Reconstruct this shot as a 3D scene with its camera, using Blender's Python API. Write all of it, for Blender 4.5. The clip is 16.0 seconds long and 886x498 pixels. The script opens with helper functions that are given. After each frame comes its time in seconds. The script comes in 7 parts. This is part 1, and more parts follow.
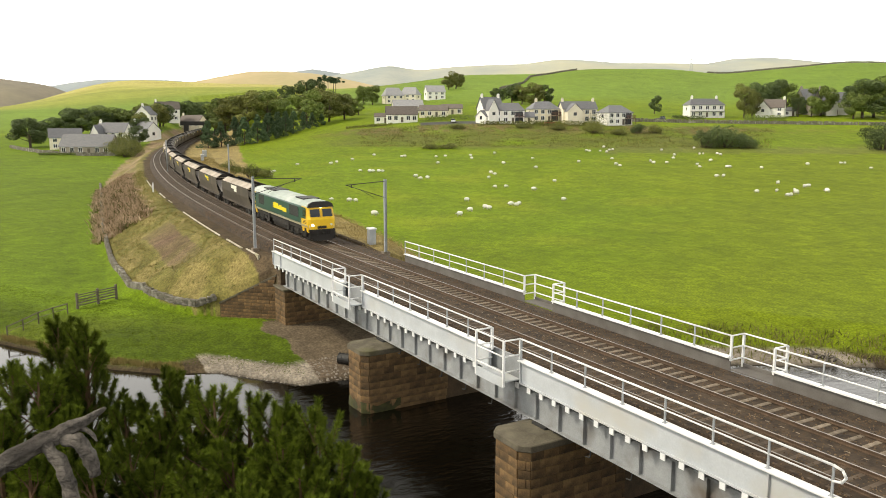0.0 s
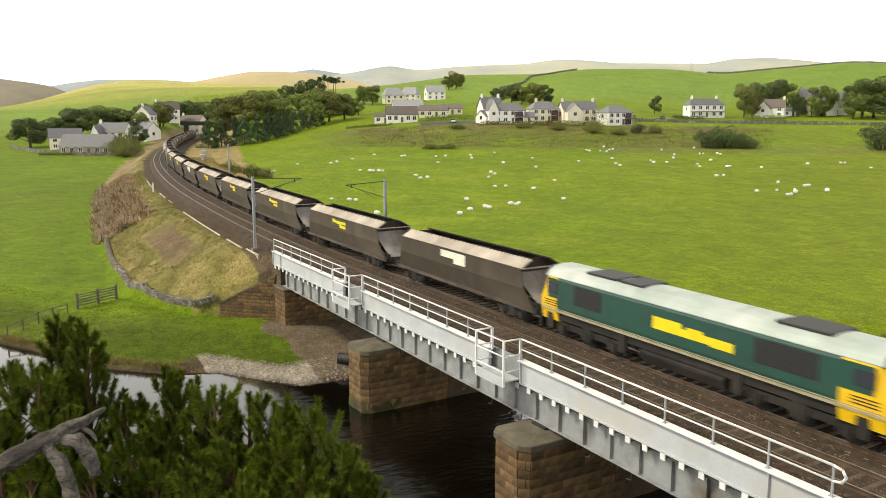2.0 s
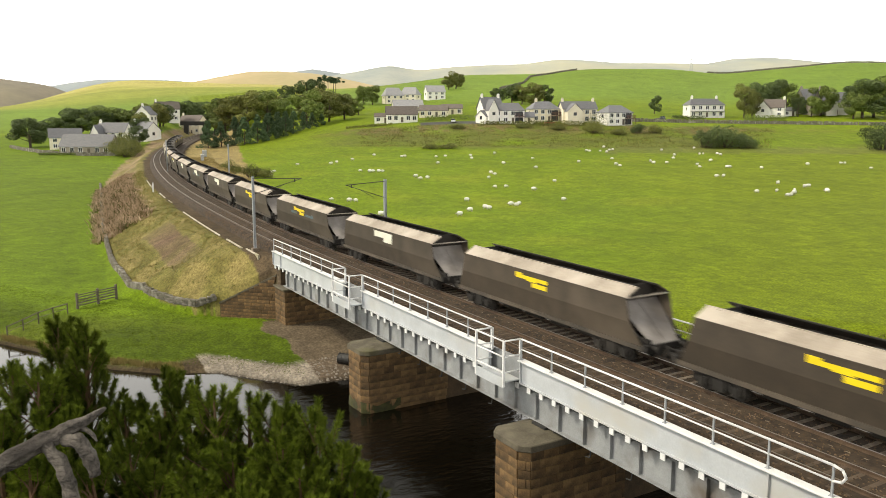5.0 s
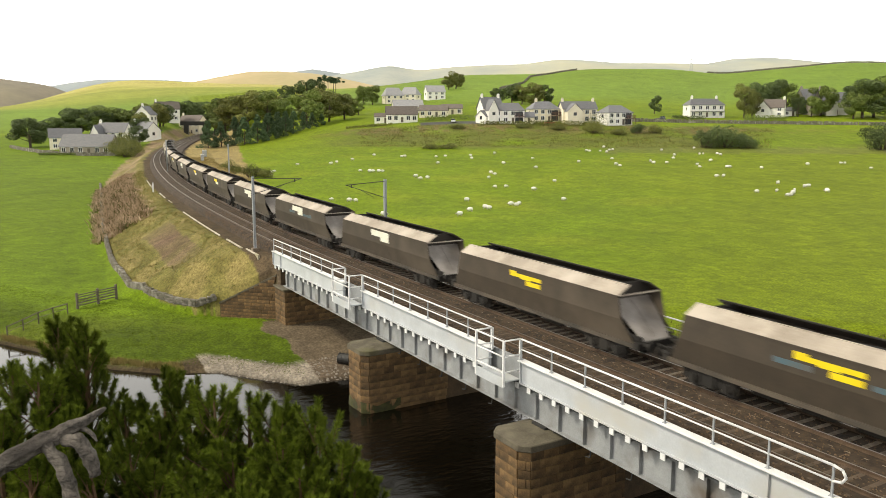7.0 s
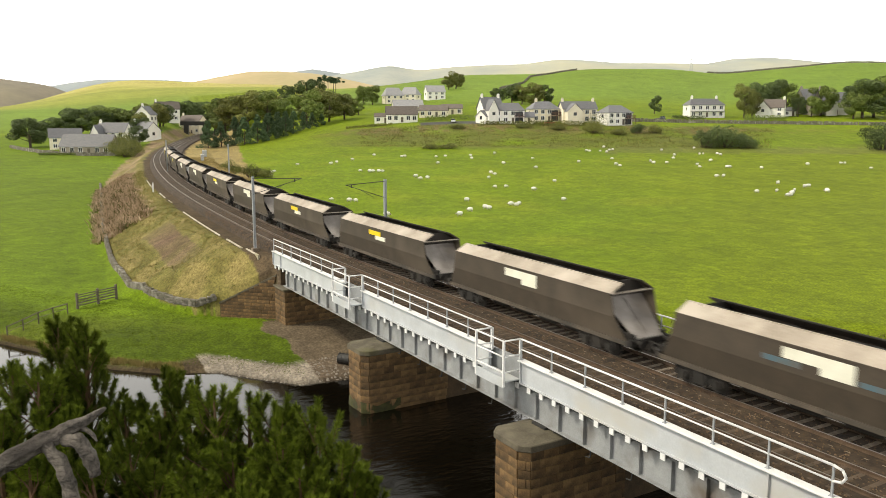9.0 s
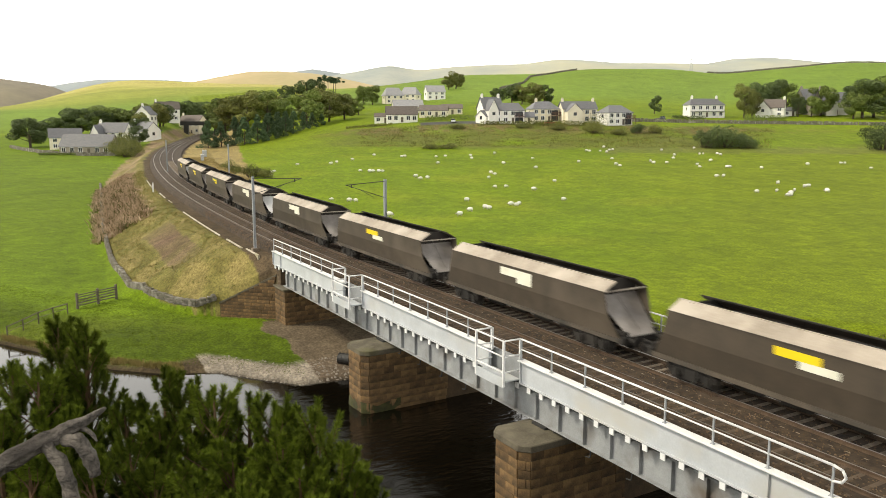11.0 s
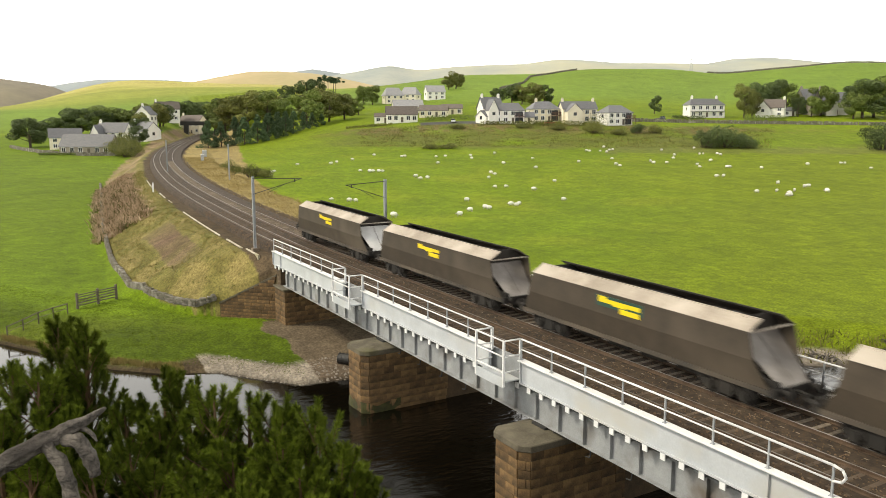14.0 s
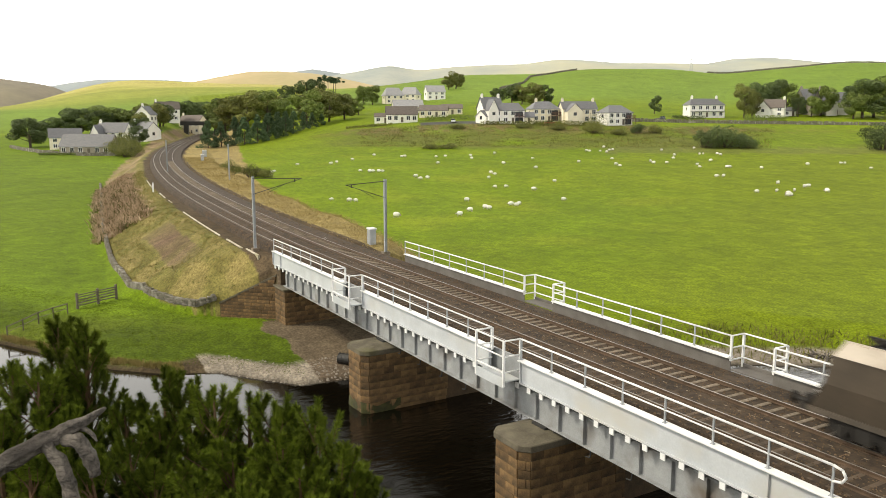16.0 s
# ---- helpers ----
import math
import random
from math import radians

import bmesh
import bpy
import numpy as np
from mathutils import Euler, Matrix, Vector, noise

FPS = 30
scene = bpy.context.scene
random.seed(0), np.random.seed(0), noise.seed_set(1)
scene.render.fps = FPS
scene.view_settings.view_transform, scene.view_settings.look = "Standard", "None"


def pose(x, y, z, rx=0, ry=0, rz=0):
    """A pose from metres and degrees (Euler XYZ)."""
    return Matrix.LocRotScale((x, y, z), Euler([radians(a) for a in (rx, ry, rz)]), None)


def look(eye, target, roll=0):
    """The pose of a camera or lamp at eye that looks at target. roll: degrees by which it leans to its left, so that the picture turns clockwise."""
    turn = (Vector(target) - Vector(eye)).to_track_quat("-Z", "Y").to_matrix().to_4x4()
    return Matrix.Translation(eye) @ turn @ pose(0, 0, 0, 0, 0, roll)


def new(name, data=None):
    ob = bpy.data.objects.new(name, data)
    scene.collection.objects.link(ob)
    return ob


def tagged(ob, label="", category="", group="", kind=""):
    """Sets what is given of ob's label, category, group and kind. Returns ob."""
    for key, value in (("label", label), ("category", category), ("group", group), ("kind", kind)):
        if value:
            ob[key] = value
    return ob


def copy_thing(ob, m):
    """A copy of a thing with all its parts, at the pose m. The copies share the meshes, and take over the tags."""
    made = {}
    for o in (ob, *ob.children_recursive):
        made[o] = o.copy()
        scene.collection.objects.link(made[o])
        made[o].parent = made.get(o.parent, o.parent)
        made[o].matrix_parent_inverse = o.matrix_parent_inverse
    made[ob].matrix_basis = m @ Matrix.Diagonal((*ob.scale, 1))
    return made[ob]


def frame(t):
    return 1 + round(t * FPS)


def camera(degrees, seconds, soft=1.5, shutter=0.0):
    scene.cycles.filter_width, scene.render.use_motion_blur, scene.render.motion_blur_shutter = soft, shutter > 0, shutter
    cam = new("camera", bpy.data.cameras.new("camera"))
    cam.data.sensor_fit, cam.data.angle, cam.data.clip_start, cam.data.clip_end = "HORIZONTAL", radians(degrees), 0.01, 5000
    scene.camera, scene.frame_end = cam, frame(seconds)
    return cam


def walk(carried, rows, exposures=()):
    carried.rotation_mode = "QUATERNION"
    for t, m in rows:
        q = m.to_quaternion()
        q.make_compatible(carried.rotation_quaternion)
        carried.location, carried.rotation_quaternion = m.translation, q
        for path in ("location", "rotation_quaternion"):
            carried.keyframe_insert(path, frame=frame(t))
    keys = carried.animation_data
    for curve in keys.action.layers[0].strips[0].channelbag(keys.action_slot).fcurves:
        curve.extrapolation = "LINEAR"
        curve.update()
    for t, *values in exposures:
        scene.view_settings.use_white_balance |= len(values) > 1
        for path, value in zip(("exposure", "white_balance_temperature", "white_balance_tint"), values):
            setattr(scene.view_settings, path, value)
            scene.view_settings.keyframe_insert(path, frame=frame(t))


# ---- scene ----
cam = camera(57.09, 16.0, soft=0.7, shutter=0.36)
STAND = (65.86, -27.40, 11.71)
walk(cam, [(0.0, pose(*STAND, 80.506, 0, 59.713)), (16.0, pose(*STAND, 80.506, 0, 59.713))],
     exposures=[(0.0, -0.05, 7150, 8), (16.0, -0.05, 7150, 8)])

# ---- sky, sun, exposure ----
world = bpy.data.worlds.new("overcast")
scene.world = world
world.use_nodes = True
wn, wl = world.node_tree.nodes, world.node_tree.links
sky = wn.new("ShaderNodeTexSky")
sky.sky_type, sky.sun_disc = "NISHITA", False
sky.sun_elevation, sky.sun_rotation = radians(48), radians(205)
sky.dust_density, sky.air_density, sky.ozone_density = 4.0, 1.4, 1.0
pale = wn.new("ShaderNodeMix")
pale.data_type = "RGBA"
pale.inputs[0].default_value = 0.82
# thin bright overcast: brightest low down, greyer overhead
wtc, wsep, wmap, cloud = wn.new("ShaderNodeTexCoord"), wn.new("ShaderNodeSeparateXYZ"), wn.new("ShaderNodeMapRange"), wn.new("ShaderNodeMix")
wmap.inputs[1].default_value, wmap.inputs[2].default_value = 0.15, 0.7
cloud.data_type = "RGBA"
cloud.inputs[6].default_value, cloud.inputs[7].default_value = (30.0, 30.2, 30.6, 1), (5.4, 5.4, 5.5, 1)
wl.new(wtc.outputs["Generated"], wsep.inputs[0])
wl.new(wsep.outputs[2], wmap.inputs[0])
wl.new(wmap.outputs[0], cloud.inputs[0])
wl.new(cloud.outputs[2], pale.inputs[7])
wl.new(sky.outputs[0], pale.inputs[6])
wl.new(pale.outputs[2], wn["Background"].inputs[0])
wn["Background"].inputs[1].default_value = 0.092
sun_data = bpy.data.lights.new("sun", "SUN")
sun_data.energy, sun_data.angle, sun_data.color = 3.3, radians(12), (1.0, 0.95, 0.84)
sun = new("sun", sun_data)
sun.matrix_world = look((-18, -81, 99), (20, 0, 0))


# ---- materials ----
def mat(name, c1, c2, scale=2.0, rough=0.8, bump=0.2, metal=0.0, detail=6.0, fine=12.0, spread=0.5, stretch=(1, 1, 1), c3=None, random_tint=0.0, emit=0.0, bump_dist=0.02):
    """Two colours mixed by broad and fine noise, with fine relief."""
    m = bpy.data.materials.new(name)
    m.use_nodes = True
    n, l = m.node_tree.nodes, m.node_tree.links
    b = n["Principled BSDF"]
    tc = n.new("ShaderNodeTexCoord")
    mp = n.new("ShaderNodeMapping")
    mp.inputs["Scale"].default_value = stretch
    l.new(tc.outputs["Object"], mp.inputs[0])
    n1, n2 = n.new("ShaderNodeTexNoise"), n.new("ShaderNodeTexNoise")
    for q, s in ((n1, scale), (n2, scale * fine)):
        q.inputs["Scale"].default_value = s
        q.inputs["Detail"].default_value = detail
        l.new(mp.outputs[0], q.inputs["Vector"])
    ad = n.new("ShaderNodeMath")
    ad.operation = "MULTIPLY_ADD"
    ad.inputs[1].default_value = 0.45
    l.new(n2.outputs[0], ad.inputs[0])
    l.new(n1.outputs[0], ad.inputs[2])
    mr = n.new("ShaderNodeMapRange")
    mr.inputs[1].default_value, mr.inputs[2].default_value = 0.72 - spread * 0.5, 0.72 + spread * 0.5
    l.new(ad.outputs[0], mr.inputs[0])
    mix = n.new("ShaderNodeMix")
    mix.data_type = "RGBA"
    l.new(mr.outputs[0], mix.inputs[0])
    mix.inputs[6].default_value, mix.inputs[7].default_value = (*c1, 1), (*c2, 1)
    out = mix.outputs[2]
    if c3:
        n3 = n.new("ShaderNodeTexNoise")
        n3.inputs["Scale"].default_value = scale * 0.33
        n3.inputs["Detail"].default_value = 8
        l.new(mp.outputs[0], n3.inputs["Vector"])
        r3 = n.new("ShaderNodeMapRange")
        r3.inputs[1].default_value, r3.inputs[2].default_value = 0.52, 0.68
        l.new(n3.outputs[0], r3.inputs[0])
        m3 = n.new("ShaderNodeMix")
        m3.data_type = "RGBA"
        l.new(r3.outputs[0], m3.inputs[0])
        l.new(out, m3.inputs[6])
        m3.inputs[7].default_value = (*c3, 1)
        out = m3.outputs[2]
    if random_tint:
        oi = n.new("ShaderNodeObjectInfo")
        rr = n.new("ShaderNodeMapRange")
        rr.inputs[3].default_value, rr.inputs[4].default_value = 1 - random_tint, 1 + random_tint
        l.new(oi.outputs["Random"], rr.inputs[0])
        mu = n.new("ShaderNodeMix")
        mu.data_type, mu.blend_type = "RGBA", "MULTIPLY"
        mu.inputs[0].default_value = 1
        cc = n.new("ShaderNodeCombineColor")
        for k in range(3):
            l.new(rr.outputs[0], cc.inputs[k])
        l.new(out, mu.inputs[6])
        l.new(cc.outputs[0], mu.inputs[7])
        out = mu.outputs[2]
    l.new(out, b.inputs["Base Color"])
    b.inputs["Roughness"].default_value, b.inputs["Metallic"].default_value = rough, metal
    if bump:
        bp = n.new("ShaderNodeBump")
        bp.inputs["Strength"].default_value, bp.inputs["Distance"].default_value = bump, bump_dist
        l.new(ad.outputs[0], bp.inputs["Height"])
        l.new(bp.outputs[0], b.inputs["Normal"])
    if emit:
        b.inputs["Emission Color"].default_value = (*c1, 1)
        b.inputs["Emission Strength"].default_value = emit
    return m


def leaf_mat(name, c1, c2, rough=0.6, patch=0.45, gloss=0.3):
    """Foliage: each leaf or needle its own shade, some light through it."""
    m = bpy.data.materials.new(name)
    m.use_nodes = True
    n, l = m.node_tree.nodes, m.node_tree.links
    b = n["Principled BSDF"]
    g = n.new("ShaderNodeNewGeometry")
    tc, nz = n.new("ShaderNodeTexCoord"), n.new("ShaderNodeTexNoise")
    nz.inputs["Scale"].default_value = patch
    l.new(tc.outputs["Object"], nz.inputs["Vector"])
    a = n.new("ShaderNodeMath")
    a.operation = "MULTIPLY_ADD"
    a.inputs[1].default_value = 0.5
    l.new(g.outputs["Random Per Island"], a.inputs[0])
    r = n.new("ShaderNodeMapRange")
    r.inputs[1].default_value, r.inputs[2].default_value, r.inputs[3].default_value, r.inputs[4].default_value = 0.3, 0.7, 0.0, 0.6
    l.new(nz.outputs[0], r.inputs[0])
    l.new(r.outputs[0], a.inputs[2])
    mix = n.new("ShaderNodeMix")
    mix.data_type = "RGBA"
    l.new(a.outputs[0], mix.inputs[0])
    mix.inputs[6].default_value, mix.inputs[7].default_value = (*c1, 1), (*c2, 1)
    oi = n.new("ShaderNodeObjectInfo")
    hs = n.new("ShaderNodeHueSaturation")
    rr = n.new("ShaderNodeMapRange")
    rr.inputs[3].default_value, rr.inputs[4].default_value = 0.75, 1.3
    l.new(oi.outputs["Random"], rr.inputs[0])
    l.new(rr.outputs[0], hs.inputs["Value"])
    l.new(mix.outputs[2], hs.inputs["Color"])
    l.new(hs.outputs[0], b.inputs["Base Color"])
    b.inputs["Roughness"].default_value = rough
    b.inputs["Specular IOR Level"].default_value = gloss
    return m


def ground_mat():
    """Land cover by area, with grain, tufts and mowing streaks."""
    m = bpy.data.materials.new("land")
    m.use_nodes = True
    n, l = m.node_tree.nodes, m.node_tree.links
    b = n["Principled BSDF"]
    at = n.new("ShaderNodeAttribute")
    at.attribute_name = "cover"
    tc = n.new("ShaderNodeTexCoord")
    acc = at.outputs["Color"]
    hsum = None
    for s, lo, hi in ((0.012, 0.9, 1.1), (0.06, 0.9, 1.1), (0.28, 0.86, 1.14), (1.1, 0.80, 1.22), (5.0, 0.64, 1.36)):
        q = n.new("ShaderNodeTexNoise")
        q.inputs["Scale"].default_value, q.inputs["Detail"].default_value = s, 5
        l.new(tc.outputs["Object"], q.inputs["Vector"])
        r = n.new("ShaderNodeMapRange")
        r.inputs[1].default_value, r.inputs[2].default_value, r.inputs[3].default_value, r.inputs[4].default_value = 0.3, 0.7, lo, hi
        l.new(q.outputs[0], r.inputs[0])
        cc = n.new("ShaderNodeCombineColor")
        for k in range(3):
            l.new(r.outputs[0], cc.inputs[k])
        mu = n.new("ShaderNodeMix")
        mu.data_type, mu.blend_type = "RGBA", "MULTIPLY"
        mu.inputs[0].default_value = 1
        l.new(acc, mu.inputs[6])
        l.new(cc.outputs[0], mu.inputs[7])
        acc = mu.outputs[2]
        hsum = q
    l.new(acc, b.inputs["Base Color"])
    b.inputs["Roughness"].default_value = 0.95
    b.inputs["Specular IOR Level"].default_value = 0.15
    bp = n.new("ShaderNodeBump")
    bp.inputs["Strength"].default_value, bp.inputs["Distance"].default_value = 0.6, 0.12
    l.new(hsum.outputs[0], bp.inputs["Height"])
    l.new(bp.outputs[0], b.inputs["Normal"])
    return m


def water_mat():
    m = bpy.data.materials.new("river_water")
    m.use_nodes = True
    n, l = m.node_tree.nodes, m.node_tree.links
    b = n["Principled BSDF"]
    b.inputs["Base Color"].default_value = (0.004, 0.0032, 0.002, 1)
    b.inputs["Roughness"].default_value = 0.06
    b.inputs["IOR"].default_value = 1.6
    tc = n.new("ShaderNodeTexCoord")
    mp = n.new("ShaderNodeMapping")
    mp.inputs["Scale"].default_value = (1.0, 0.5, 1)
    mp.inputs["Rotation"].default_value = (0, 0, 0.5)
    l.new(tc.outputs["Object"], mp.inputs[0])
    a, c = n.new("ShaderNodeTexNoise"), n.new("ShaderNodeTexNoise")
    a.inputs["Scale"].default_value, a.inputs["Detail"].default_value = 2.6, 6
    c.inputs["Scale"].default_value, c.inputs["Detail"].default_value = 0.16, 3
    for q in (a, c):
        l.new(mp.outputs[0], q.inputs["Vector"])
    mu = n.new("ShaderNodeMath")
    mu.operation = "MULTIPLY"
    l.new(a.outputs[0], mu.inputs[0])
    rg = n.new("ShaderNodeMapRange")
    rg.inputs[1].default_value, rg.inputs[2].default_value, rg.inputs[3].default_value = 0.46, 0.66, 0.08
    l.new(c.outputs[0], rg.inputs[0])
    l.new(rg.outputs[0], mu.inputs[1])
    sx, reach, mx = n.new("ShaderNodeSeparateXYZ"), n.new("ShaderNodeMapRange"), n.new("ShaderNodeMath")
    l.new(tc.outputs["Object"], sx.inputs[0])
    l.new(sx.outputs[0], reach.inputs[0])
    reach.inputs[1].default_value, reach.inputs[2].default_value, reach.inputs[3].default_value = 14.0, 36.0, 0.03
    mx.operation = "MULTIPLY"
    l.new(mu.outputs[0], mx.inputs[0])
    l.new(reach.outputs[0], mx.inputs[1])
    bp = n.new("ShaderNodeBump")
    bp.inputs["Strength"].default_value, bp.inputs["Distance"].default_value = 1.0, 0.22
    l.new(mx.outputs[0], bp.inputs["Height"])
    l.new(bp.outputs[0], b.inputs["Normal"])
    return m


LAND, WATER = ground_mat(), water_mat()
M_WHITE = mat("white_paint", (0.84, 0.85, 0.86), (0.70, 0.71, 0.71), 1.5, 0.45, 0.1)
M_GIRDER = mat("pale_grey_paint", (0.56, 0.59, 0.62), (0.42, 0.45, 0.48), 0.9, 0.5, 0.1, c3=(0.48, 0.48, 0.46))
# dirtier grey, darkened further for shade below the upper plate
M_GIRDER_LOW = mat("weathered_shaded_grey_paint", (0.33, 0.345, 0.355), (0.21, 0.22, 0.225), 1.2, 0.6, 0.15, c3=(0.13, 0.11, 0.09))
M_DARKSTEEL = mat("dark_steel", (0.035, 0.034, 0.033), (0.018, 0.017, 0.016), 2.0, 0.6, 0.15)
M_STONE = mat("sandstone", (0.235, 0.142, 0.060), (0.072, 0.043, 0.020), 1.3, 0.9, 0.9, c3=(0.032, 0.027, 0.014), random_tint=0.38)
M_MORTAR = mat("mortar", (0.12, 0.080, 0.044), (0.05, 0.034, 0.020), 2.0, 0.95, 0.4)
M_CAP = mat("lichened_capstone", (0.155, 0.135, 0.095), (0.06, 0.052, 0.036), 1.2, 0.9, 0.6, c3=(0.11, 0.105, 0.045))
M_MOSS = mat("wet_moss", (0.060, 0.062, 0.014), (0.022, 0.022, 0.008), 2.0, 0.9, 0.6)
M_BALLAST = mat("brown_ballast", (0.072, 0.047, 0.027), (0.016, 0.011, 0.007), 2.2, 0.95, 0.7, fine=3.2, spread=0.45, c3=(0.066, 0.045, 0.029), bump_dist=0.05)
M_RAIL = mat("worn_rail", (0.15, 0.10, 0.066), (0.075, 0.05, 0.034), 3.0, 0.5, 0.1, metal=0.3)
M_SHINE = mat("polished_rail_head", (0.40, 0.37, 0.34), (0.30, 0.27, 0.24), 3.0, 0.45, 0.0, metal=1.0)
M_SLEEPER = mat("dusty_concrete", (0.31, 0.255, 0.195), (0.11, 0.085, 0.06), 4.0, 0.9, 0.3, random_tint=0.2)
M_MAST = mat("galvanised_steel", (0.42, 0.44, 0.46), (0.30, 0.32, 0.34), 2.0, 0.55, 0.05, metal=0.3)


# ---- small mesh kit ----
def box(bm, x0, x1, y0, y1, z0, z1):
    v = [bm.verts.new((x, y, z)) for x in (x0, x1) for y in (y0, y1) for z in (z0, z1)]
    for f in ((0, 1, 3, 2), (4, 6, 7, 5), (0, 4, 5, 1), (2, 3, 7, 6), (0, 2, 6, 4), (1, 5, 7, 3)):
        bm.faces.new([v[i] for i in f])
    return v


def rod(bm, p0, p1, r, seg=8, r1=None, caps=True):
    p0, p1 = Vector(p0), Vector(p1)
    d = (p1 - p0).normalized()
    a = d.orthogonal().normalized()
    c = d.cross(a)
    rings = []
    for p, rr in ((p0, r), (p1, r if r1 is None else r1)):
        rings.append([bm.verts.new(p + (a * math.cos(2 * math.pi * k / seg) + c * math.sin(2 * math.pi * k / seg)) * rr) for k in range(seg)])
    for k in range(seg):
        bm.faces.new((rings[0][k], rings[0][(k + 1) % seg], rings[1][(k + 1) % seg], rings[1][k]))
    if caps:
        bm.faces.new(rings[0][::-1])
        bm.faces.new(rings[1])


def prism(bm, outline, x0, x1):
    """A closed (y, z) outline drawn out along x."""
    a = [bm.verts.new((x0, y, z)) for y, z in outline]
    b = [bm.verts.new((x1, y, z)) for y, z in outline]
    n = len(outline)
    for k in range(n):
        bm.faces.new((a[k], a[(k + 1) % n], b[(k + 1) % n], b[k]))
    bm.faces.new(a[::-1])
    bm.faces.new(b)
    return a, b


def slab(bm, outline, z0, z1):
    """A closed (x, y) outline drawn up from z0 to z1."""
    a = [bm.verts.new((x, y, z0)) for x, y in outline]
    b = [bm.verts.new((x, y, z1)) for x, y in outline]
    n = len(outline)
    for k in range(n):
        bm.faces.new((a[k], a[(k + 1) % n], b[(k + 1) % n], b[k]))
    bm.faces.new(a[::-1])
    bm.faces.new(b)


def bevelled(bm, w=0.02, seg=1):
    bmesh.ops.recalc_face_normals(bm, faces=bm.faces)
    bmesh.ops.bevel(bm, geom=list(bm.edges), offset=w, segments=seg, affect="EDGES", clamp_overlap=True)
    return bm


def mesh_of(name, bm, material, smooth=False):
    bmesh.ops.recalc_face_normals(bm, faces=bm.faces)
    me = bpy.data.meshes.new(name)
    bm.to_mesh(me)
    bm.free()
    me.materials.append(material)
    if smooth:
        me.polygons.foreach_set("use_smooth", [True] * len(me.polygons))
    return me


def part(name, bm, material, parent=None, label="", smooth=False):
    ob = new(name, mesh_of(name, bm, material, smooth))
    ob.parent = parent
    if label:
        ob["label"] = label
    return ob


def from_arrays(name, verts, faces, material, parent=None, smooth=False):
    me = bpy.data.meshes.new(name)
    me.from_pydata(verts, [], faces)
    me.materials.append(material)
    if smooth:
        me.polygons.foreach_set("use_smooth", [True] * len(me.polygons))
    ob = new(name, me)
    ob.parent = parent
    return ob


def thing(name, label, category, group="", at=(0, 0, 0), rz=0.0, kind=""):
    e = new(name)
    e.matrix_basis = pose(*at, 0, 0, rz)
    return tagged(e, label, category, group, kind)


# ---- plan: the railway's line and the valley's relief ----
_xs = np.arange(160.0, -900.0, -1.0)
_slope = np.interp(_xs, (-900, -450, -330, -280, -235, -190, -160, -130, -87, -60, -33, -20, -8, 5, 20, 160),
                   (0.45, 0.37, 0.32, 0.302, 0.285, 0.24, 0.21, 0.175, 0.135, 0.10, 0.07, 0.055, 0.04, 0.015, 0.0, 0.0))
_ys = np.concatenate(([0.0], np.cumsum(0.5 * (_slope[1:] + _slope[:-1]))))
_ss = np.concatenate(([0.0], np.cumsum(np.sqrt(1 + (0.5 * (_slope[1:] + _slope[:-1])) ** 2))))
_ss = _ss - np.interp(0.0, -_xs, _ss)


def line_y(x):
    """y of the far track's centre at x."""
    return np.interp(-np.asarray(x, float), -_xs, _ys)


def line_at(run, off=0.0):
    """Place and heading (degrees) on the far track, run metres along it from x = 0 towards +x; off: metres to the left."""
    x, s = float(np.interp(-run, _ss, _xs)), 0.0
    s = float(np.interp(-x, -_xs, _slope))
    h = math.atan(-s)
    return x - off * math.sin(h), float(line_y(x)) + off * math.cos(h), math.degrees(h)


HEAD = radians(149.713)
FWD, SIDE = (math.cos(HEAD), math.sin(HEAD)), (math.sin(HEAD), -math.cos(HEAD))


def valley(u, v):
    """World x, y of a place u metres up the valley and v metres across it."""
    return STAND[0] + u * FWD[0] + v * SIDE[0], STAND[1] + u * FWD[1] + v * SIDE[1]


U_NODES = np.array((0, 60, 150, 260, 300, 340, 450, 750, 1300, 2600, 9000.0))
A_NODES = np.array((-0.9, -0.54, -0.4, -0.26, -0.126, 0.01, 0.148, 0.32, 0.54, 0.9))
RELIEF = {0: -6.2, 60: (-6.2, -6.2, -6.2, -6.0, -5.6, -5.6, -5.6, -5.6, -5.6, -5.6),
          150: (-5.5, -5.5, -5.5, -5.0, -4.5, -4.5, -4.5, -4.5, -4.5, -4.5),
          260: (-4.5, -4.5, -4.0, -2.2, 0.6, 0.3, 0.0, 0.0, 0.4, 0.4),
          300: (-4.0, -4.0, -3.0, -0.6, 3.6, 6.0, 6.0, 5.0, 4.0, 4.0),
          340: (-3.2, -3.2, -1.8, 2.5, 7.0, 9.3, 9.5, 8.0, 7.0, 7.0),
          450: (0.0, 0.0, 3.5, 9.0, 14.0, 15.5, 17.0, 15.0, 17.0, 17.0),
          2600: (20, 20, 50, 60, 50, 40, 40, 40, 40, 40), 9000: 40.0}
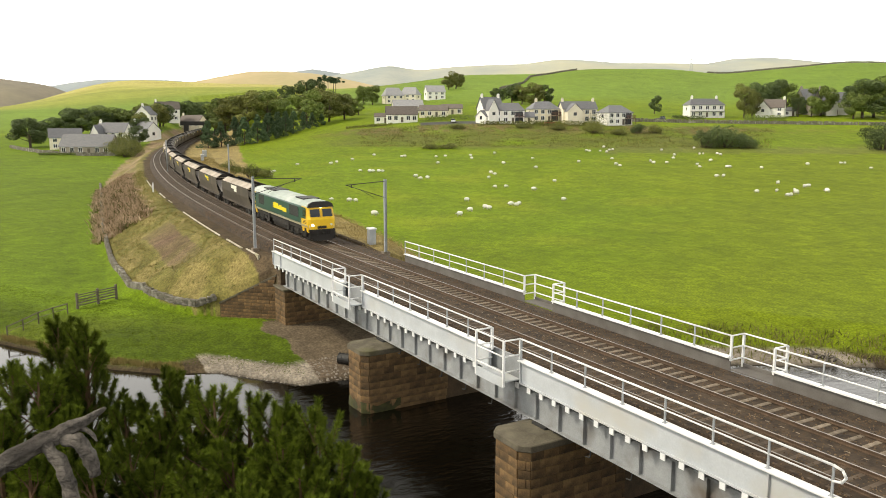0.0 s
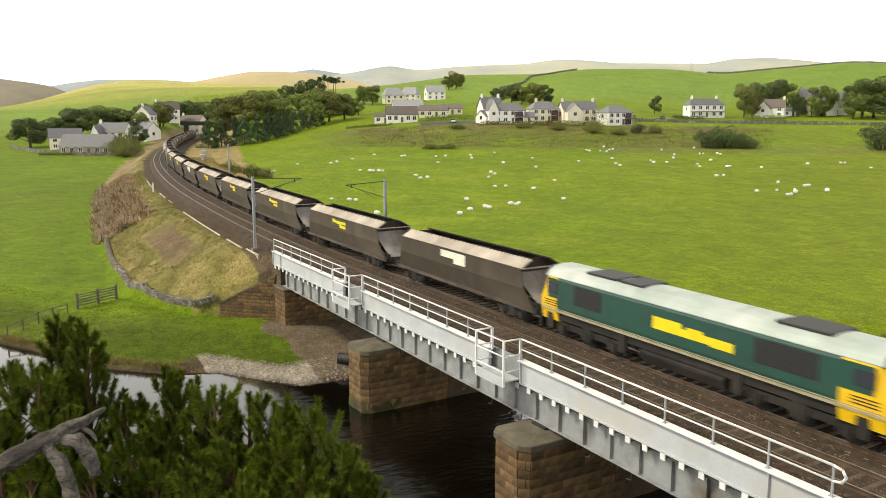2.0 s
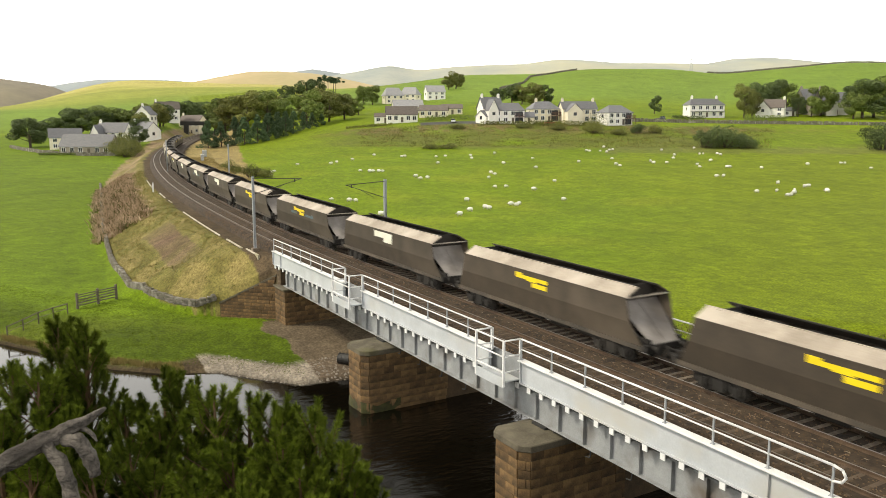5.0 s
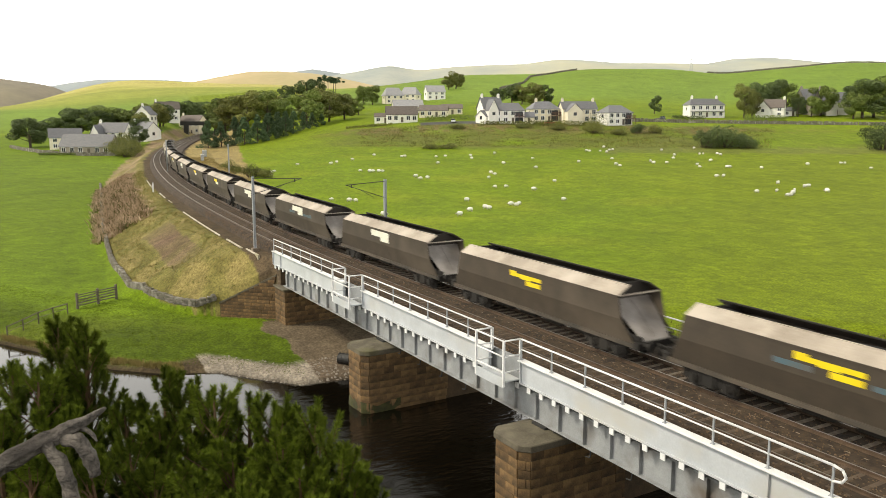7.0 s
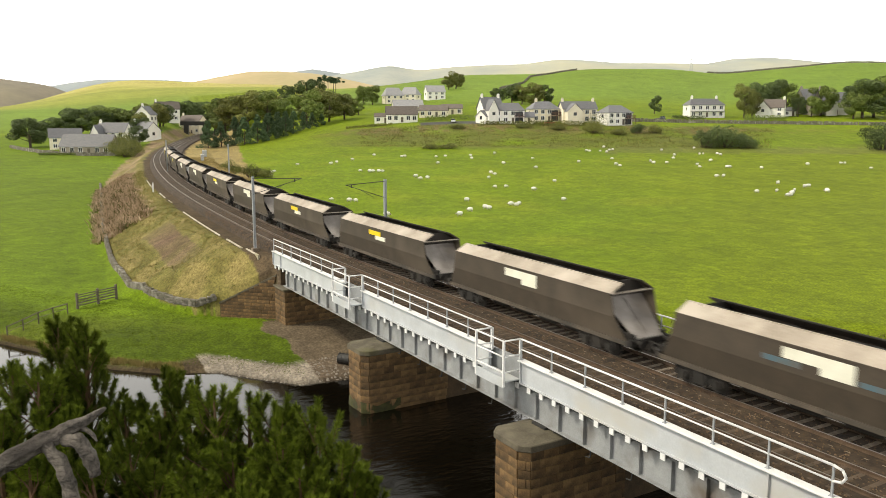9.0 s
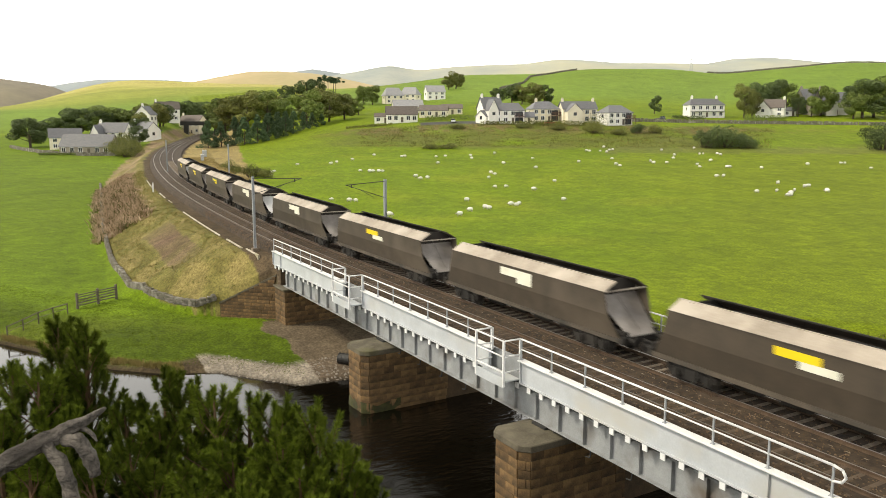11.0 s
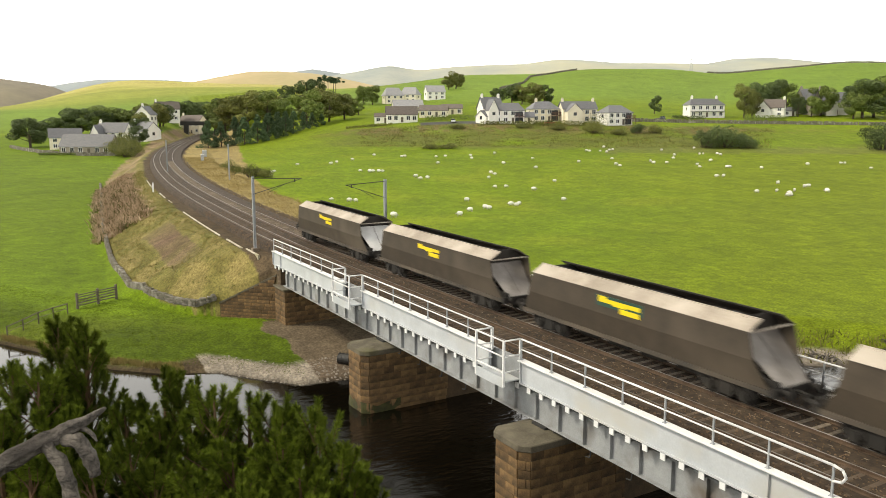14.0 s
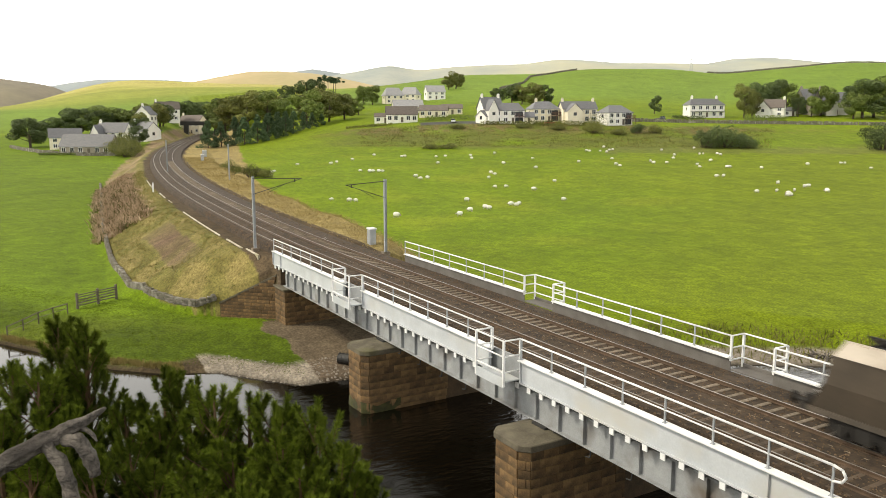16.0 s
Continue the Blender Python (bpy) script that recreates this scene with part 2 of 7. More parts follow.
# crest lines of the green hill (750) and of the pale hill beyond (1300), by bearing
CREST = {750: ((-0.9, -0.4, -0.26, -0.125, -0.057, 0.024, 0.079, 0.134, 0.155, 0.285, 0.315, 0.34, 0.38, 0.44, 0.475, 0.51, 0.54, 0.9),
               (12.0, 18.0, 26.0, 33.0, 39.0, 47.5, 46.5, 46.5, 50.5, 51.5, 48.0, 47.0, 51.5, 55.5, 59.0, 58.5, 57.5, 58.0)),
         1300: ((-0.9, -0.54, -0.458, -0.417, -0.39, -0.34, -0.295, -0.2, -0.126, 0.0, 0.9), (12.0, 14.0, 44.0, 58.0, 63.0, 63.0, 60.0, 56.0, 46.0, 36.0, 40.0))}
FINE = np.linspace(-0.9, 0.9, 121)
_table = np.array([np.interp(FINE, *CREST[int(k)]) if int(k) in CREST else np.interp(FINE, A_NODES, np.broadcast_to(np.array(RELIEF[int(k)], float), 10)) for k in U_NODES])
_kernel = np.hanning(7) / np.hanning(7).sum()
_table = np.array([np.convolve(np.pad(r, 3, "edge"), _kernel, "valid") for r in _table])


def _lattice(a, u):
    k = np.clip(np.searchsorted(U_NODES, u) - 1, 0, len(U_NODES) - 2)
    f = np.clip((u - U_NODES[k]) / (U_NODES[k + 1] - U_NODES[k]), 0, 1)
    i = np.clip(np.searchsorted(FINE, a) - 1, 0, len(FINE) - 2)
    g = np.clip((a - FINE[i]) / (FINE[i + 1] - FINE[i]), 0, 1)
    t = _table
    return (t[k, i] * (1 - g) + t[k, i + 1] * g) * (1 - f) + (t[k + 1, i] * (1 - g) + t[k + 1, i + 1] * g) * f


def river_side(x, y):
    """Metres from the river's left bank (negative: on the water), in plan."""
    bank = np.interp(y, (-120, -60, -26, -22.6, -20, -16, -12.6, -10.6, -8.4, -4, 6, 22, 30, 60, 150),
                     (-61, -27, -8.6, -2.9, 2.3, 6.4, 7.6, 10.5, 13.2, 13.6, 15, 25.5, 31, 75, 180))
    return bank - x


def relief(x, y):
    """Height of the land at x, y (arrays)."""
    x, y = np.asarray(x, float), np.asarray(y, float)
    dx, dy = x - STAND[0], y - STAND[1]
    u, v = dx * FWD[0] + dy * FWD[1], dx * SIDE[0] + dy * SIDE[1]
    uu = np.maximum(u, 1.0)
    a = np.clip(v / uu, -0.9, 0.9)
    z = sum(_lattice(a, np.maximum(u * s, 1.0)) for s in (0.93, 0.97, 1.0, 1.03, 1.07)) / 5
    z = z + np.where(u > 420, 2.2 * np.sin(x * 0.011 + 1.3) * np.cos(y * 0.013), 0.0) * np.clip((u - 420) / 300, 0, 1)
    # river bed, with a gravel shore
    d = river_side(x, y)
    z = np.where(d < 14, np.minimum(z, -6.7 + np.clip(d, -99, 7.5) * 0.075 + np.clip(d - 7.5, 0, 9) * 0.11), z)
    steep = np.interp(y, (-18, -13), (0.8, 0.36))
    edge = np.interp(y, (-18, -13), (-0.2, 1.2))
    z = np.where(d < edge, np.minimum(z, np.interp(y, (-18, -13), (-6.7, -6.25)) - np.clip(edge - d, 0, 9) * steep), z)
    # the right bank and the knoll under the viewpoint
    right = np.interp(y, (-120, -40, -10, 10, 40, 150), (-10, 38, 50, 52, 62, 120)) - x
    z = np.where(right < 4, np.maximum(z, np.minimum(-7.6 - right * 0.55 + 2.2, -1.2)), z)
    r = np.sqrt(dx * dx + dy * dy)
    z = np.maximum(z, 9.6 - np.interp(u, (-22, -3), (0.25, 0.74)) * np.maximum(r - 1.5, 0))
    # railway bank on both sides of the bridge
    mid = line_y(x) - 1.6
    off = np.abs(y - mid)
    run = np.where(y < mid, 0.56, 0.62)
    wing = np.where(y < -5.4, x < (y + 5.4) * 0.95 - 0.8, np.where(y > 4.0, x < 1.0 - (y - 4.0) * 0.6, x < 0.6)) | (x > 53.2)
    half = np.interp(x, (-300, -60, 60), (6.2, 5.6, 5.4))
    half = np.where(y > mid, np.interp(x, (-160, -60, -8, 2), (11.5, 11.0, 9.4, 5.4)), half)
    level = np.where(y > mid, np.interp(x, (-260, -160, -4, 1), (-0.75, -0.36, -0.36, -0.75)), -0.75)
    level = level - 0.4 * (off < 5.0) * (y > mid)
    bank = level - np.maximum(off - half, 0) * run
    wall_s = (x + 0.2) * -0.69 + (y + 5.45) * -0.724
    wall_n = (x + 0.2) * -0.724 + (y + 5.45) * 0.69
    bank = np.where((y < -5.0) & (wall_n > -1.5) & (wall_n < 9), np.minimum(bank, -1.98 - wall_s * 0.5 + 1.0 * np.maximum(wall_n, 0)), bank)
    lumps = 0.25 * np.sin(x * 0.31 + y * 0.2) * np.clip((off - 6) * 0.3, 0, 1)
    wing &= x > -720
    z = np.where(wing, np.maximum(z, bank + lumps), z)
    # the bank runs through a shallow cutting where the land is higher
    cut = -0.75 + np.maximum(off - half, 0) * 0.5
    z = np.where(wing & (x < -150), np.minimum(z, cut), z)
    return z


def ground_z(x, y):
    return float(relief(np.array([x]), np.array([y]))[0])


def cover(x, y, z):
    """Colour of the land: pasture, dry bank grass, scrub, moor, gravel, painted pine shade."""
    dx, dy = x - STAND[0], y - STAND[1]
    u, v = dx * FWD[0] + dy * FWD[1], dx * SIDE[0] + dy * SIDE[1]
    a = v / np.maximum(u, 1)
    nz = np.array([noise.noise((px * 0.08, py * 0.08, 0.0)) for px, py in zip(x, y)])
    nb = np.array([noise.noise((px * 0.011, py * 0.011, 7.0)) for px, py in zip(x, y)])
    nf = np.array([noise.noise((px * 0.35, py * 0.35, 3.0)) for px, py in zip(x, y)])

    def paint(c, colour, w):
        w = np.clip(w, 0, 1)[:, None]
        return c * (1 - w) + np.array(colour)[None, :] * w
    c = np.tile(np.array((0.152, 0.212, 0.006)), (len(x), 1))
    c = paint(c, (0.122, 0.186, 0.005), 0.5 + nb * 1.2)
    c = paint(c, (0.172, 0.220, 0.010), nz * 1.1)
    # left-hand meadow: fresher green
    c = paint(c, (0.098, 0.160, 0.006), ((y < line_y(x) - 1.6) & (u < 420)) * 0.75)
    c = paint(c, (0.135, 0.180, 0.006), np.clip((a - 0.2) / 0.25, 0, 0.8) * (u < 250))
    # rough bank under the houses
    band = np.clip((u - 262 + nb * 14) / 8, 0, 1) * np.clip((322 - u) / 8, 0, 1) * np.clip((a + 0.17) / 0.08, 0, 1) * np.clip((0.42 - a) / 0.06, 0.25, 1)
    c = paint(c, (0.118, 0.135, 0.026), band * (0.85 + nz))
    c = paint(c, (0.15, 0.115, 0.05), band * np.clip((u - 291) / 8, 0, 1) * np.clip(0.35 + nf * 2 + nz, 0, 0.9))
    c = paint(c, (0.13, 0.12, 0.05), ((u > 235) & (u < 262) & (a > 0.2) & (z > -0.4)) * 0.5)
    # tarmac yard and lane
    yard = (u > 318) & (u < 333) & (v > -9) & (v < 13 + (u - 318) * 0.3)
    c = paint(c, (0.075, 0.074, 0.078), yard * 1.0)
    lane = np.abs(u - 337 - 0.03 * v) < 2.2
    c = paint(c, (0.20, 0.19, 0.175), (lane & (v > 13) & (v < 215)) * 0.9)
    # hills
    hill = np.clip((u - 430) / 60, 0, 1)
    c = paint(c, (0.15, 0.235, 0.035), hill * 0.8)
    moor = np.clip((u - 820) / 160, 0, 1)
    c = paint(c, (0.30, 0.30, 0.085), moor * np.clip(0.75 + nb * 1.4, 0, 1) * (a < 0.2))
    dyke = np.abs(u - 960 - 60 * np.sin(a * 9)) < 9
    c = paint(c, (0.10, 0.12, 0.05), (dyke & (a < -0.2)) * 0.8)
    c = paint(c, (0.27, 0.29, 0.055), np.clip((u - 700) / 160, 0, 1) * (a < -0.05) * 0.7)
    c = paint(c, (0.42, 0.375, 0.12), np.clip((u - 1000 + nb * 120) / 160, 0, 1) * (a < 0.0) * 0.9)
    # railway bank: dry grass
    mid = line_y(x) - 1.6
    off = np.abs(y - mid)
    left = y < mid
    base = np.where(left, np.interp(x, (-140, -70.5, -44.9, -28.8, -19.1, -14.2, -11.4, -8.7, -5.9, -4.5), (13.6, 13.5, 13.9, 14.2, 13.8, 12.7, 11.9, 11.0, 9.7, 8.2)), np.interp(x, (-200, -60, 0), (24.0, 17.0, 13.0)))
    on = (off < base + np.where(left, 0.0, nz * 1.5)) & ((x < 1) | (x > 53)) & (u < 520) & (z > -6.05)
    on &= ~((y < -5.2) & (x > -12) & ((x + 0.2) * -0.724 + (y + 5.45) * 0.69 < 0.0))
    c = paint(c, (0.172, 0.142, 0.050), on * 0.92)
    c = paint(c, (0.135, 0.132, 0.036), on * np.clip(nz * 1.6 + 0.5, 0, 0.85) * left)
    c = paint(c, (0.225, 0.180, 0.072), on * np.clip(nf * 2.2, 0, 0.7))
    c = paint(c, (0.29, 0.225, 0.095), on * ~left * (off > 5.7) * 0.8)
    scrub = on & left & (x < -52) & (off > 6.5)
    c = paint(c, (0.25, 0.18, 0.115), scrub * np.clip(0.55 + nz * 1.6 + nf, 0, 0.9))
    bare = on & left & (x > -38) & (x < -14) & (off > 7.0) & (off < 10.0)
    c = paint(c, (0.13, 0.085, 0.06), bare * np.clip(0.9 - np.abs(x + 27) / 22 + nf * 0.4, 0, 0.95))
    c = paint(c, (0.068, 0.047, 0.033), (off < np.where(left, 4.95, 5.7)) * ((x < 1) | (x > 53)) * (u < 620) * 0.9)
    # river's edge
    d = river_side(x, y)
    near = (x > -90) & (y < 60)
    meadow = near * np.clip((17 - d) / 8, 0, 1) * (z < -5.0) * (y < 4)
    c = paint(c, (0.060, 0.090, 0.005), meadow * 0.9)
    c = paint(c, (0.095, 0.122, 0.012), meadow * np.clip(nz * 1.5 + nf * 0.8, 0, 0.7) * np.clip((4 - x) / 10, 0, 1))
    c = paint(c, (0.08, 0.06, 0.035), near * np.clip((np.interp(y, (-18, -13), (0.2, 2.6)) - d) / 0.5, 0, 1))
    gravel = near * np.clip((3.2 - d + nf) / 1.0, 0, 1) * (y > -13.5) * (y < 30)
    c = paint(c, (0.27, 0.235, 0.19), gravel)
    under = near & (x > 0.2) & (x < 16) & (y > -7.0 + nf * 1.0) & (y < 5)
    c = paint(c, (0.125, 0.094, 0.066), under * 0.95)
    c = paint(c, (0.025, 0.020, 0.015), np.clip((-0.2 - d) / 1.0, 0, 1))
    # viewpoint knoll: shade under the pines painted as near-black ground
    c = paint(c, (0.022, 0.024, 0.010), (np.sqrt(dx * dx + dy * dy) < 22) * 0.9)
    return c * (1 + 0.12 * nf[:, None])


def make_ground():
    rad = [0.0, 1.5]
    while rad[-1] < 4600:
        rad.append(rad[-1] + (0.4 if 52 < rad[-1] < 90 else rad[-1] * 0.0185 + 0.02))
    ang = np.concatenate((np.linspace(-34, 34, 430), np.linspace(38, 322, 60)))
    rad = np.array(rad)
    A, Rr = np.meshgrid(np.radians(ang), rad)
    U, V = Rr * np.cos(A), Rr * np.sin(A)
    X, Y = STAND[0] + U * FWD[0] + V * SIDE[0], STAND[1] + U * FWD[1] + V * SIDE[1]
    x, y = X.ravel(), Y.ravel()
    z = relief(x, y)
    nr, na = Rr.shape
    idx = np.arange(nr * na).reshape(nr, na)
    f = np.stack((idx[:-1, :], idx[1:, :], np.roll(idx, -1, 1)[1:, :], np.roll(idx, -1, 1)[:-1, :]), -1).reshape(-1, 4)
    me = bpy.data.meshes.new("ground")
    me.from_pydata(np.stack((x, y, z), 1).tolist(), [], f[:, ::-1].tolist())
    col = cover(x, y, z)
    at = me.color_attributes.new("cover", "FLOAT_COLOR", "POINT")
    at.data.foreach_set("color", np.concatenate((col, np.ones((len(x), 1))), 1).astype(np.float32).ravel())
    me.materials.append(LAND)
    me.polygons.foreach_set("use_smooth", [True] * len(me.polygons))
    me.validate()
    return tagged(new("ground", me), "green valley pasture, dry grass bank and hills", "ground", kind="structure")


ground = make_ground()


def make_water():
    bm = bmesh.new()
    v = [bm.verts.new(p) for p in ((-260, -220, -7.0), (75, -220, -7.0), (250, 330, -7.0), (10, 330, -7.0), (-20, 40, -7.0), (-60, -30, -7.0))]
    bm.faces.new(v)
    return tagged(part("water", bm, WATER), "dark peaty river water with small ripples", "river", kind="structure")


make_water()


# ---- railway: ballast, rails, sleepers ----
def sweep(name, sections, run0, run1, step, material, parent=None, off=0.0):
    """Closed (left, z) outlines swept along the line from run0 to run1."""
    verts, faces = [], []
    runs = np.arange(run0, run1 + step * 0.5, step)
    for outline in sections:
        n, base = len(outline), len(verts)
        for r in runs:
            x, y, h = line_at(float(r), off)
            cs, sn = math.cos(radians(h)), math.sin(radians(h))
            verts += [(x - l * sn, y + l * cs, z) for l, z in outline]
        for k in range(len(runs) - 1):
            a = base + k * n
            faces += [(a + i, a + (i + 1) % n, a + n + (i + 1) % n, a + n + i) for i in range(n)]
        faces += [tuple(range(base, base + n)), tuple(range(base + (len(runs) - 1) * n, base + len(runs) * n))[::-1]]
    me = bpy.data.meshes.new(name)
    me.from_pydata(verts, [], faces)
    me.materials.append(material)
    bm = bmesh.new()
    bm.from_mesh(me)
    bmesh.ops.recalc_face_normals(bm, faces=bm.faces)
    bm.to_mesh(me)
    bm.free()
    ob = new(name, me)
    ob.parent = parent
    return ob


GAUGE = 0.735
RUN0, RUN1 = -760.0, 120.0
ballast = tagged(sweep("ballast", [((-4.85, -0.85), (-4.7, -0.4), (-4.35, -0.165), (-3.95, -0.145), (-3.7, -0.164), (-2.5, -0.164), (-2.25, -0.145), (-1.7, -0.2), (-1.0, -0.16), (-0.8, -0.155), (-0.62, -0.2), (0.62, -0.2), (0.8, -0.155), (1.2, -0.16), (1.7, -0.28), (3.05, -0.36), (3.4, -0.85))], RUN0, RUN1, 4.0, M_BALLAST), "brown stone ballast along two tracks", "ballast", kind="structure")


def rail_outline(c):
    return ((c - 0.07, -0.16), (c - 0.07, -0.13), (c - 0.012, -0.11), (c - 0.012, -0.045), (c - 0.036, -0.035), (c - 0.036, 0.0), (c + 0.036, 0.0), (c + 0.036, -0.035), (c + 0.012, -0.045), (c + 0.012, -0.11), (c + 0.07, -0.13), (c + 0.07, -0.16))


def make_track(centre, run_label, group):
    t = thing("track", run_label, "railway track", group, kind="structure")
    for s in (-GAUGE, GAUGE):
        r = sweep("rail", [rail_outline(centre + s)], RUN0, RUN1, 3.0, M_RAIL, t)
        h = sweep("rail_head", [((centre + s - 0.035, 0.001), (centre + s - 0.032, 0.004), (centre + s + 0.032, 0.004), (centre + s + 0.035, 0.001))], RUN0, RUN1, 3.0, M_SHINE, r)
        h["label"] = "shiny worn rail head"
    return t


track_far = make_track(0.0, "far railway track with worn rails on concrete sleepers", "railway tracks")
track_near = make_track(-3.1, "near railway track with worn rails on concrete sleepers", "railway tracks")


M_TROUGH = mat("pale_concrete", (0.60, 0.56, 0.48), (0.40, 0.36, 0.28), 1.0, 0.9, 0.2, c3=(0.24, 0.21, 0.10))


# ---- bridge ----
BY = -5.35
bridge = thing("railway_bridge", "white and grey steel plate girder railway bridge on stone piers", "bridge")


def deck_parts():
    bm = bmesh.new()
    box(bm, -0.2, 58, -5.05, 3.0, -1.15, -0.8)
    part("deck", bm, M_DARKSTEEL, bridge, "dark steel deck")
    bm = bmesh.new()
    box(bm, 0.0, 58, -5.06, -4.95, -1.1, 0.02)
    part("kerb_plate", bm, M_GIRDER_LOW, bridge)


def girder_section(x0, x1, y, first_panel):
    """Upper plate: web, white top flange, lower lip and stiffeners."""
    bm = bmesh.new()
    box(bm, x0, x1, y - 0.03, y + 0.03, -1.02, 0.06)
    box(bm, x0, x1, y - 0.09, y + 0.03, -1.06, -0.98)
    g = part("upper_girder", bm, M_GIRDER, bridge, "pale grey painted plate girder")
    bm = bmesh.new()
    box(bm, x0 - 0.06, x1 + 0.06, y - 0.2, y + 0.2, 0.06, 0.13)
    part("top_flange", bevelled(bm, 0.012), M_WHITE, g, "white painted flange")
    for x in (x0 + 0.05, x0 + first_panel, x1 - 0.05):
        bm = bmesh.new()
        box(bm, x - 0.035, x + 0.035, y - 0.13, y - 0.03, -1.0, 0.06)
        part("stiffener", bm, M_GIRDER, g)


def handrail(x0, x1, y, z0, z1, n, end_open=False):
    """A run of railing: top rail, middle rail and posts."""
    h = thing("handrail", "white painted steel railing with round bars on the bridge", "railing", "railings of the bridge")
    for z, r in ((z1, 0.045), (z0 + (z1 - z0) * 0.5, 0.036)):
        bm = bmesh.new()
        rod(bm, (x0, y, z), (x1, y, z), r)
        if end_open and z == z1:
            zm = z0 + (z1 - z0) * 0.5
            pts = [(x1, z1), (x1 + 0.3, z1 - 0.06), (x1 + 0.42, (z1 + zm) / 2), (x1 + 0.3, zm + 0.05), (x1, zm)]
            for (xa, za), (xb, zb) in zip(pts, pts[1:]):
                rod(bm, (xa, y, za), (xb, y, zb), r)
        part("rail_bar", bm, M_WHITE, h, smooth=True)
    for k in range(n):
        x = x0 + (x1 - x0) * k / (n - 1)
        bm = bmesh.new()
        box(bm, x - 0.035, x + 0.035, y - 0.03, y + 0.03, z0, z1)
        box(bm, x - 0.08, x + 0.08, y - 0.07, y + 0.07, z0, z0 + 0.02)
        part("post", bm, M_MAST, h, "pale grey post")
    return h


def refuge(x0, x1, y, out, z0, z1, floor, plate=None):
    """A cage set out from the parapet, for staff to stand in."""
    r = thing("refuge_cage", "white railed refuge bay beside the track", "refuge", "refuges of the bridge")
    yo = y + out
    bm = bmesh.new()
    box(bm, x0, x1, min(y, yo), max(y, yo), floor - 0.06, floor)
    part("floor_plate", bm, plate or M_GIRDER, r, "grey steel plate")
    bm = bmesh.new()
    box(bm, x0, x1, yo - 0.03, yo + 0.03, floor - 0.3, floor + 0.18)
    part("toe_board", bm, plate or M_GIRDER, r)
    for x in (x0, x1):
        for yy in (y, yo):
            bm = bmesh.new()
            box(bm, x - 0.05, x + 0.05, yy - 0.05, yy + 0.05, floor - 0.25 if yy == yo else z0, z1)
            part("post", bm, M_WHITE, r)
        for z in np.linspace(floor + 0.45, z1, 3):
            bm = bmesh.new()
            rod(bm, (x, y, z), (x, yo, z), 0.042)
            part("rail_bar", bm, M_WHITE, r, smooth=True)
    for z in np.linspace(floor + 0.45, z1, 3):
        bm = bmesh.new()
        rod(bm, (x0, yo, z), (x1, yo, z), 0.042)
        part("rail_bar", bm, M_WHITE, r, smooth=True)


deck_parts()
SECTIONS = ((-0.5, 14.6, 1.9), (17.6, 32.9, 15.2), (35.5, 60.0, 14.0))
for x0, x1, fp in SECTIONS:
    girder_section(x0, x1, BY, fp)
handrail(-0.45, 14.6, BY, 0.13, 1.13, 8)
handrail(17.7, 32.9, BY, 0.13, 1.13, 8)
handrail(35.5, 51.7, BY, 0.13, 1.13, 8, True)
refuge(14.7, 17.5, BY, -0.95, 0.0, 1.13, -0.85)
refuge(33.0, 35.4, BY, -0.95, 0.0, 1.13, -0.85)

# far parapet
M_WEB = mat("dingy_grey_paint", (0.16, 0.15, 0.14), (0.10, 0.09, 0.08), 1.2, 0.7, 0.1)
FY = 3.15
for x0, x1 in ((7.4, 24.0), (27.0, 40.6), (43.0, 60.0)):
    bm = bmesh.new()
    box(bm, x0, x1, FY - 0.03, FY + 0.03, -1.0, 0.24)
    g = part("upper_girder", bm, M_WEB, bridge, "dingy grey plate girder")
    bm = bmesh.new()
    box(bm, x0, x1, FY - 0.16, FY + 0.16, 0.24, 0.31)
    part("top_flange", bm, M_WHITE, g, "white painted flange")
    handrail(x0, x1, FY, 0.31, 1.33, max(3, round((x1 - x0) / 2.3) + 1))
refuge(24.0, 27.0, FY, 0.85, 0.1, 1.33, -0.3, M_WEB)
refuge(40.6, 43.0, FY, 0.85, 0.1, 1.33, -0.3, M_WEB)

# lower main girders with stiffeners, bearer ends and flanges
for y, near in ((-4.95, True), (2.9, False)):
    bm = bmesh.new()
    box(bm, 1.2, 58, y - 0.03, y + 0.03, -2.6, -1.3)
    lower = part("main_girder", bm, M_GIRDER_LOW, bridge, "weathered grey main girder with shade in its colour")
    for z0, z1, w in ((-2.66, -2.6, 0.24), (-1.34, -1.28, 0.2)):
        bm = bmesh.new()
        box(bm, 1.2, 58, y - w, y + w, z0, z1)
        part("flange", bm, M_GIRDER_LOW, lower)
    if near:
        for k in range(33):
            bm = bmesh.new()
            x = 2.0 + 1.72 * k
            box(bm, x - 0.025, x + 0.025, y - 0.2, y - 0.03, -2.6, -1.34)
            part("stiffener", bm, M_GIRDER_LOW, lower)
for k in range(62):
    x = -0.1 + 0.955 * k
    bm = bmesh.new()
    box(bm, x - 0.13, x + 0.13, -5.42, -5.36, -1.34, -1.07)
    part("bearer_end", bm, M_WHITE, bridge, "white painted bearer end")
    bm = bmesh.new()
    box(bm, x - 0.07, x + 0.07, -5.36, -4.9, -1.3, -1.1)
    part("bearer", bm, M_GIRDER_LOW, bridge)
# added dark strip that imitates the shadow gap behind the bearer ends
bm = bmesh.new()
box(bm, 0.6, 58, -5.12, -5.08, -1.27, -1.06)
part("recess_plate", bm, M_DARKSTEEL, bridge, "dark strip imitating shade behind the bearer ends")
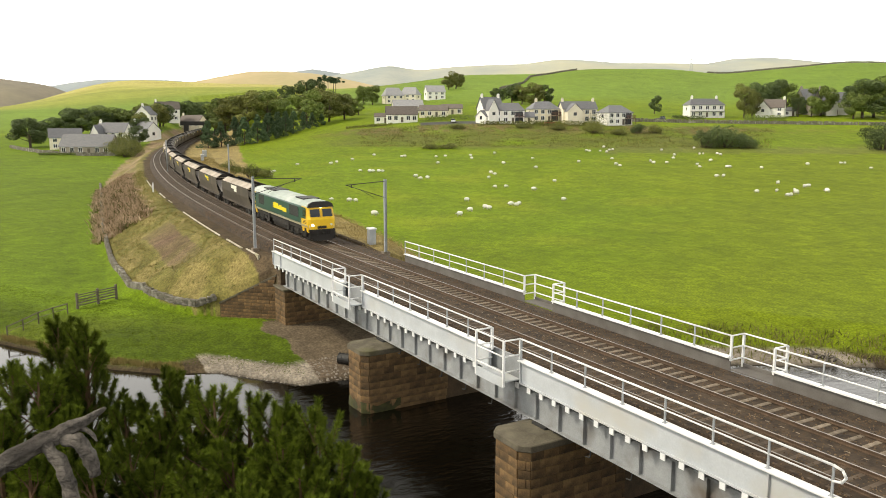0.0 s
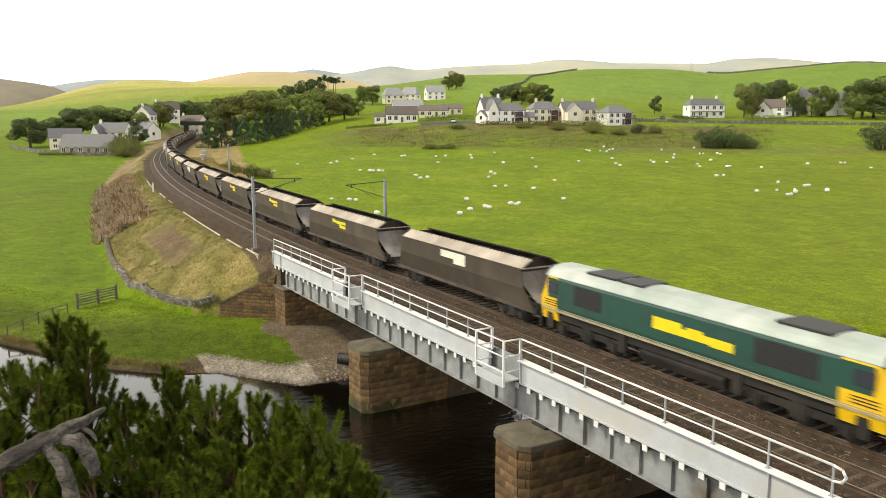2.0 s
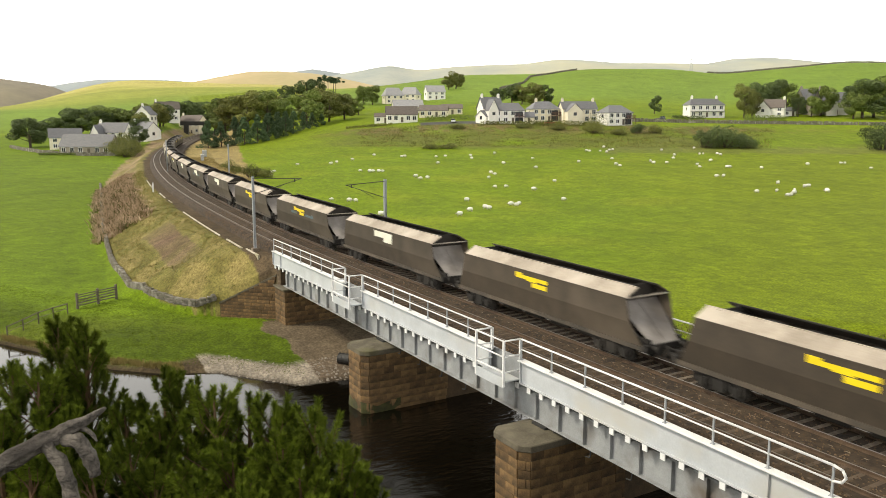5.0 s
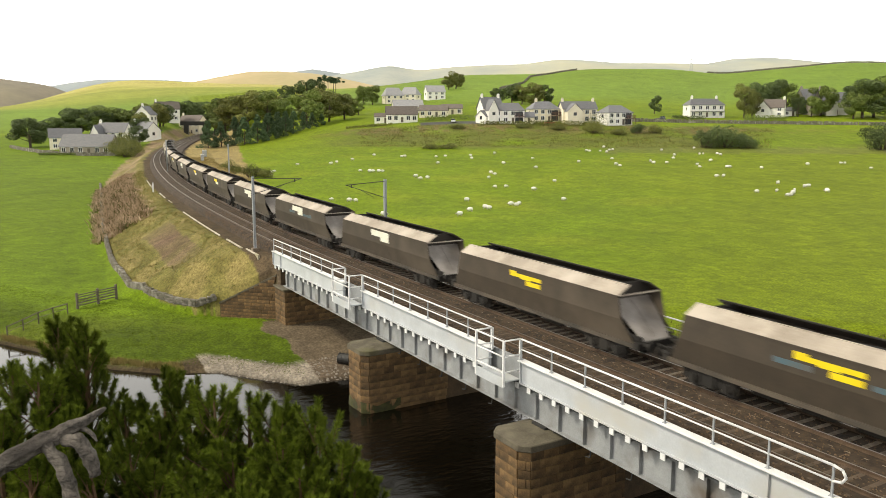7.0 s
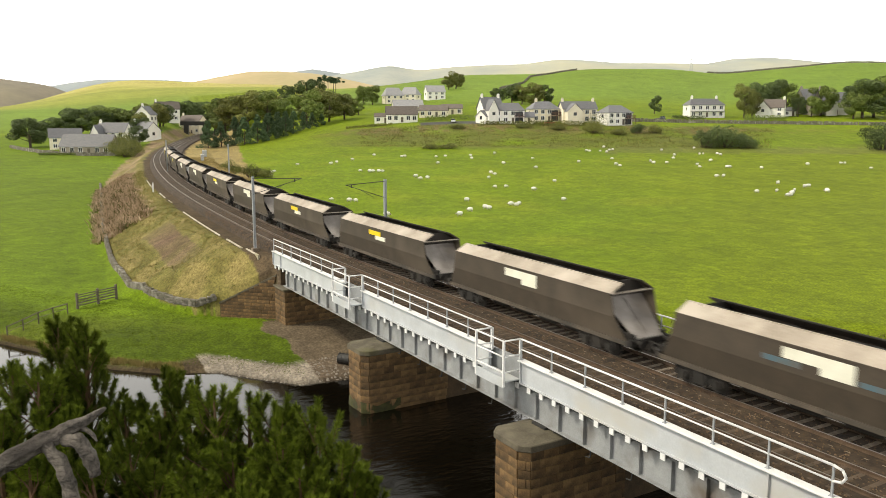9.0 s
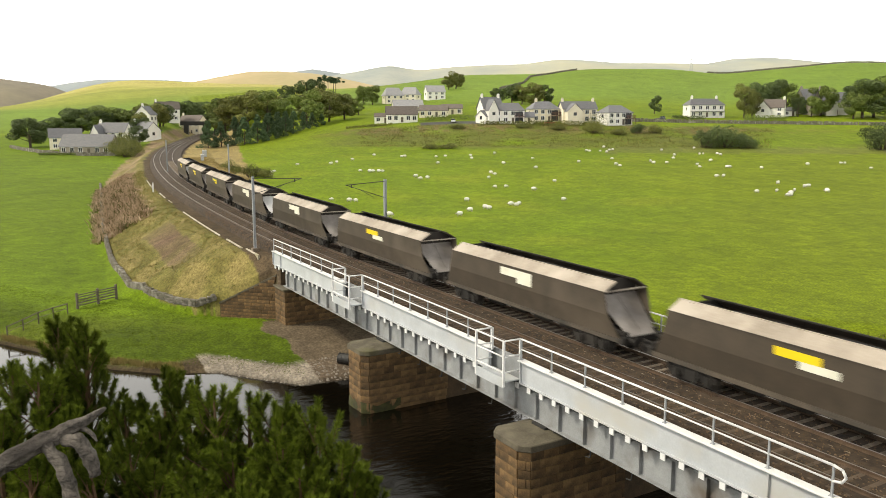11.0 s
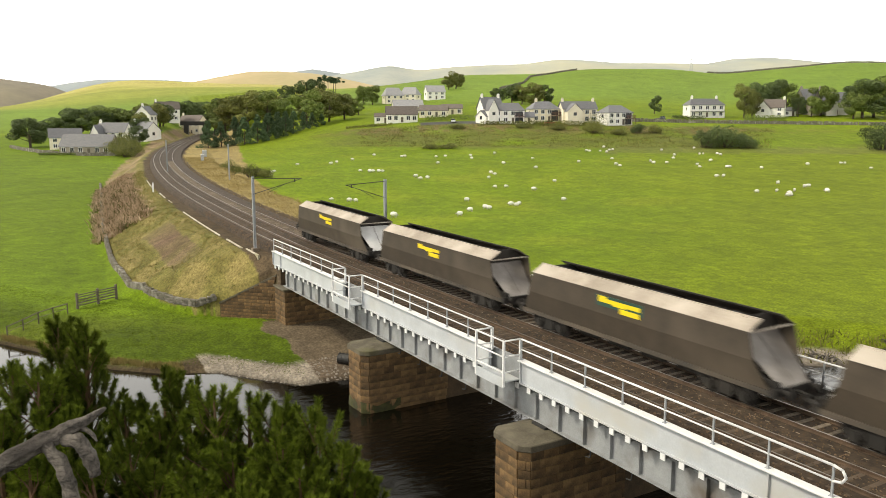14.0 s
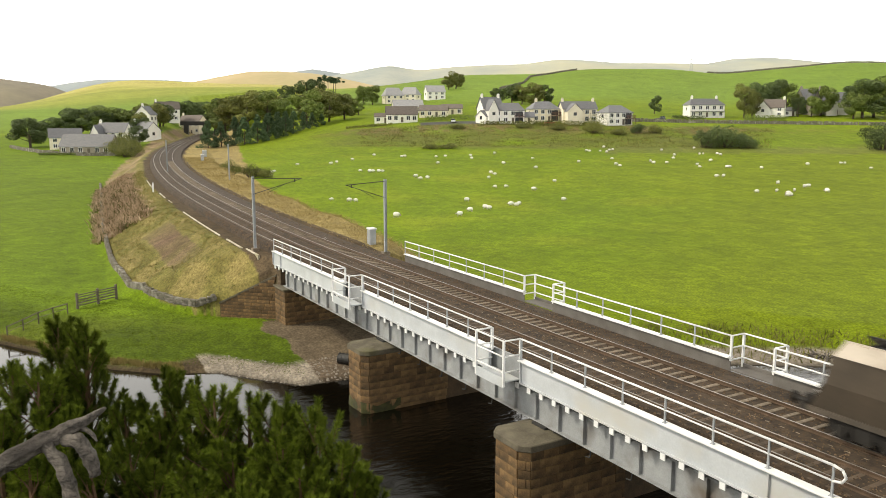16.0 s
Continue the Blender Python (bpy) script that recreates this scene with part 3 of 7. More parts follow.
for k in range(14):
    x = 22.5 + 2.55 * k
    bm = bmesh.new()
    rod(bm, (x, -5.1, -2.66), (x, -5.15, -3.0), 0.03, 6)
    rod(bm, (x, -5.15, -3.0), (x - 0.28, -5.15, -3.05), 0.03, 6)
    part("cable_hook", bm, M_DARKSTEEL, bridge)


# ---- masonry ----
def pier_outline(xc, half, y0, y1, nose):
    y0, y1, nose = y0 - nose * 0.62, y1 + nose * 0.62, nose * 0.38
    return ((xc - half, y0), (xc - half * 0.68, y0 - nose), (xc + half * 0.68, y0 - nose), (xc + half, y0), (xc + half, y1), (xc + half * 0.68, y1 + nose), (xc - half * 0.68, y1 + nose), (xc - half, y1))


_blocks = {}


def block_mesh(l, h, d):
    key = (round(l, 2), round(h, 2), round(d, 2))
    if key not in _blocks:
        bm = bmesh.new()
        box(bm, -key[0] / 2, key[0] / 2, -key[2] / 2, key[2] / 2, -key[1] / 2, key[1] / 2)
        _blocks[key] = mesh_of("stone_block", bevelled(bm, 0.014), M_STONE)
    return _blocks[key]


def course_wall(parent, p0, p1, z0, z1_at, course=0.42, length=0.95, seed=1, depth=0.2, proud=0.03, name="stone_block", ragged=False):
    """Blocks along the line p0 to p1, course by course, as far up as z1_at(fraction) allows."""
    rnd = random.Random(seed)
    a, b = Vector(p0), Vector(p1)
    L = (b - a).length
    d = (b - a) / L
    nrm = Vector((d.y, -d.x))
    rz = math.degrees(math.atan2(d.y, d.x))
    z, row = z0, 0
    while z < max(z1_at(0), z1_at(1)) - 0.1:
        h = course
        x = -length * (0.5 if row % 2 else 0.0)
        while x < L - 0.05:
            l = round(length * rnd.choice((0.7, 0.85, 1.0, 1.15)), 2)
            xa, xb = max(x, 0.0), min(x + l, L)
            x += l
            if xb - xa < 0.15:
                continue
            f = (xa + xb) / 2 / L
            if z + h > z1_at(f) + 0.12:
                continue
            c = a + d * ((xa + xb) / 2) + nrm * (rnd.uniform(-0.012, 0.016) + proud - depth / 2)
            ob = new(name, block_mesh(round((xb - xa - 0.018) / 0.05) * 0.05, h - 0.02, depth))
            ob.matrix_basis = pose(c.x, c.y, z + h / 2, 0, 0, rz)
            ob.parent = parent
        z += course
        row += 1


piers = []
for xc in (20.0, 36.9):
    p = thing("bridge_pier", "mossy coursed sandstone bridge pier standing in the river", "bridge pier", "piers of the bridge")
    bm = bmesh.new()
    slab(bm, pier_outline(xc, 1.25, -6.0, 4.0, 1.05), -8.6, -3.2)
    part("core", bm, M_MORTAR, p)
    bm = bmesh.new()
    slab(bm, pier_outline(xc, 1.42, -6.0, 4.0, 1.2), -3.25, -2.9)
    part("cap", bevelled(bm, 0.05), M_CAP, p, "lichened capstone")
    bm = bmesh.new()
    o = pier_outline(xc, 1.3, -6.0, 4.0, 1.1)
    i = pier_outline(xc, 0.8, -5.6, 3.6, 0.7)
    va, vb = [bm.verts.new((x, y, -2.9)) for x, y in o], [bm.verts.new((x, y, -2.76)) for x, y in i]
    for k in range(8):
        bm.faces.new((va[k], va[(k + 1) % 8], vb[(k + 1) % 8], vb[k]))
    bm.faces.new(vb)
    bm.faces.new(va[::-1])
    part("weathering", bm, M_CAP, p)
    bm = bmesh.new()
    box(bm, xc - 0.5, xc + 0.5, -5.35, -4.55, -2.75, -2.64)
    part("bearing_plate", bm, M_DARKSTEEL, p)
    bm = bmesh.new()
    slab(bm, pier_outline(xc, 1.34, -6.0, -5.3, 1.14), -8.6, -6.35)
    bmesh.ops.subdivide_edges(bm, edges=list(bm.edges), cuts=3, use_grid_fill=True)
    for w in bm.verts:
        if w.co.z > -8:
            w.co += Vector((0.12 * noise.noise(w.co * 1.7), 0.12 * noise.noise(w.co * 1.7 + Vector((5, 0, 0))), 0.35 * noise.noise(w.co * 0.9)))
    part("moss_skirt", bm, M_MOSS, p, "dark green weed at the waterline", smooth=True)
    piers.append((p, xc))

abut = thing("abutment", "dark coursed stone bridge abutment with splayed wing wall", "abutment")
bm = bmesh.new()
box(bm, 0.0, 2.4, -5.5, 4.2, -8.0, -2.7)
part("core", bm, M_MORTAR, abut)
bm = bmesh.new()
box(bm, 0.0, 2.6, -5.7, 4.4, -2.85, -2.68)
part("cap", bevelled(bm, 0.04), M_CAP, abut)
bm = bmesh.new()
box(bm, -0.8, 0.7, -5.2, 4.0, -2.7, -0.9)
part("ballast_wall", bm, M_MORTAR, abut)
bm = bmesh.new()
o = ((-0.2, -5.45), (-4.0, -9.2), (-4.6, -8.75), (-0.8, -5.0))
slab(bm, o, -8.0, -2.0)
for w in bm.verts:
    if w.co.z > -3 and w.co.y < -8:
        w.co.z = -4.75
part("wing_wall", bm, M_MORTAR, abut)
bm = bmesh.new()
o = ((-0.05, -5.35), (-3.95, -9.3), (-4.65, -8.65), (-0.75, -4.8))
slab(bm, o, -2.03, -1.86)
for w in bm.verts:
    if w.co.y < -8:
        w.co.z -= 2.75
part("coping", bm, M_CAP, abut, "sloping stone coping")
bm = bmesh.new()
slab(bm, ((52.6, -5.6), (55, -5.6), (55, 4.2), (52.6, 4.2)), -8, -2.7)
part("far_core", bm, M_MORTAR, abut)


# ---- lineside ----
def mast(run, off, reach, height, label, base=-0.55):
    """Overhead-line mast with bracket arms reaching over the track."""
    x, y, h = line_at(run, off)
    m = thing("line_mast", label, "line mast", "overhead line masts", (x, y, base), h)
    bm = bmesh.new()
    box(bm, -0.11, 0.11, -0.11, -0.09, 0, height)
    box(bm, -0.11, 0.11, 0.09, 0.11, 0, height)
    box(bm, -0.012, 0.012, -0.09, 0.09, 0, height)
    part("column", bm, M_MAST, m)
    bm = bmesh.new()
    box(bm, -0.3, 0.3, -0.3, 0.3, -0.4, 0.08)
    part("footing", bm, M_SLEEPER, m, "concrete footing")
    if reach:
        bm = bmesh.new()
        rod(bm, (0, 0, height - 0.15), (0, reach, height - 0.35), 0.035, 6)
        part("arm", bm, M_DARKSTEEL, m)
        bm = bmesh.new()
        rod(bm, (0, 0, height - 1.6), (0, reach * 0.97, height - 0.38), 0.03, 6)
        part("brace", bm, M_DARKSTEEL, m)
        bm = bmesh.new()
        rod(bm, (0, reach * 0.62, height - 0.85), (0, reach * 0.3, height - 1.5), 0.02, 6)
        rod(bm, (0, reach * 0.85, height - 0.3), (0, reach * 0.85, height - 0.62), 0.05, 6)
        part("registration_arm", bm, M_DARKSTEEL, m)
    return m


mast(1.56, 4.03, -3.7, 6.5, "grey steel overhead line mast with bracket arm")
mast(-5.95, -5.6, 4.6, 6.6, "grey steel overhead line mast with long bracket arm")
mast(-82, 7.0, 0, 6.75, "plain grey steel overhead line mast")
mast(-108, -1.95, 0, 6.75, "plain grey steel overhead line mast")


# ---- stones of the masonry ----
for k, (p, xc) in enumerate(piers):
    o = pier_outline(xc, 1.3, -6.0, 4.0, 1.1)
    for i in range(4):
        p1 = o[i + 1] if i < 3 else (xc + 1.3, -1.0)
        course_wall(p, o[i], p1, -7.2, lambda f: -3.2, 0.44, 1.0, seed=10 * k + i)
course_wall(abut, (-3.95, -9.15), (-0.1, -5.4), -6.6, lambda f: -4.8 + 2.75 * f, 0.3, 0.62, seed=41)
course_wall(abut, (0.0, -5.5), (2.45, -5.5), -6.8, lambda f: -2.85, 0.42, 0.9, seed=42)
course_wall(abut, (2.42, -5.5), (2.42, 4.0), -6.8, lambda f: -2.85, 0.42, 0.9, seed=43)

bm = bmesh.new()
box(bm, -0.11, 0.11, -1.25, 1.25, -0.2, 0.0)
_sleeper = mesh_of("sleeper", bevelled(bm, 0.02), M_SLEEPER)
_grimy = _sleeper.copy()
_grimy.materials[0] = mat("grimy_concrete", (0.13, 0.095, 0.066), (0.06, 0.043, 0.03), 3.0, 0.9, 0.4, random_tint=0.3)
for track, centre in ((track_far, 0.0), (track_near, -3.1)):
    for k in range(298):
        x, y, h = line_at(57 - k * 0.68, centre)
        ob = new("sleeper", _sleeper if centre == 0.0 else _grimy)
        ob.matrix_basis = pose(x, y, -0.17 if centre == 0.0 else -0.158, 0, 0, h)
        ob.parent = track

for r0, r1, off in ((-93, -74, -6.6), (-66, -58, -6.3), (-54, -51, -6.25), (-39, -17, -6.35), (-14, -8, -6.3), (-7.3, -3.5, -6.05)):
    tr = sweep("cable_trough", [((off - 0.08, -1.1), (off - 0.08, -0.66), (off + 0.08, -0.66), (off + 0.08, -1.1))], r0, r1, 1.0, M_TROUGH)
    tagged(tr, "pale concrete cable trough lid run along the bank", "cable trough", "cable troughs")


def relay_box(run, off, w, d, h, label):
    x, y, a = line_at(run, off)
    z = ground_z(x, y)
    t = thing("equipment_cabinet", label, "cabinet", "", (x, y, z - 0.05), a)
    bm = bmesh.new()
    box(bm, -w / 2, w / 2, -d / 2, d / 2, 0, h)
    part("body", bevelled(bm, 0.02), M_MAST, t)
    bm = bmesh.new()
    box(bm, -w / 2 - 0.05, w / 2 + 0.05, -d / 2 - 0.05, d / 2 + 0.05, h, h + 0.1)
    part("lid", bm, M_WHITE, t, "white lid")
    bm = bmesh.new()
    box(bm, -w / 2 + 0.06, w / 2 - 0.06, -d / 2 - 0.012, -d / 2, 0.12, h - 0.08)
    part("door", bm, M_MAST, t)


relay_box(-2.84, 4.6, 0.75, 0.6, 1.5, "grey lineside cabinet with white lid beside the track")
relay_box(-175, 9.5, 1.6, 1.2, 1.9, "small grey lineside hut on the dry bank")
relay_box(-150, 8.0, 1.0, 0.7, 1.6, "grey lineside cabinet on the dry bank")
for run, off in ((-68, -7.1), (-7.0, 1.5)):
    x, y, a = line_at(run, off)
    t = thing("marker_post", "short white lineside marker post", "marker post", "lineside markers", (x, y, -0.7), a)
    bm = bmesh.new()
    box(bm, -0.12, 0.12, -0.1, 0.1, 0, 1.5 if off < 0 else 0.5)
    part("post", bm, M_WHITE, t)

# loose stones on the ballast
_r = np.random.default_rng(17)
M_STONES = leaf_mat("ballast_stones", (0.022, 0.015, 0.010), (0.185, 0.130, 0.085), 0.95, 1.2, 0.1)
_n = 17000
_run, _lat = _r.uniform(-34, 57, _n) , _r.uniform(-4.9, 3.0, _n)
_keep = np.min(np.abs(_lat[:, None] - np.array((-GAUGE, GAUGE, -3.1 - GAUGE, -3.1 + GAUGE))[None, :]), 1) > 0.13
_run, _lat = _run[_keep], _lat[_keep]
_z = np.interp(_lat, (-5.0, -4.4, -3.95, -3.7, -2.5, -2.25, -1.7, -1.0, -0.8, -0.62, 0.62, 0.8, 1.2, 1.7, 3.05), (-0.4, -0.165, -0.145, -0.164, -0.164, -0.145, -0.2, -0.16, -0.155, -0.2, -0.2, -0.155, -0.16, -0.28, -0.36))
_vs, _fs = [], []
for a, l, z in zip(_run, _lat, _z):
    x, y = a, float(line_y(a)) + l
    s, w, i = 0.03 + 0.03 * _r.random(), _r.random() * 6.28, len(_vs)
    for k in range(4):
        _vs.append((x + math.cos(w + k * 1.571) * s * 1.25, y + math.sin(w + k * 1.571) * s, z - 0.02))
    _vs.append((x, y, z + s * 0.9))
    _fs += [(i + k, i + (k + 1) % 4, i + 4) for k in range(4)]
tagged(from_arrays("ballast_stones", _vs, _fs, M_STONES), "loose brown and grey ballast stones between the rails", "ballast", kind="stuff")


# ---- the train ----
M_GREEN = mat("loco_green_paint", (0.012, 0.070, 0.050), (0.009, 0.048, 0.036), 1.0, 0.4, 0.03, c3=(0.022, 0.062, 0.048))
M_ROOF = mat("dusty_roof_paint", (0.46, 0.52, 0.48), (0.30, 0.36, 0.33), 0.8, 0.6, 0.05, c3=(0.56, 0.58, 0.55))
M_YELLOW = mat("warning_yellow", (0.84, 0.55, 0.014), (0.70, 0.42, 0.012), 1.5, 0.45, 0.02)
M_LOGO = mat("lemon_yellow", (0.85, 0.66, 0.01), (0.74, 0.55, 0.01), 2.0, 0.5, 0.0)
M_PALEPLATE = mat("white_panel", (0.80, 0.79, 0.68), (0.62, 0.62, 0.52), 1.2, 0.6, 0.0)
M_BLACK = mat("black_grille", (0.02, 0.02, 0.02), (0.012, 0.012, 0.012), 4.0, 0.6, 0.2)
M_UNDER = mat("grimy_underframe", (0.022, 0.019, 0.016), (0.009, 0.008, 0.007), 1.6, 0.85, 0.3, c3=(0.030, 0.025, 0.020))
M_CREAM = mat("cream_stripe", (0.40, 0.36, 0.24), (0.27, 0.24, 0.16), 2.0, 0.5, 0.0)
M_GLASS = mat("dark_glass", (0.03, 0.035, 0.05), (0.02, 0.025, 0.03), 1.0, 0.08, 0.0)
M_LAMP = mat("headlight", (1.0, 0.96, 0.86), (1.0, 0.96, 0.86), 1.0, 0.3, 0.0, emit=4.5)
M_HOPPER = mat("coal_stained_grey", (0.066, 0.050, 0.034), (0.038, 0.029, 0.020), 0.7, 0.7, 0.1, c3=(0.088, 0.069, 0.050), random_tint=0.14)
# paleness holds both dust and the sky light caught by the slope
M_RIM = mat("dusty_skylit_hopper_top", (0.47, 0.41, 0.345), (0.27, 0.23, 0.185), 0.8, 0.75, 0.1, c3=(0.53, 0.475, 0.41))
M_SHEET = mat("worn_slope_sheet", (0.33, 0.305, 0.285), (0.19, 0.17, 0.155), 0.9, 0.55, 0.1, c3=(0.12, 0.105, 0.092))
M_BRIGHT = mat("scoured_slope_sheet", (0.70, 0.70, 0.70), (0.50, 0.50, 0.49), 0.9, 0.4, 0.1)
M_SOLE = mat("dusty_sole_bar", (0.11, 0.088, 0.066), (0.06, 0.047, 0.036), 1.2, 0.75, 0.2, c3=(0.04, 0.034, 0.028))
M_COAL = mat("coal", (0.02, 0.02, 0.02), (0.01, 0.01, 0.01), 3.0, 0.7, 0.8)
M_GRAFFITI = mat("faded_blue_paint", (0.05, 0.13, 0.18), (0.10, 0.095, 0.085), 1.5, 0.7, 0.0)


def bogie(parent, xc, base, axles, r=0.46):
    b = new("bogie")
    b.parent = parent
    bm = bmesh.new()
    for s in (-1, 1):
        box(bm, xc - base / 2 - 0.55, xc + base / 2 + 0.55, s * 1.0 - 0.07, s * 1.0 + 0.07, r + 0.02, r + 0.36)
        for k in range(axles):
            x = xc - base / 2 + base * k / (axles - 1)
            box(bm, x - 0.2, x + 0.2, s * 1.1 - 0.09, s * 1.1 + 0.09, r - 0.18, r + 0.2)
            for e in (-0.36, 0.36):
                rod(bm, (x + e, s * 1.08, r - 0.05), (x + e, s * 1.08, r + 0.4), 0.09, 8)
        box(bm, xc - 0.35, xc + 0.35, s * 1.02 - 0.12, s * 1.02 + 0.12, r - 0.2, r + 0.45)
    box(bm, xc - 0.3, xc + 0.3, -1.0, 1.0, r + 0.05, r + 0.5)
    part("bogie_frame", bm, M_UNDER, b)
    for k in range(axles):
        wheelset_x = xc - base / 2 + base * k / (axles - 1)
        bm = bmesh.new()
        rod(bm, (wheelset_x, -GAUGE, r), (wheelset_x, GAUGE, r), 0.08, 8)
        for s in (-1, 1):
            rod(bm, (wheelset_x, s * (GAUGE - 0.06), r), (wheelset_x, s * (GAUGE + 0.065), r), r, 20)
            rod(bm, (wheelset_x, s * (GAUGE + 0.06), r), (wheelset_x, s * (GAUGE + 0.09), r), r * 0.45, 12)
        part("wheelset", bm, M_UNDER, b)
    return b


def buffers(parent, x, s):
    for y in (-0.87, 0.87):
        bm = bmesh.new()
        rod(bm, (x, y, 1.06), (x + 0.42 * s, y, 1.06), 0.1, 10)
        rod(bm, (x + 0.42 * s, y, 1.06), (x + 0.5 * s, y, 1.06), 0.24, 14)
        part("buffer", bm, M_UNDER, parent)
    bm = bmesh.new()
    rod(bm, (x, 0, 0.98), (x + 0.62 * s, 0, 0.92), 0.07, 8)
    part("coupling_hook", bm, M_UNDER, parent)


LH = 9.8
BODY = ((-1.32, 1.62), (-1.35, 1.8), (-1.35, 3.3), (-1.3, 3.42), (1.3, 3.42), (1.35, 3.3), (1.35, 1.8), (1.32, 1.62))
ROOF = ((-1.30, 3.42), (-1.14, 3.72), (-0.75, 3.93), (-0.3, 4.0), (0.3, 4.0), (0.75, 3.93), (1.14, 3.72), (1.30, 3.42))


def make_loco():
    t = thing("locomotive", "green and yellow diesel freight locomotive with pale dusty roof", "locomotive")
    bm = bmesh.new()
    prism(bm, BODY, -LH + 1.5, LH - 2.05)
    part("body", bm, M_GREEN, t, "dark green body side")
    bm = bmesh.new()
    prism(bm, ROOF, -LH + 0.5, LH - 0.5)
    part("roof", bevelled(bm, 0.03), M_ROOF, t, "pale grey-green dusty roof")
    bm = bmesh.new()
    box(bm, -LH + 0.25, LH - 0.25, -1.37, 1.37, 1.5, 1.62)
    part("sole_bar", bm, M_CREAM, t, "cream stripe along the sole bar")
    bm = bmesh.new()
    box(bm, -LH + 0.35, LH - 0.35, -1.2, 1.2, 1.05, 1.5)
    part("underframe", bm, M_UNDER, t)
    for s, front in ((1, True), (-1, False)):
        # cab: a raked front with a chamfered brow
        x0, x1 = (LH - 2.05) * s, LH * s
        if not front:
            x0 = (-LH + 1.5)
        bm = bmesh.new()
        ring = []
        for z, xe, hw in ((0.95, 0.02, 1.22), (1.62, 0.0, 1.35), (2.25, 0.0, 1.35), (2.45, 0.12, 1.34), (3.35, 0.42, 1.28), (3.45, 0.6, 1.26)):
            ring.append([bm.verts.new(q) for q in ((x0, -hw, z), (x1 - (xe + 0.22) * s, -hw, z), (x1 - xe * s, -hw + 0.25, z), (x1 - xe * s, hw - 0.25, z), (x1 - (xe + 0.22) * s, hw, z), (x0, hw, z))])
        for a, b in zip(ring, ring[1:]):
            for k in range(6):
                bm.faces.new((a[k], a[(k + 1) % 6], b[(k + 1) % 6], b[k]))
        bm.faces.new(ring[0])
        bm.faces.new(ring[-1])
        cab = part("cab", bm, M_YELLOW, t, "yellow cab end")
        bm = bmesh.new()
        prism(bm, ((-1.31, 3.4), (-1.16, 3.74), (-0.75, 3.95), (0.75, 3.95), (1.16, 3.74), (1.31, 3.4)), x1 - 0.52 * s, x1 - 0.34 * s)
        part("brow", bm, M_BLACK, cab, "black roof edge")
        for y0, y1 in ((-1.1, -0.12), (0.12, 1.1)):
            bm = bmesh.new()
            v = [bm.verts.new((x1 - (0.12 + (z - 2.45) / 3 - 0.025) * s + 0.012 * s, y, z)) for y, z in ((y0, 2.5), (y1, 2.5), (y1 - 0.02, 3.22), (y0 + 0.02, 3.22))]
            w = [bm.verts.new(q.co - Vector((0.06 * s, 0, 0))) for q in v]
            bm.faces.new(v)
            bm.faces.new(w[::-1])
            for k in range(4):
                bm.faces.new((v[k], w[k], w[(k + 1) % 4], v[(k + 1) % 4]))
            part("windscreen", bm, M_GLASS, cab, "dark windscreen")
        for y in (-1.37, 1.37):
            bm = bmesh.new()
            xa, xb = sorted((x1 - 0.72 * s, x1 - 1.5 * s))
            box(bm, xa, xb, y - 0.012, y + 0.012, 2.5, 3.15)
            part("side_window", bm, M_GLASS, cab)
            bm = bmesh.new()
            xa, xb = sorted((x1 - 0.75 * s, x0 + 0.02 * s))
            box(bm, xa, xb, y - 0.006, y + 0.006, 2.28, 3.36)
            part("cab_side", bm, M_GREEN, cab, "green cab side")
        for k in range(3):
            bm = bmesh.new()
            xa, xb = sorted((x1 - 0.5 * s, x1 - 1.6 * s))
            box(bm, xa, xb, -1.375, -1.352, 1.82 + 0.13 * k, 1.86 + 0.13 * k)
            part("vent_slot", bm, M_BLACK, cab)
        bm = bmesh.new()
        xa, xb = sorted((x1 - 0.15 * s, x1 + 0.05 * s))
        box(bm, xa, xb, -1.3, 1.3, 0.35, 1.3)
        part("buffer_beam", bevelled(bm, 0.05), M_UNDER, cab, "black buffer beam and plough")
        for y in (-0.92, 0.92):
            bm = bmesh.new()
            rod(bm, (x1 - 0.02 * s, y, 1.72), (x1 + 0.05 * s, y, 1.72), 0.115, 14)
            part("headlight" if front else "tail_lamp", bm, M_LAMP if (front and y < 0) else M_PALEPLATE, cab, "lit headlight" if (front and y < 0) else "")
        if front:
            bm = bmesh.new()
            rod(bm, (x1 - 0.36 * s, 0, 3.36), (x1 - 0.28 * s, 0, 3.36), 0.055, 12)
            part("marker_light", bm, M_LAMP, cab, "lit marker light")
        buffers(t, x1, s)
        if front:
            for y in (-1.2, 1.2):
                bm = bmesh.new()
                rod(bm, (x1 - 0.05 * s, y, 1.35), (x1 - 0.2 * s, y, 2.35), 0.02, 5)
                part("grab_rail", bm, M_PALEPLATE, cab)
            bm = bmesh.new()
            box(bm, *sorted((x1 - 0.01 * s, x1 + 0.02 * s)), -0.45, 0.45, 1.35, 1.62)
            part("coupler_panel", bm, M_UNDER, cab, "black panel")
            bm = bmesh.new()
            v = [bm.verts.new(q) for q in ((x1, -1.25, 0.9), (x1, 1.25, 0.9), (x1 + 0.28 * s, 0.9, 0.22), (x1 + 0.28 * s, -0.9, 0.22))]
            w = [bm.verts.new(q.co - Vector((0.08 * s, 0, 0))) for q in v]
            bm.faces.new(v)
            bm.faces.new(w[::-1])
            for q in range(4):
                bm.faces.new((v[q], w[q], w[(q + 1) % 4], v[(q + 1) % 4]))
            part("snowplough", bm, M_UNDER, cab, "black snowplough")
            for y in (-0.5, 0.35, 0.6):
                bm = bmesh.new()
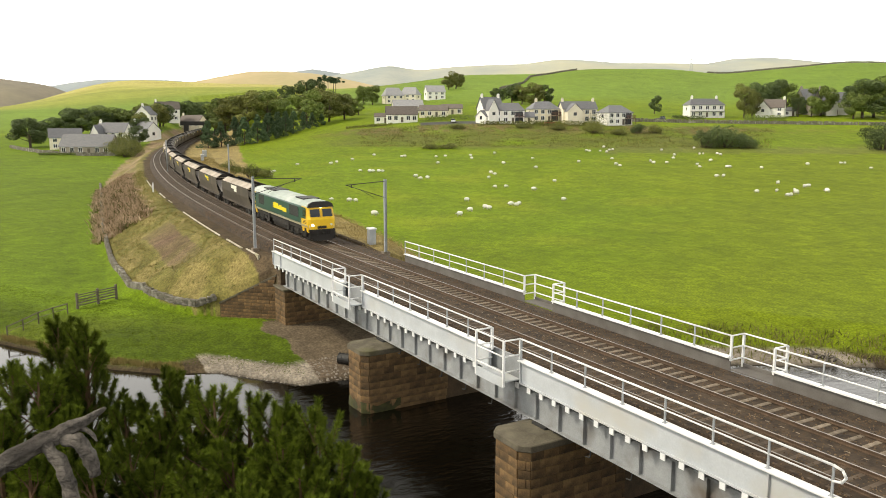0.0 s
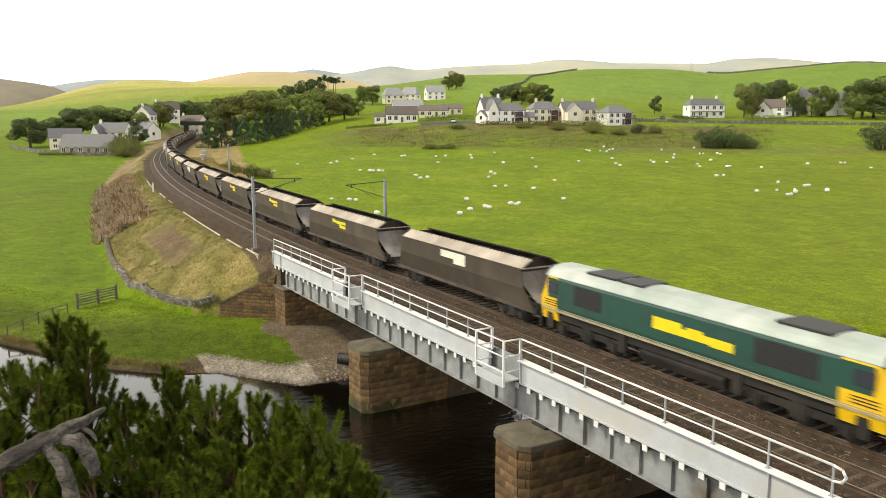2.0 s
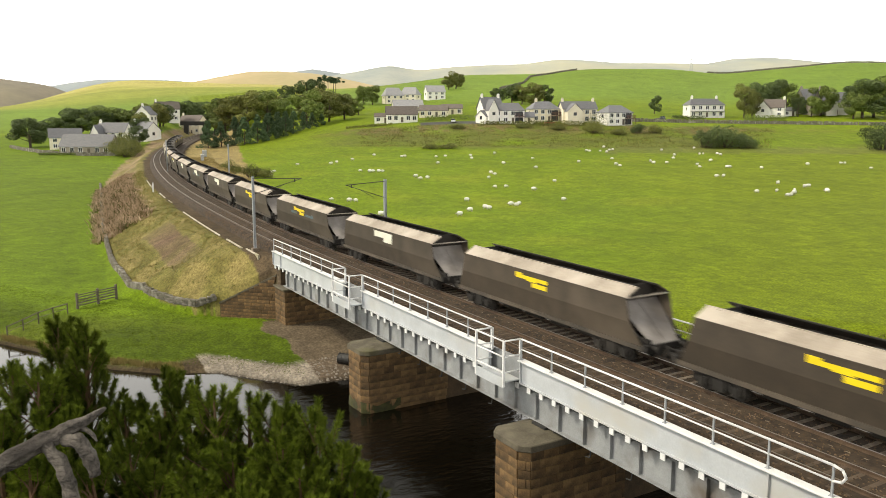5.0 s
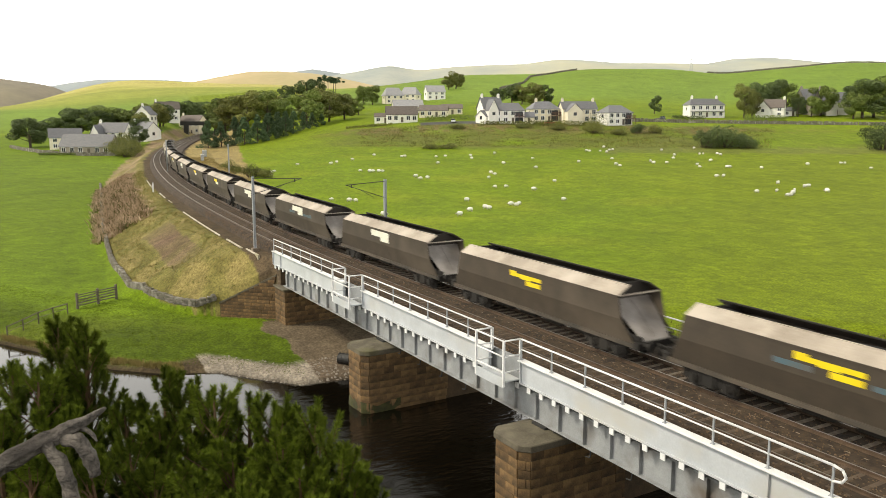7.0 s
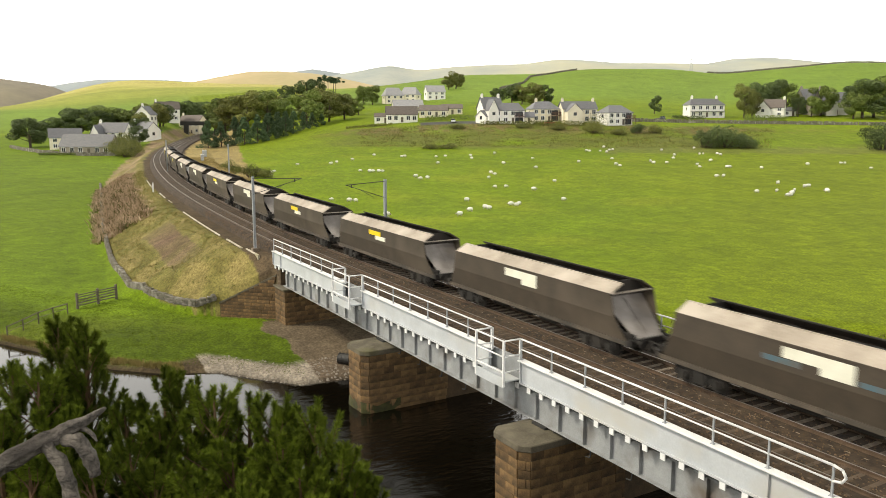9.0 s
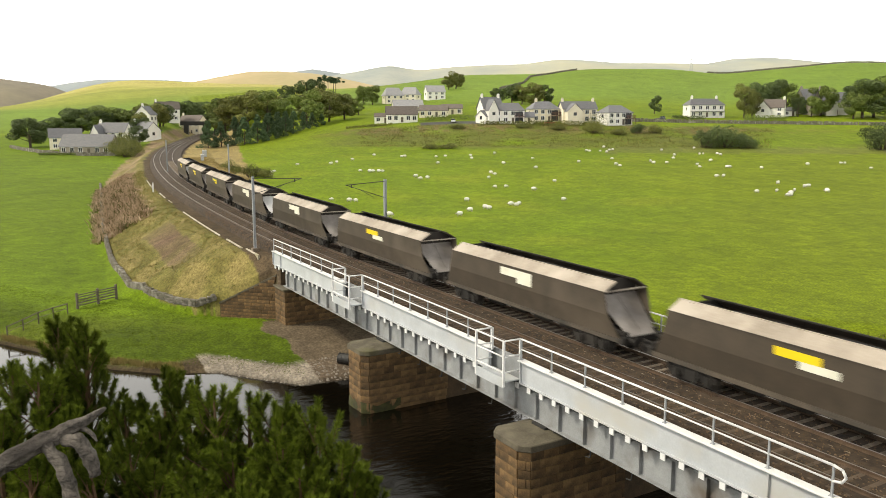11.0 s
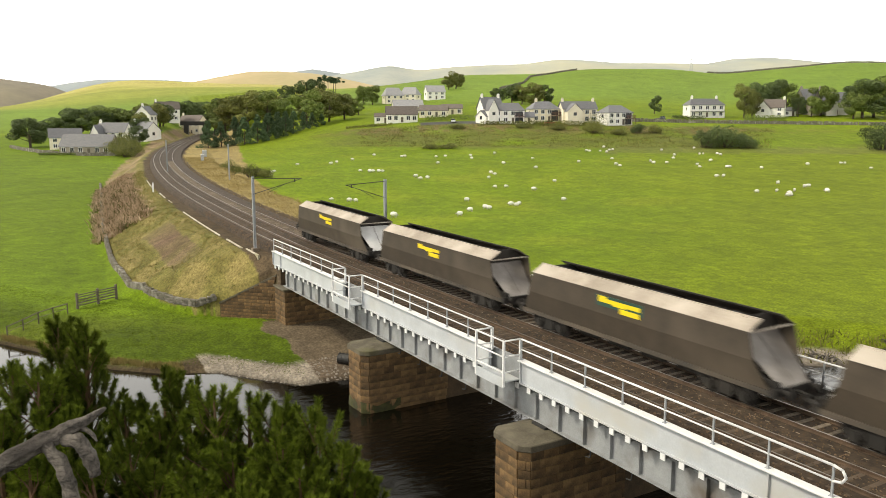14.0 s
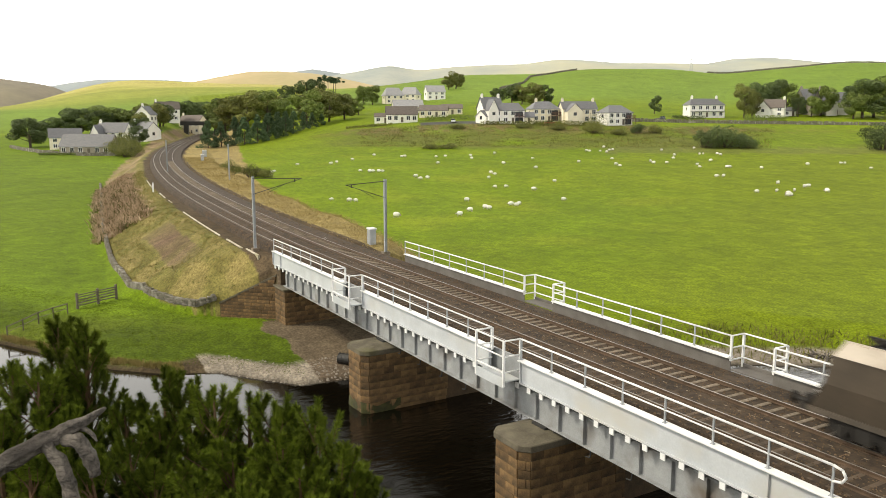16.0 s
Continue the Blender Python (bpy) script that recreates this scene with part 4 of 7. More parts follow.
                rod(bm, (x1 + 0.03 * s, y, 1.3), (x1 + 0.1 * s, y + 0.05, 0.7), 0.03, 6)
                part("brake_hose", bm, M_BLACK, cab)
    # dark grilles and the yellow name bars on both sides
    for y in (-1.352, 1.352):
        for xa, xb in ((-LH + 2.9, -LH + 4.9), (LH - 5.7, LH - 2.9)):
            bm = bmesh.new()
            box(bm, xa, xb, y - 0.02, y + 0.02, 2.2, 3.25)
            g = part("side_grille", bm, M_BLACK, t, "black grille")
            for k in range(7):
                bm = bmesh.new()
                box(bm, xa, xb, y - 0.035, y + 0.035, 2.27 + 0.14 * k, 2.3 + 0.14 * k)
                part("louvre", bm, M_BLACK, g)
        for xa, xb, za, zb in ((-1.4, 3.1, 2.3, 2.66), (-1.4, 0.3, 2.66, 2.9), (0.6, 1.5, 2.64, 2.8), (1.9, 3.1, 2.24, 2.3)):
            bm = bmesh.new()
            box(bm, xa, xb, y - 0.012, y + 0.012, za, zb)
            part("name_bar", bm, M_LOGO, t, "bright yellow bar")
        bm = bmesh.new()
        box(bm, -LH + 0.3, LH - 0.3, y - 0.01, y + 0.01, 1.66, 1.7)
        part("body_stripe", bm, M_CREAM, t)
    for xa, xb in ((-6.6, -4.4), (-4.2, -2.6), (4.6, 7.0)):
        bm = bmesh.new()
        box(bm, xa, xb, -0.85, 0.85, 3.93, 4.05)
        part("roof_vent", bevelled(bm, 0.03), M_BLACK, t, "dark roof vent")
    for k in range(5):
        bm = bmesh.new()
        prism(bm, [(y * 1.004, z + 0.012) for y, z in ROOF], -8.2 + k * 2.7, -8.15 + k * 2.7)
        part("roof_seam", bm, M_ROOF, t)
    bm = bmesh.new()
    o = ((-1.2, 1.0), (-1.25, 0.85), (-1.0, 0.32), (1.0, 0.32), (1.25, 0.85), (1.2, 1.0))
    prism(bm, o, -2.3, 2.6)
    part("fuel_tank", bevelled(bm, 0.06), M_UNDER, t, "grimy fuel tank")
    bogie(t, -6.1, 3.9, 3, 0.53)
    bogie(t, 6.1, 3.9, 3, 0.53)
    for xa in (-8.9, -3.4, 3.3, 8.7):
        bm = bmesh.new()
        box(bm, xa - 0.25, xa + 0.25, -1.3, -1.1, 0.5, 1.45)
        part("cab_step", bm, M_UNDER, t)
    for c in t.children_recursive:
        if c.data and c.parent.name.split(".")[0] != "bogie":
            c.data.transform(Matrix.Diagonal((1.0, 0.965, 0.94, 1.0)))
    return t


TOP = 7.1


def skirt(z):
    """How far the side plate reaches past the hopper's top, by height."""
    return float(np.interp(z, (1.0, 2.06, 2.9), (0.95, 0.3, 0.0)))


def make_wagon():
    t = thing("coal_wagon", "grey-brown bogie coal hopper wagon with dusty, painted sky-lit top", "wagon", "wagons of the train")
    half = ((1.14, 1.0), (1.385, 2.06), (1.4, 2.12), (1.4, 3.2))
    bm = bmesh.new()
    ring = [(-y, z) for y, z in half] + [(y, z) for y, z in reversed(half)]
    n = len(ring)
    a = [bm.verts.new((-TOP - skirt(z), y, z)) for y, z in ring]
    b = [bm.verts.new((TOP + skirt(z), y, z)) for y, z in ring]
    ai = [bm.verts.new((-TOP - skirt(z), y * 0.965, z)) for y, z in ring]
    bi = [bm.verts.new((TOP + skirt(z), y * 0.965, z)) for y, z in ring]
    for k in range(n - 1):
        if k != n // 2 - 1:
            bm.faces.new((a[k], a[k + 1], b[k + 1], b[k]))
            bm.faces.new((ai[k], bi[k], bi[k + 1], ai[k + 1]))
            bm.faces.new((a[k], ai[k], ai[k + 1], a[k + 1]))
            bm.faces.new((b[k], b[k + 1], bi[k + 1], bi[k]))
    part("hopper_side", bm, M_HOPPER, t)
    # inward-leaning top plates, near one pale with dust and painted sky light; dark rim
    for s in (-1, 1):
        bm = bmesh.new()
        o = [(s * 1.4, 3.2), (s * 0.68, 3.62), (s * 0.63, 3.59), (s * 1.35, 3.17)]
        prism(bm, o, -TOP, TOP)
        top = part("top_plate", bm, M_RIM if s < 0 else M_HOPPER, t, "pale sloping top plate, dust and sky light in its colour" if s < 0 else "")
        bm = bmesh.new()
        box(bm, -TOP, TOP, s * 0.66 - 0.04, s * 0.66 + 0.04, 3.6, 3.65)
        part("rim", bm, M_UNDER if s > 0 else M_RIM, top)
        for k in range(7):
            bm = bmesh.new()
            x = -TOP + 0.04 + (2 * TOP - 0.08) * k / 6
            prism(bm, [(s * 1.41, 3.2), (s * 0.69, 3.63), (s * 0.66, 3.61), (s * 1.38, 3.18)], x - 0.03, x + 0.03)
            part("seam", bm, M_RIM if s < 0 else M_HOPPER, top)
        bm = bmesh.new()
        box(bm, -TOP, TOP, s * 1.41 - 0.02, s * 1.41 + 0.02, 3.16, 3.21)
        part("side_rail", bm, M_HOPPER, t)
        bm = bmesh.new()
        box(bm, -TOP - 1.0, TOP + 1.0, s * 1.19 - 0.05, s * 1.19 + 0.05, 0.86, 1.06)
        part("sole_bar", bm, M_SOLE, t, "dusty grey-brown sole bar")
    # coal inside
    bm = bmesh.new()
    bmesh.ops.create_grid(bm, x_segments=40, y_segments=8, size=1.0, matrix=Matrix.Translation((0, 0, 3.12)) @ Matrix.Diagonal((TOP - 0.75, 1.2, 1, 1)))
    for v in bm.verts:
        v.co.z += 0.35 * (1 - abs(v.co.y) / 1.2) + 0.12 * noise.noise(v.co * 1.2)
    part("coal_load", bm, M_COAL, t, "black coal load")
    for s in (-1, 1):
        # recessed end wall over an outward slope sheet
        bm = bmesh.new()
        x = (TOP - 0.7) * s
        v = [bm.verts.new((x, y, z)) for y, z in ((-1.36, 2.5), (-1.36, 3.18), (-0.72, 3.6), (0.72, 3.6), (1.36, 3.18), (1.36, 2.5))]
        w = [bm.verts.new(q.co - Vector((0.05 * s, 0, 0))) for q in v]
        bm.faces.new(v)
        bm.faces.new(w[::-1])
        for k in range(6):
            bm.faces.new((v[k], w[k], w[(k + 1) % 6], v[(k + 1) % 6]))
        part("end_wall", bm, M_UNDER, t, "dark end wall")
        bm = bmesh.new()
        q = [(TOP - 0.72, -1.34, 2.86), (TOP - 0.72, 1.34, 2.86), (TOP + 1.25, 0.85, 1.2), (TOP + 1.25, -0.85, 1.2)]
        v = [bm.verts.new((px * s, py, pz)) for px, py, pz in q]
        w = [bm.verts.new((px * s, py, pz - 0.06)) for px, py, pz in q]
        bm.faces.new(v)
        bm.faces.new(w[::-1])
        for k in range(4):
            bm.faces.new((v[k], w[k], w[(k + 1) % 4], v[(k + 1) % 4]))
        part("slope_sheet", bm, M_SHEET, t, "worn pale slope sheet")
        bm = bmesh.new()
        box(bm, *sorted(((TOP + 1.0) * s, (TOP + 1.32) * s)), -1.25, 1.25, 0.85, 1.18)
        part("headstock", bm, M_UNDER, t)
        for y in (-1.2, 1.2):
            bm = bmesh.new()
            rod(bm, ((TOP + 1.1) * s, y, 1.3), ((TOP + 0.05) * s, y * 1.1, 2.0), 0.035, 6)
            part("end_stay", bm, M_UNDER, t)
        bm = bmesh.new()
        rod(bm, ((TOP - 0.06) * s, -1.36, 3.16), ((TOP - 0.06) * s, 1.36, 3.16), 0.035, 6)
        part("tie_bar", bm, M_RIM, t, "pale tie bar across the hopper end")
        bm = bmesh.new()
        prism(bm, [(-0.02, 0.0), (0.02, 0.0), (0.02, 0.02), (-0.02, 0.02)], 0.0, 2.3)
        m = Matrix.Translation(((TOP - 0.62) * s, 0, 2.79)) @ Matrix.Rotation(math.atan2(1.66, 1.97) * s, 4, "Y") @ Matrix.Scale(s, 4, (1, 0, 0))
        bmesh.ops.transform(bm, matrix=m, verts=bm.verts)
        part("sheet_rib", bm, M_SHEET, t)
        buffers(t, (TOP + 1.32) * s, s)
        bogie(t, 5.9 * s, 1.8, 2, 0.46)
    bm = bmesh.new()
    for y in (-0.95, 0.95):
        box(bm, -TOP - 1.2, TOP + 1.2, y - 0.1, y + 0.1, 1.05, 1.4)
    box(bm, -4.4, 4.4, -0.8, 0.8, 0.75, 1.3)
    part("underframe", bm, M_UNDER, t)
    for k in range(4):
        bm = bmesh.new()
        x = -3.4 + k * 2.27
        prism(bm, [(-1.1, 1.4), (1.1, 1.4), (0.5, 0.4), (-0.5, 0.4)], x - 0.75, x + 0.75)
        part("discharge_hopper", bm, M_UNDER, t)
    return t


def brand_panel(w, style, backed=False):
    """Side panels: pale plates, or yellow bars."""
    for y in (-1.408, 1.408):
        s = 1 if y < 0 else -1
        if style == "pale":
            bars = ((-1.7, 1.25, 2.62, 3.05), (-0.1, 1.25, 2.34, 2.62))
            m, lb = M_PALEPLATE, "plain pale panel"
        elif style == "mixed":
            bars = ((-1.6, 0.4, 2.64, 2.98), (-0.5, 1.15, 2.36, 2.66))
            m, lb = M_LOGO, "yellow bar"
        else:
            bars = ((-1.7, 1.15, 2.7, 2.9), (-1.7, -1.1, 2.9, 3.0), (-0.7, 0.2, 2.64, 2.7), (-0.2, 1.1, 2.36, 2.6))
            m, lb = M_LOGO, "bright yellow bar"
        if style == "bars" and backed:
            bm = bmesh.new()
            box(bm, *((-1.85, 1.3) if s > 0 else (-1.3, 1.85)), y - 0.006, y + 0.006, 2.5, 3.04)
            part("name_panel", bm, M_GREEN, w, "dark green panel")
        for k, (xa, xb, za, zb) in enumerate(bars):
            bm = bmesh.new()
            box(bm, xa * s if s > 0 else -xb, xb if s > 0 else -xa, y - 0.012, y + 0.012, za, zb)
            part("side_panel", bm, M_PALEPLATE if (style == "mixed" and k == 1) else m, w, lb)


SPEED, PITCH, WAGONS = 27.25, 18.356, 20
loco = make_loco()
first = make_wagon()
wagons = [first] + [copy_thing(first, pose(0, 0, 0)) for k in range(WAGONS - 1)]
STYLE = ("pale", "bars", "bars", "bars", "bars", "pale", "bars", "bars", "pale", "pale", "pale", "mixed", "mixed", "pale", "mixed", "pale", "pale", "bars", "bars", "bars")
BRIGHT_ENDS = (16, 19)
TAGGED = (6, 9)
for k, w in enumerate(wagons):
    brand_panel(w, STYLE[k], k in (1, 17))
    if k in TAGGED:
        for xa, xb, za, zb in ((1.4, 3.0, 2.36, 2.56), (-2.6, -0.9, 2.36, 2.58), (3.05, 3.6, 2.36, 2.66)):
            bm = bmesh.new()
            box(bm, xa, xb, -1.416, -1.404, za, zb)
            part("faded_paint", bm, M_GRAFFITI, w, "faded blue paint patch")
    if k in BRIGHT_ENDS:
        for c in w.children:
            if c.name.startswith("slope_sheet"):
                c.data = c.data.copy()
                c.data.materials[0] = M_BRIGHT
                c["label"] = "scoured bright slope sheet"
    tone = {"pale": "plain pale side panels", "bars": "yellow bars on its side", "mixed": "yellow and pale panels"}[STYLE[k]]
    w["label"] = "grey-brown coal hopper wagon with " + tone


# ---- plants ----
M_LEAF = leaf_mat("broad_leaves", (0.0728, 0.1148, 0.0252), (0.1890, 0.2310, 0.0490))
M_LEAF_DARK = leaf_mat("dark_leaves", (0.040, 0.066, 0.022), (0.105, 0.140, 0.042))
M_LEAF_WARM = leaf_mat("autumn_leaves", (0.075, 0.092, 0.022), (0.185, 0.190, 0.045))
M_CONIFER = leaf_mat("conifer_needles", (0.026, 0.054, 0.024), (0.078, 0.125, 0.050))
M_NEEDLE = leaf_mat("pine_needles", (0.011, 0.019, 0.003), (0.128, 0.170, 0.017), 0.75, 4.5, 0.06)
M_BARK = mat("bark", (0.10, 0.075, 0.055), (0.05, 0.038, 0.03), 3.0, 0.9, 0.6)
M_TWIG = mat("pine_twig", (0.16, 0.09, 0.045), (0.08, 0.045, 0.025), 6.0, 0.9, 0.4)
M_DEAD = mat("weathered_dead_wood", (0.17, 0.15, 0.128), (0.010, 0.008, 0.007), 13.0, 0.85, 1.0, fine=5, stretch=(0.35, 1.0, 1.6), c3=(0.045, 0.038, 0.032), bump_dist=0.03)
M_DRY = leaf_mat("dry_grass_blades", (0.145, 0.120, 0.042), (0.250, 0.198, 0.078), 0.9, 0.45, 0.1)
M_STRAW = leaf_mat("pale_straw", (0.22, 0.172, 0.068), (0.40, 0.315, 0.140), 0.9, 0.45, 0.1)
M_ROUGH = leaf_mat("rough_green_grass", (0.056, 0.086, 0.005), (0.096, 0.124, 0.011), 0.9, 0.3, 0.1)
M_HEATH = leaf_mat("brown_willowherb", (0.2040, 0.1380, 0.0840), (0.4800, 0.3600, 0.2520), 0.9)


M_RANK = leaf_mat("rank_weeds", (0.090, 0.096, 0.024), (0.145, 0.140, 0.040), 0.9, 0.45, 0.1)


def leaf_cards(rng, centres, radii, count, size, flat=0.75):
    """Leaf quads on the shells of many lobes; returns points and faces."""
    k = rng.integers(0, len(centres), count)
    d = rng.normal(size=(count, 3))
    d /= np.linalg.norm(d, axis=1)[:, None]
    rad = radii[k][:, None] * (0.72 + 0.34 * rng.random((count, 1)))
    p = centres[k] + d * rad * np.array((1, 1, flat))
    n = d + rng.normal(size=(count, 3)) * 0.55
    n /= np.linalg.norm(n, axis=1)[:, None]
    t = np.cross(n, rng.normal(size=(count, 3)))
    t /= np.linalg.norm(t, axis=1)[:, None]
    b = np.cross(n, t)
    s = size * (0.6 + 0.8 * rng.random((count, 1)))
    q = np.stack((p - t * s, p - b * s * 0.6, p + t * s, p + b * s * 0.6), 1).reshape(-1, 3)
    f = np.arange(count * 4).reshape(-1, 4)
    return q, f


def broadleaf(seed, material, label, wide=1.0, leaves=6800, low=0.22):
    """A ten-metre tree with limbs and an uneven crown of leaf clumps."""
    rng = np.random.default_rng(seed)
    t = thing("tree", label, "tree")
    bm = bmesh.new()
    rod(bm, (0, 0, -0.6), (0.1, 0, 3.2), 0.32, 8, 0.22)
    rod(bm, (0.1, 0, 3.2), (0, 0.2, 6.4), 0.22, 7, 0.09)
    n = 15
    a = rng.random(n) * 2 * math.pi
    h = 10 * (low + (0.90 - low) * (np.arange(n) + 0.5) / n)
    reach = wide * 3.2 * np.sqrt(np.clip(1 - ((h - 5.2) / 5.2) ** 2, 0.05, 1)) * (0.55 + 0.5 * rng.random(n))
    cen = np.stack((np.cos(a) * reach, np.sin(a) * reach, h), 1)
    rr = (1.15 + 0.8 * rng.random(n)) * (0.8 + 0.2 * wide)
    for c in cen[:10]:
        rod(bm, (0.05, 0.05, max(1.6, c[2] * 0.55)), tuple(c), 0.11, 5, 0.03, caps=False)
    part("trunk", bm, M_BARK, t)
    q, f = leaf_cards(rng, cen, rr, leaves, 0.2)
    from_arrays("crown", q.tolist(), f.tolist(), material, t)
    return t


def conifer(seed, material, label, wide=1.0):
    rng = np.random.default_rng(seed)
    t = thing("tree", label, "tree")
    bm = bmesh.new()
    rod(bm, (0, 0, -0.6), (0, 0, 9.7), 0.24, 7, 0.03)
    cen, rr = [], []
    for k in range(46):
        h = 0.9 + 9.0 * (k / 46) ** 0.9
        a, r = rng.random() * 6.283, wide * 2.5 * (1 - h / 10.6) * (0.55 + 0.55 * rng.random())
        cen.append((math.cos(a) * r, math.sin(a) * r, h - 0.15 * r))
        rr.append(0.42 + 0.75 * (1 - h / 10.5))
        if k % 2 == 0:
            rod(bm, (0, 0, h), cen[-1], 0.05, 4, 0.015, caps=False)
    part("trunk", bm, M_BARK, t)
    q, f = leaf_cards(rng, np.array(cen), np.array(rr), 8500, 0.17, 0.9)
    from_arrays("crown", q.tolist(), f.tolist(), material, t)
    return t


def tall_pine(seed, label):
    rng = np.random.default_rng(seed)
    t = thing("tree", label, "tree")
    bm = bmesh.new()
    rod(bm, (0, 0, -0.6), (0.2, 0, 8.6), 0.2, 7, 0.09)
    cen = np.stack((rng.normal(size=14) * 1.5, rng.normal(size=14) * 1.5, 7.4 + rng.random(14) * 2.0), 1)
    for c in cen[:8]:
        rod(bm, (0.15, 0, c[2] - 1.0), tuple(c), 0.07, 5, 0.02, caps=False)
    part("trunk", bm, M_BARK, t)
    q, f = leaf_cards(rng, cen, 0.7 + 0.4 * rng.random(14), 1500, 0.2, 0.55)
    from_arrays("crown", q.tolist(), f.tolist(), M_CONIFER, t)
    return t


def bush(seed, material, label, wide=1.5):
    rng = np.random.default_rng(seed)
    t = thing("bush", label, "bush")
    n = 24
    a, r = rng.random(n) * 6.283, rng.random(n) ** 0.5 * 3.0 * wide
    cen = np.stack((np.cos(a) * r, np.sin(a) * r, 1.2 + rng.random(n) * 3.8 * (1 - (r / (3.4 * wide)) ** 2)), 1)
    bm = bmesh.new()
    for c in cen:
        rod(bm, (c[0] * 0.3, c[1] * 0.3, -0.4), tuple(c), 0.12, 5, 0.04, caps=False)
    part("stem", bm, M_BARK, t)
    q, f = leaf_cards(rng, cen, 1.1 + 0.8 * rng.random(n), 6000, 0.15, 0.85)
    q[:, 2] = np.maximum(q[:, 2], -0.2)
    from_arrays("crown", q.tolist(), f.tolist(), material, t)
    return t


def plant(proto, u, v, height, turn=0.0, wide=1.0, used=set()):
    """Set a tree of that height on the land, u up and v across the valley."""
    x, y = valley(u, v)
    z = ground_z(x, y)
    k = height / (10.0 if proto.name.startswith("tree") else 6.0)
    m = pose(x, y, z - 0.05, 0, 0, turn) @ Matrix.Diagonal((k * wide, k * wide, k, 1))
    if proto not in used:
        used.add(proto)
        proto.matrix_basis = m
        return proto
    base = proto.scale.copy()
    proto.scale = (1, 1, 1)
    c = copy_thing(proto, m)
    proto.scale = base
    return c


OAKS = [broadleaf(s, M_LEAF, "full green broadleaf tree in the valley") for s in (11, 12, 13)]
DARKS = [broadleaf(s, M_LEAF_DARK, "dark green broadleaf tree with dense crown", 1.05) for s in (21, 22)]
WARM = [broadleaf(s, M_LEAF_WARM, "broadleaf tree turning olive-brown", 1.0) for s in (31, 32)]
FIRS = [conifer(s, M_CONIFER, "dark green spruce at the field edge", 1.5) for s in (41, 42, 43)]
PINES = [tall_pine(s, "tall pine with bare trunk and flat crown") for s in (51, 52)]
SHRUBS = [bush(61, M_LEAF_DARK, "large dark green bush in the pasture"), bush(62, M_LEAF_WARM, "olive-brown scrub bush on rough grass")]
rnd = random.Random(5)


def row(kinds, spots):
    for k, (u, v, h, w) in enumerate(spots):
        plant(kinds[k % len(kinds)], u, v, h, rnd.uniform(0, 360), w)


# round tree and belt behind the farm
row(DARKS, ((342, -172, 12.5, 1.5), (400, -190, 6.9, 1.3), (405, -181, 13.9, 1.2), (410, -174, 14.4, 1.2), (415, -168, 12.3, 1.2), (418, -160, 10.2, 1.2)))
row(WARM + DARKS, ((420, -152, 13, 1.3), (425, -146, 12, 1.3), (395, -195, 9, 1.3), (430, -146, 12, 1.2), (405, -145, 12, 1.2), (372, -136, 11, 1.2), (352, -129, 10, 1.2), (330, -122, 8, 1.2)))
row(DARKS, ((520, -176, 8.0, 1.5), (520, -168, 11.2, 1.5), (525, -160, 16.0, 1.5), (530, -152, 19.6, 1.4), (530, -145, 19.2, 1.4), (520, -138, 18.9, 1.4)))
row(DARKS + OAKS, ((398, -186, 10, 1.6), (402, -177, 13.5, 1.5), (407, -170, 14, 1.5), (412, -163, 12.5, 1.6), (416, -156, 10.5, 1.6), (404, -168, 12, 1.5)))
# wood east of the line
row(OAKS + WARM, ((430, -116, 19.3, 1.2), (425, -107, 16.4, 1.2), (420, -99, 14.0, 1.2), (415, -92, 14.5, 1.2), (410, -86, 13.9, 1.2), (440, -101, 13.5, 1.2), (435, -92, 13.3, 1.2), (400, -106, 17.5, 1.3), (385, -98, 15.3, 1.3), (380, -90, 15.3, 1.3), (385, -82, 15.0, 1.3), (392, -76, 10.5, 1.2)))
row(FIRS, ((297, -85, 10.0, 1.1), (300, -81, 9.2, 1.1), (303, -76.5, 10.2, 1.0), (300, -72.5, 10.1, 1.1), (306, -69.0, 10.1, 1.1), (310, -66.0, 9.9, 1.1), (316, -63.5, 9.5, 1.1), (322, -61.5, 9.0, 1.1), (328, -59.5, 8.4, 1.1), (334, -56.5, 7.3, 1.1), (340, -54, 6.3, 1.1), (346, -51, 5.0, 1.1), (318, -67, 9.4, 1.1), (330, -63, 8.4, 1.1)))
row(WARM + OAKS, ((400, -67, 12.6, 1.2), (402, -60, 13.5, 1.2), (398, -54, 11.9, 1.2), (395, -46, 9.9, 1.2), (392, -40, 6.7, 1.2), (362, -50, 13.4, 1.3), (368, -44, 11.2, 1.3), (350, -58, 14.9, 1.3), (470, -40, 11, 1.2), (480, -46, 11, 1.2)))
row(DARKS, ((520, -98, 13, 1.1), (525, -93, 13.5, 1.1), (530, -87, 15.5, 1.2), (535, -82, 15, 1.1)))
row(PINES, ((600, -86, 16.5, 0.95), (602, -83.5, 17, 0.95), (605, -80, 16, 0.95), (603, -78, 14, 0.95)))
# trees among and behind the houses
row(WARM + DARKS, ((575, 9, 12, 1.2), (572, 4, 10, 1.2), (440, 29, 9, 1.2), (445, 37, 11, 1.2), (440, 42, 10, 1.2), (420, 47, 12, 1.2), (424, 52, 11, 1.1), (379, 97, 8.5, 0.9), (362, 132, 15, 0.8), (366, 137, 11, 0.9)))
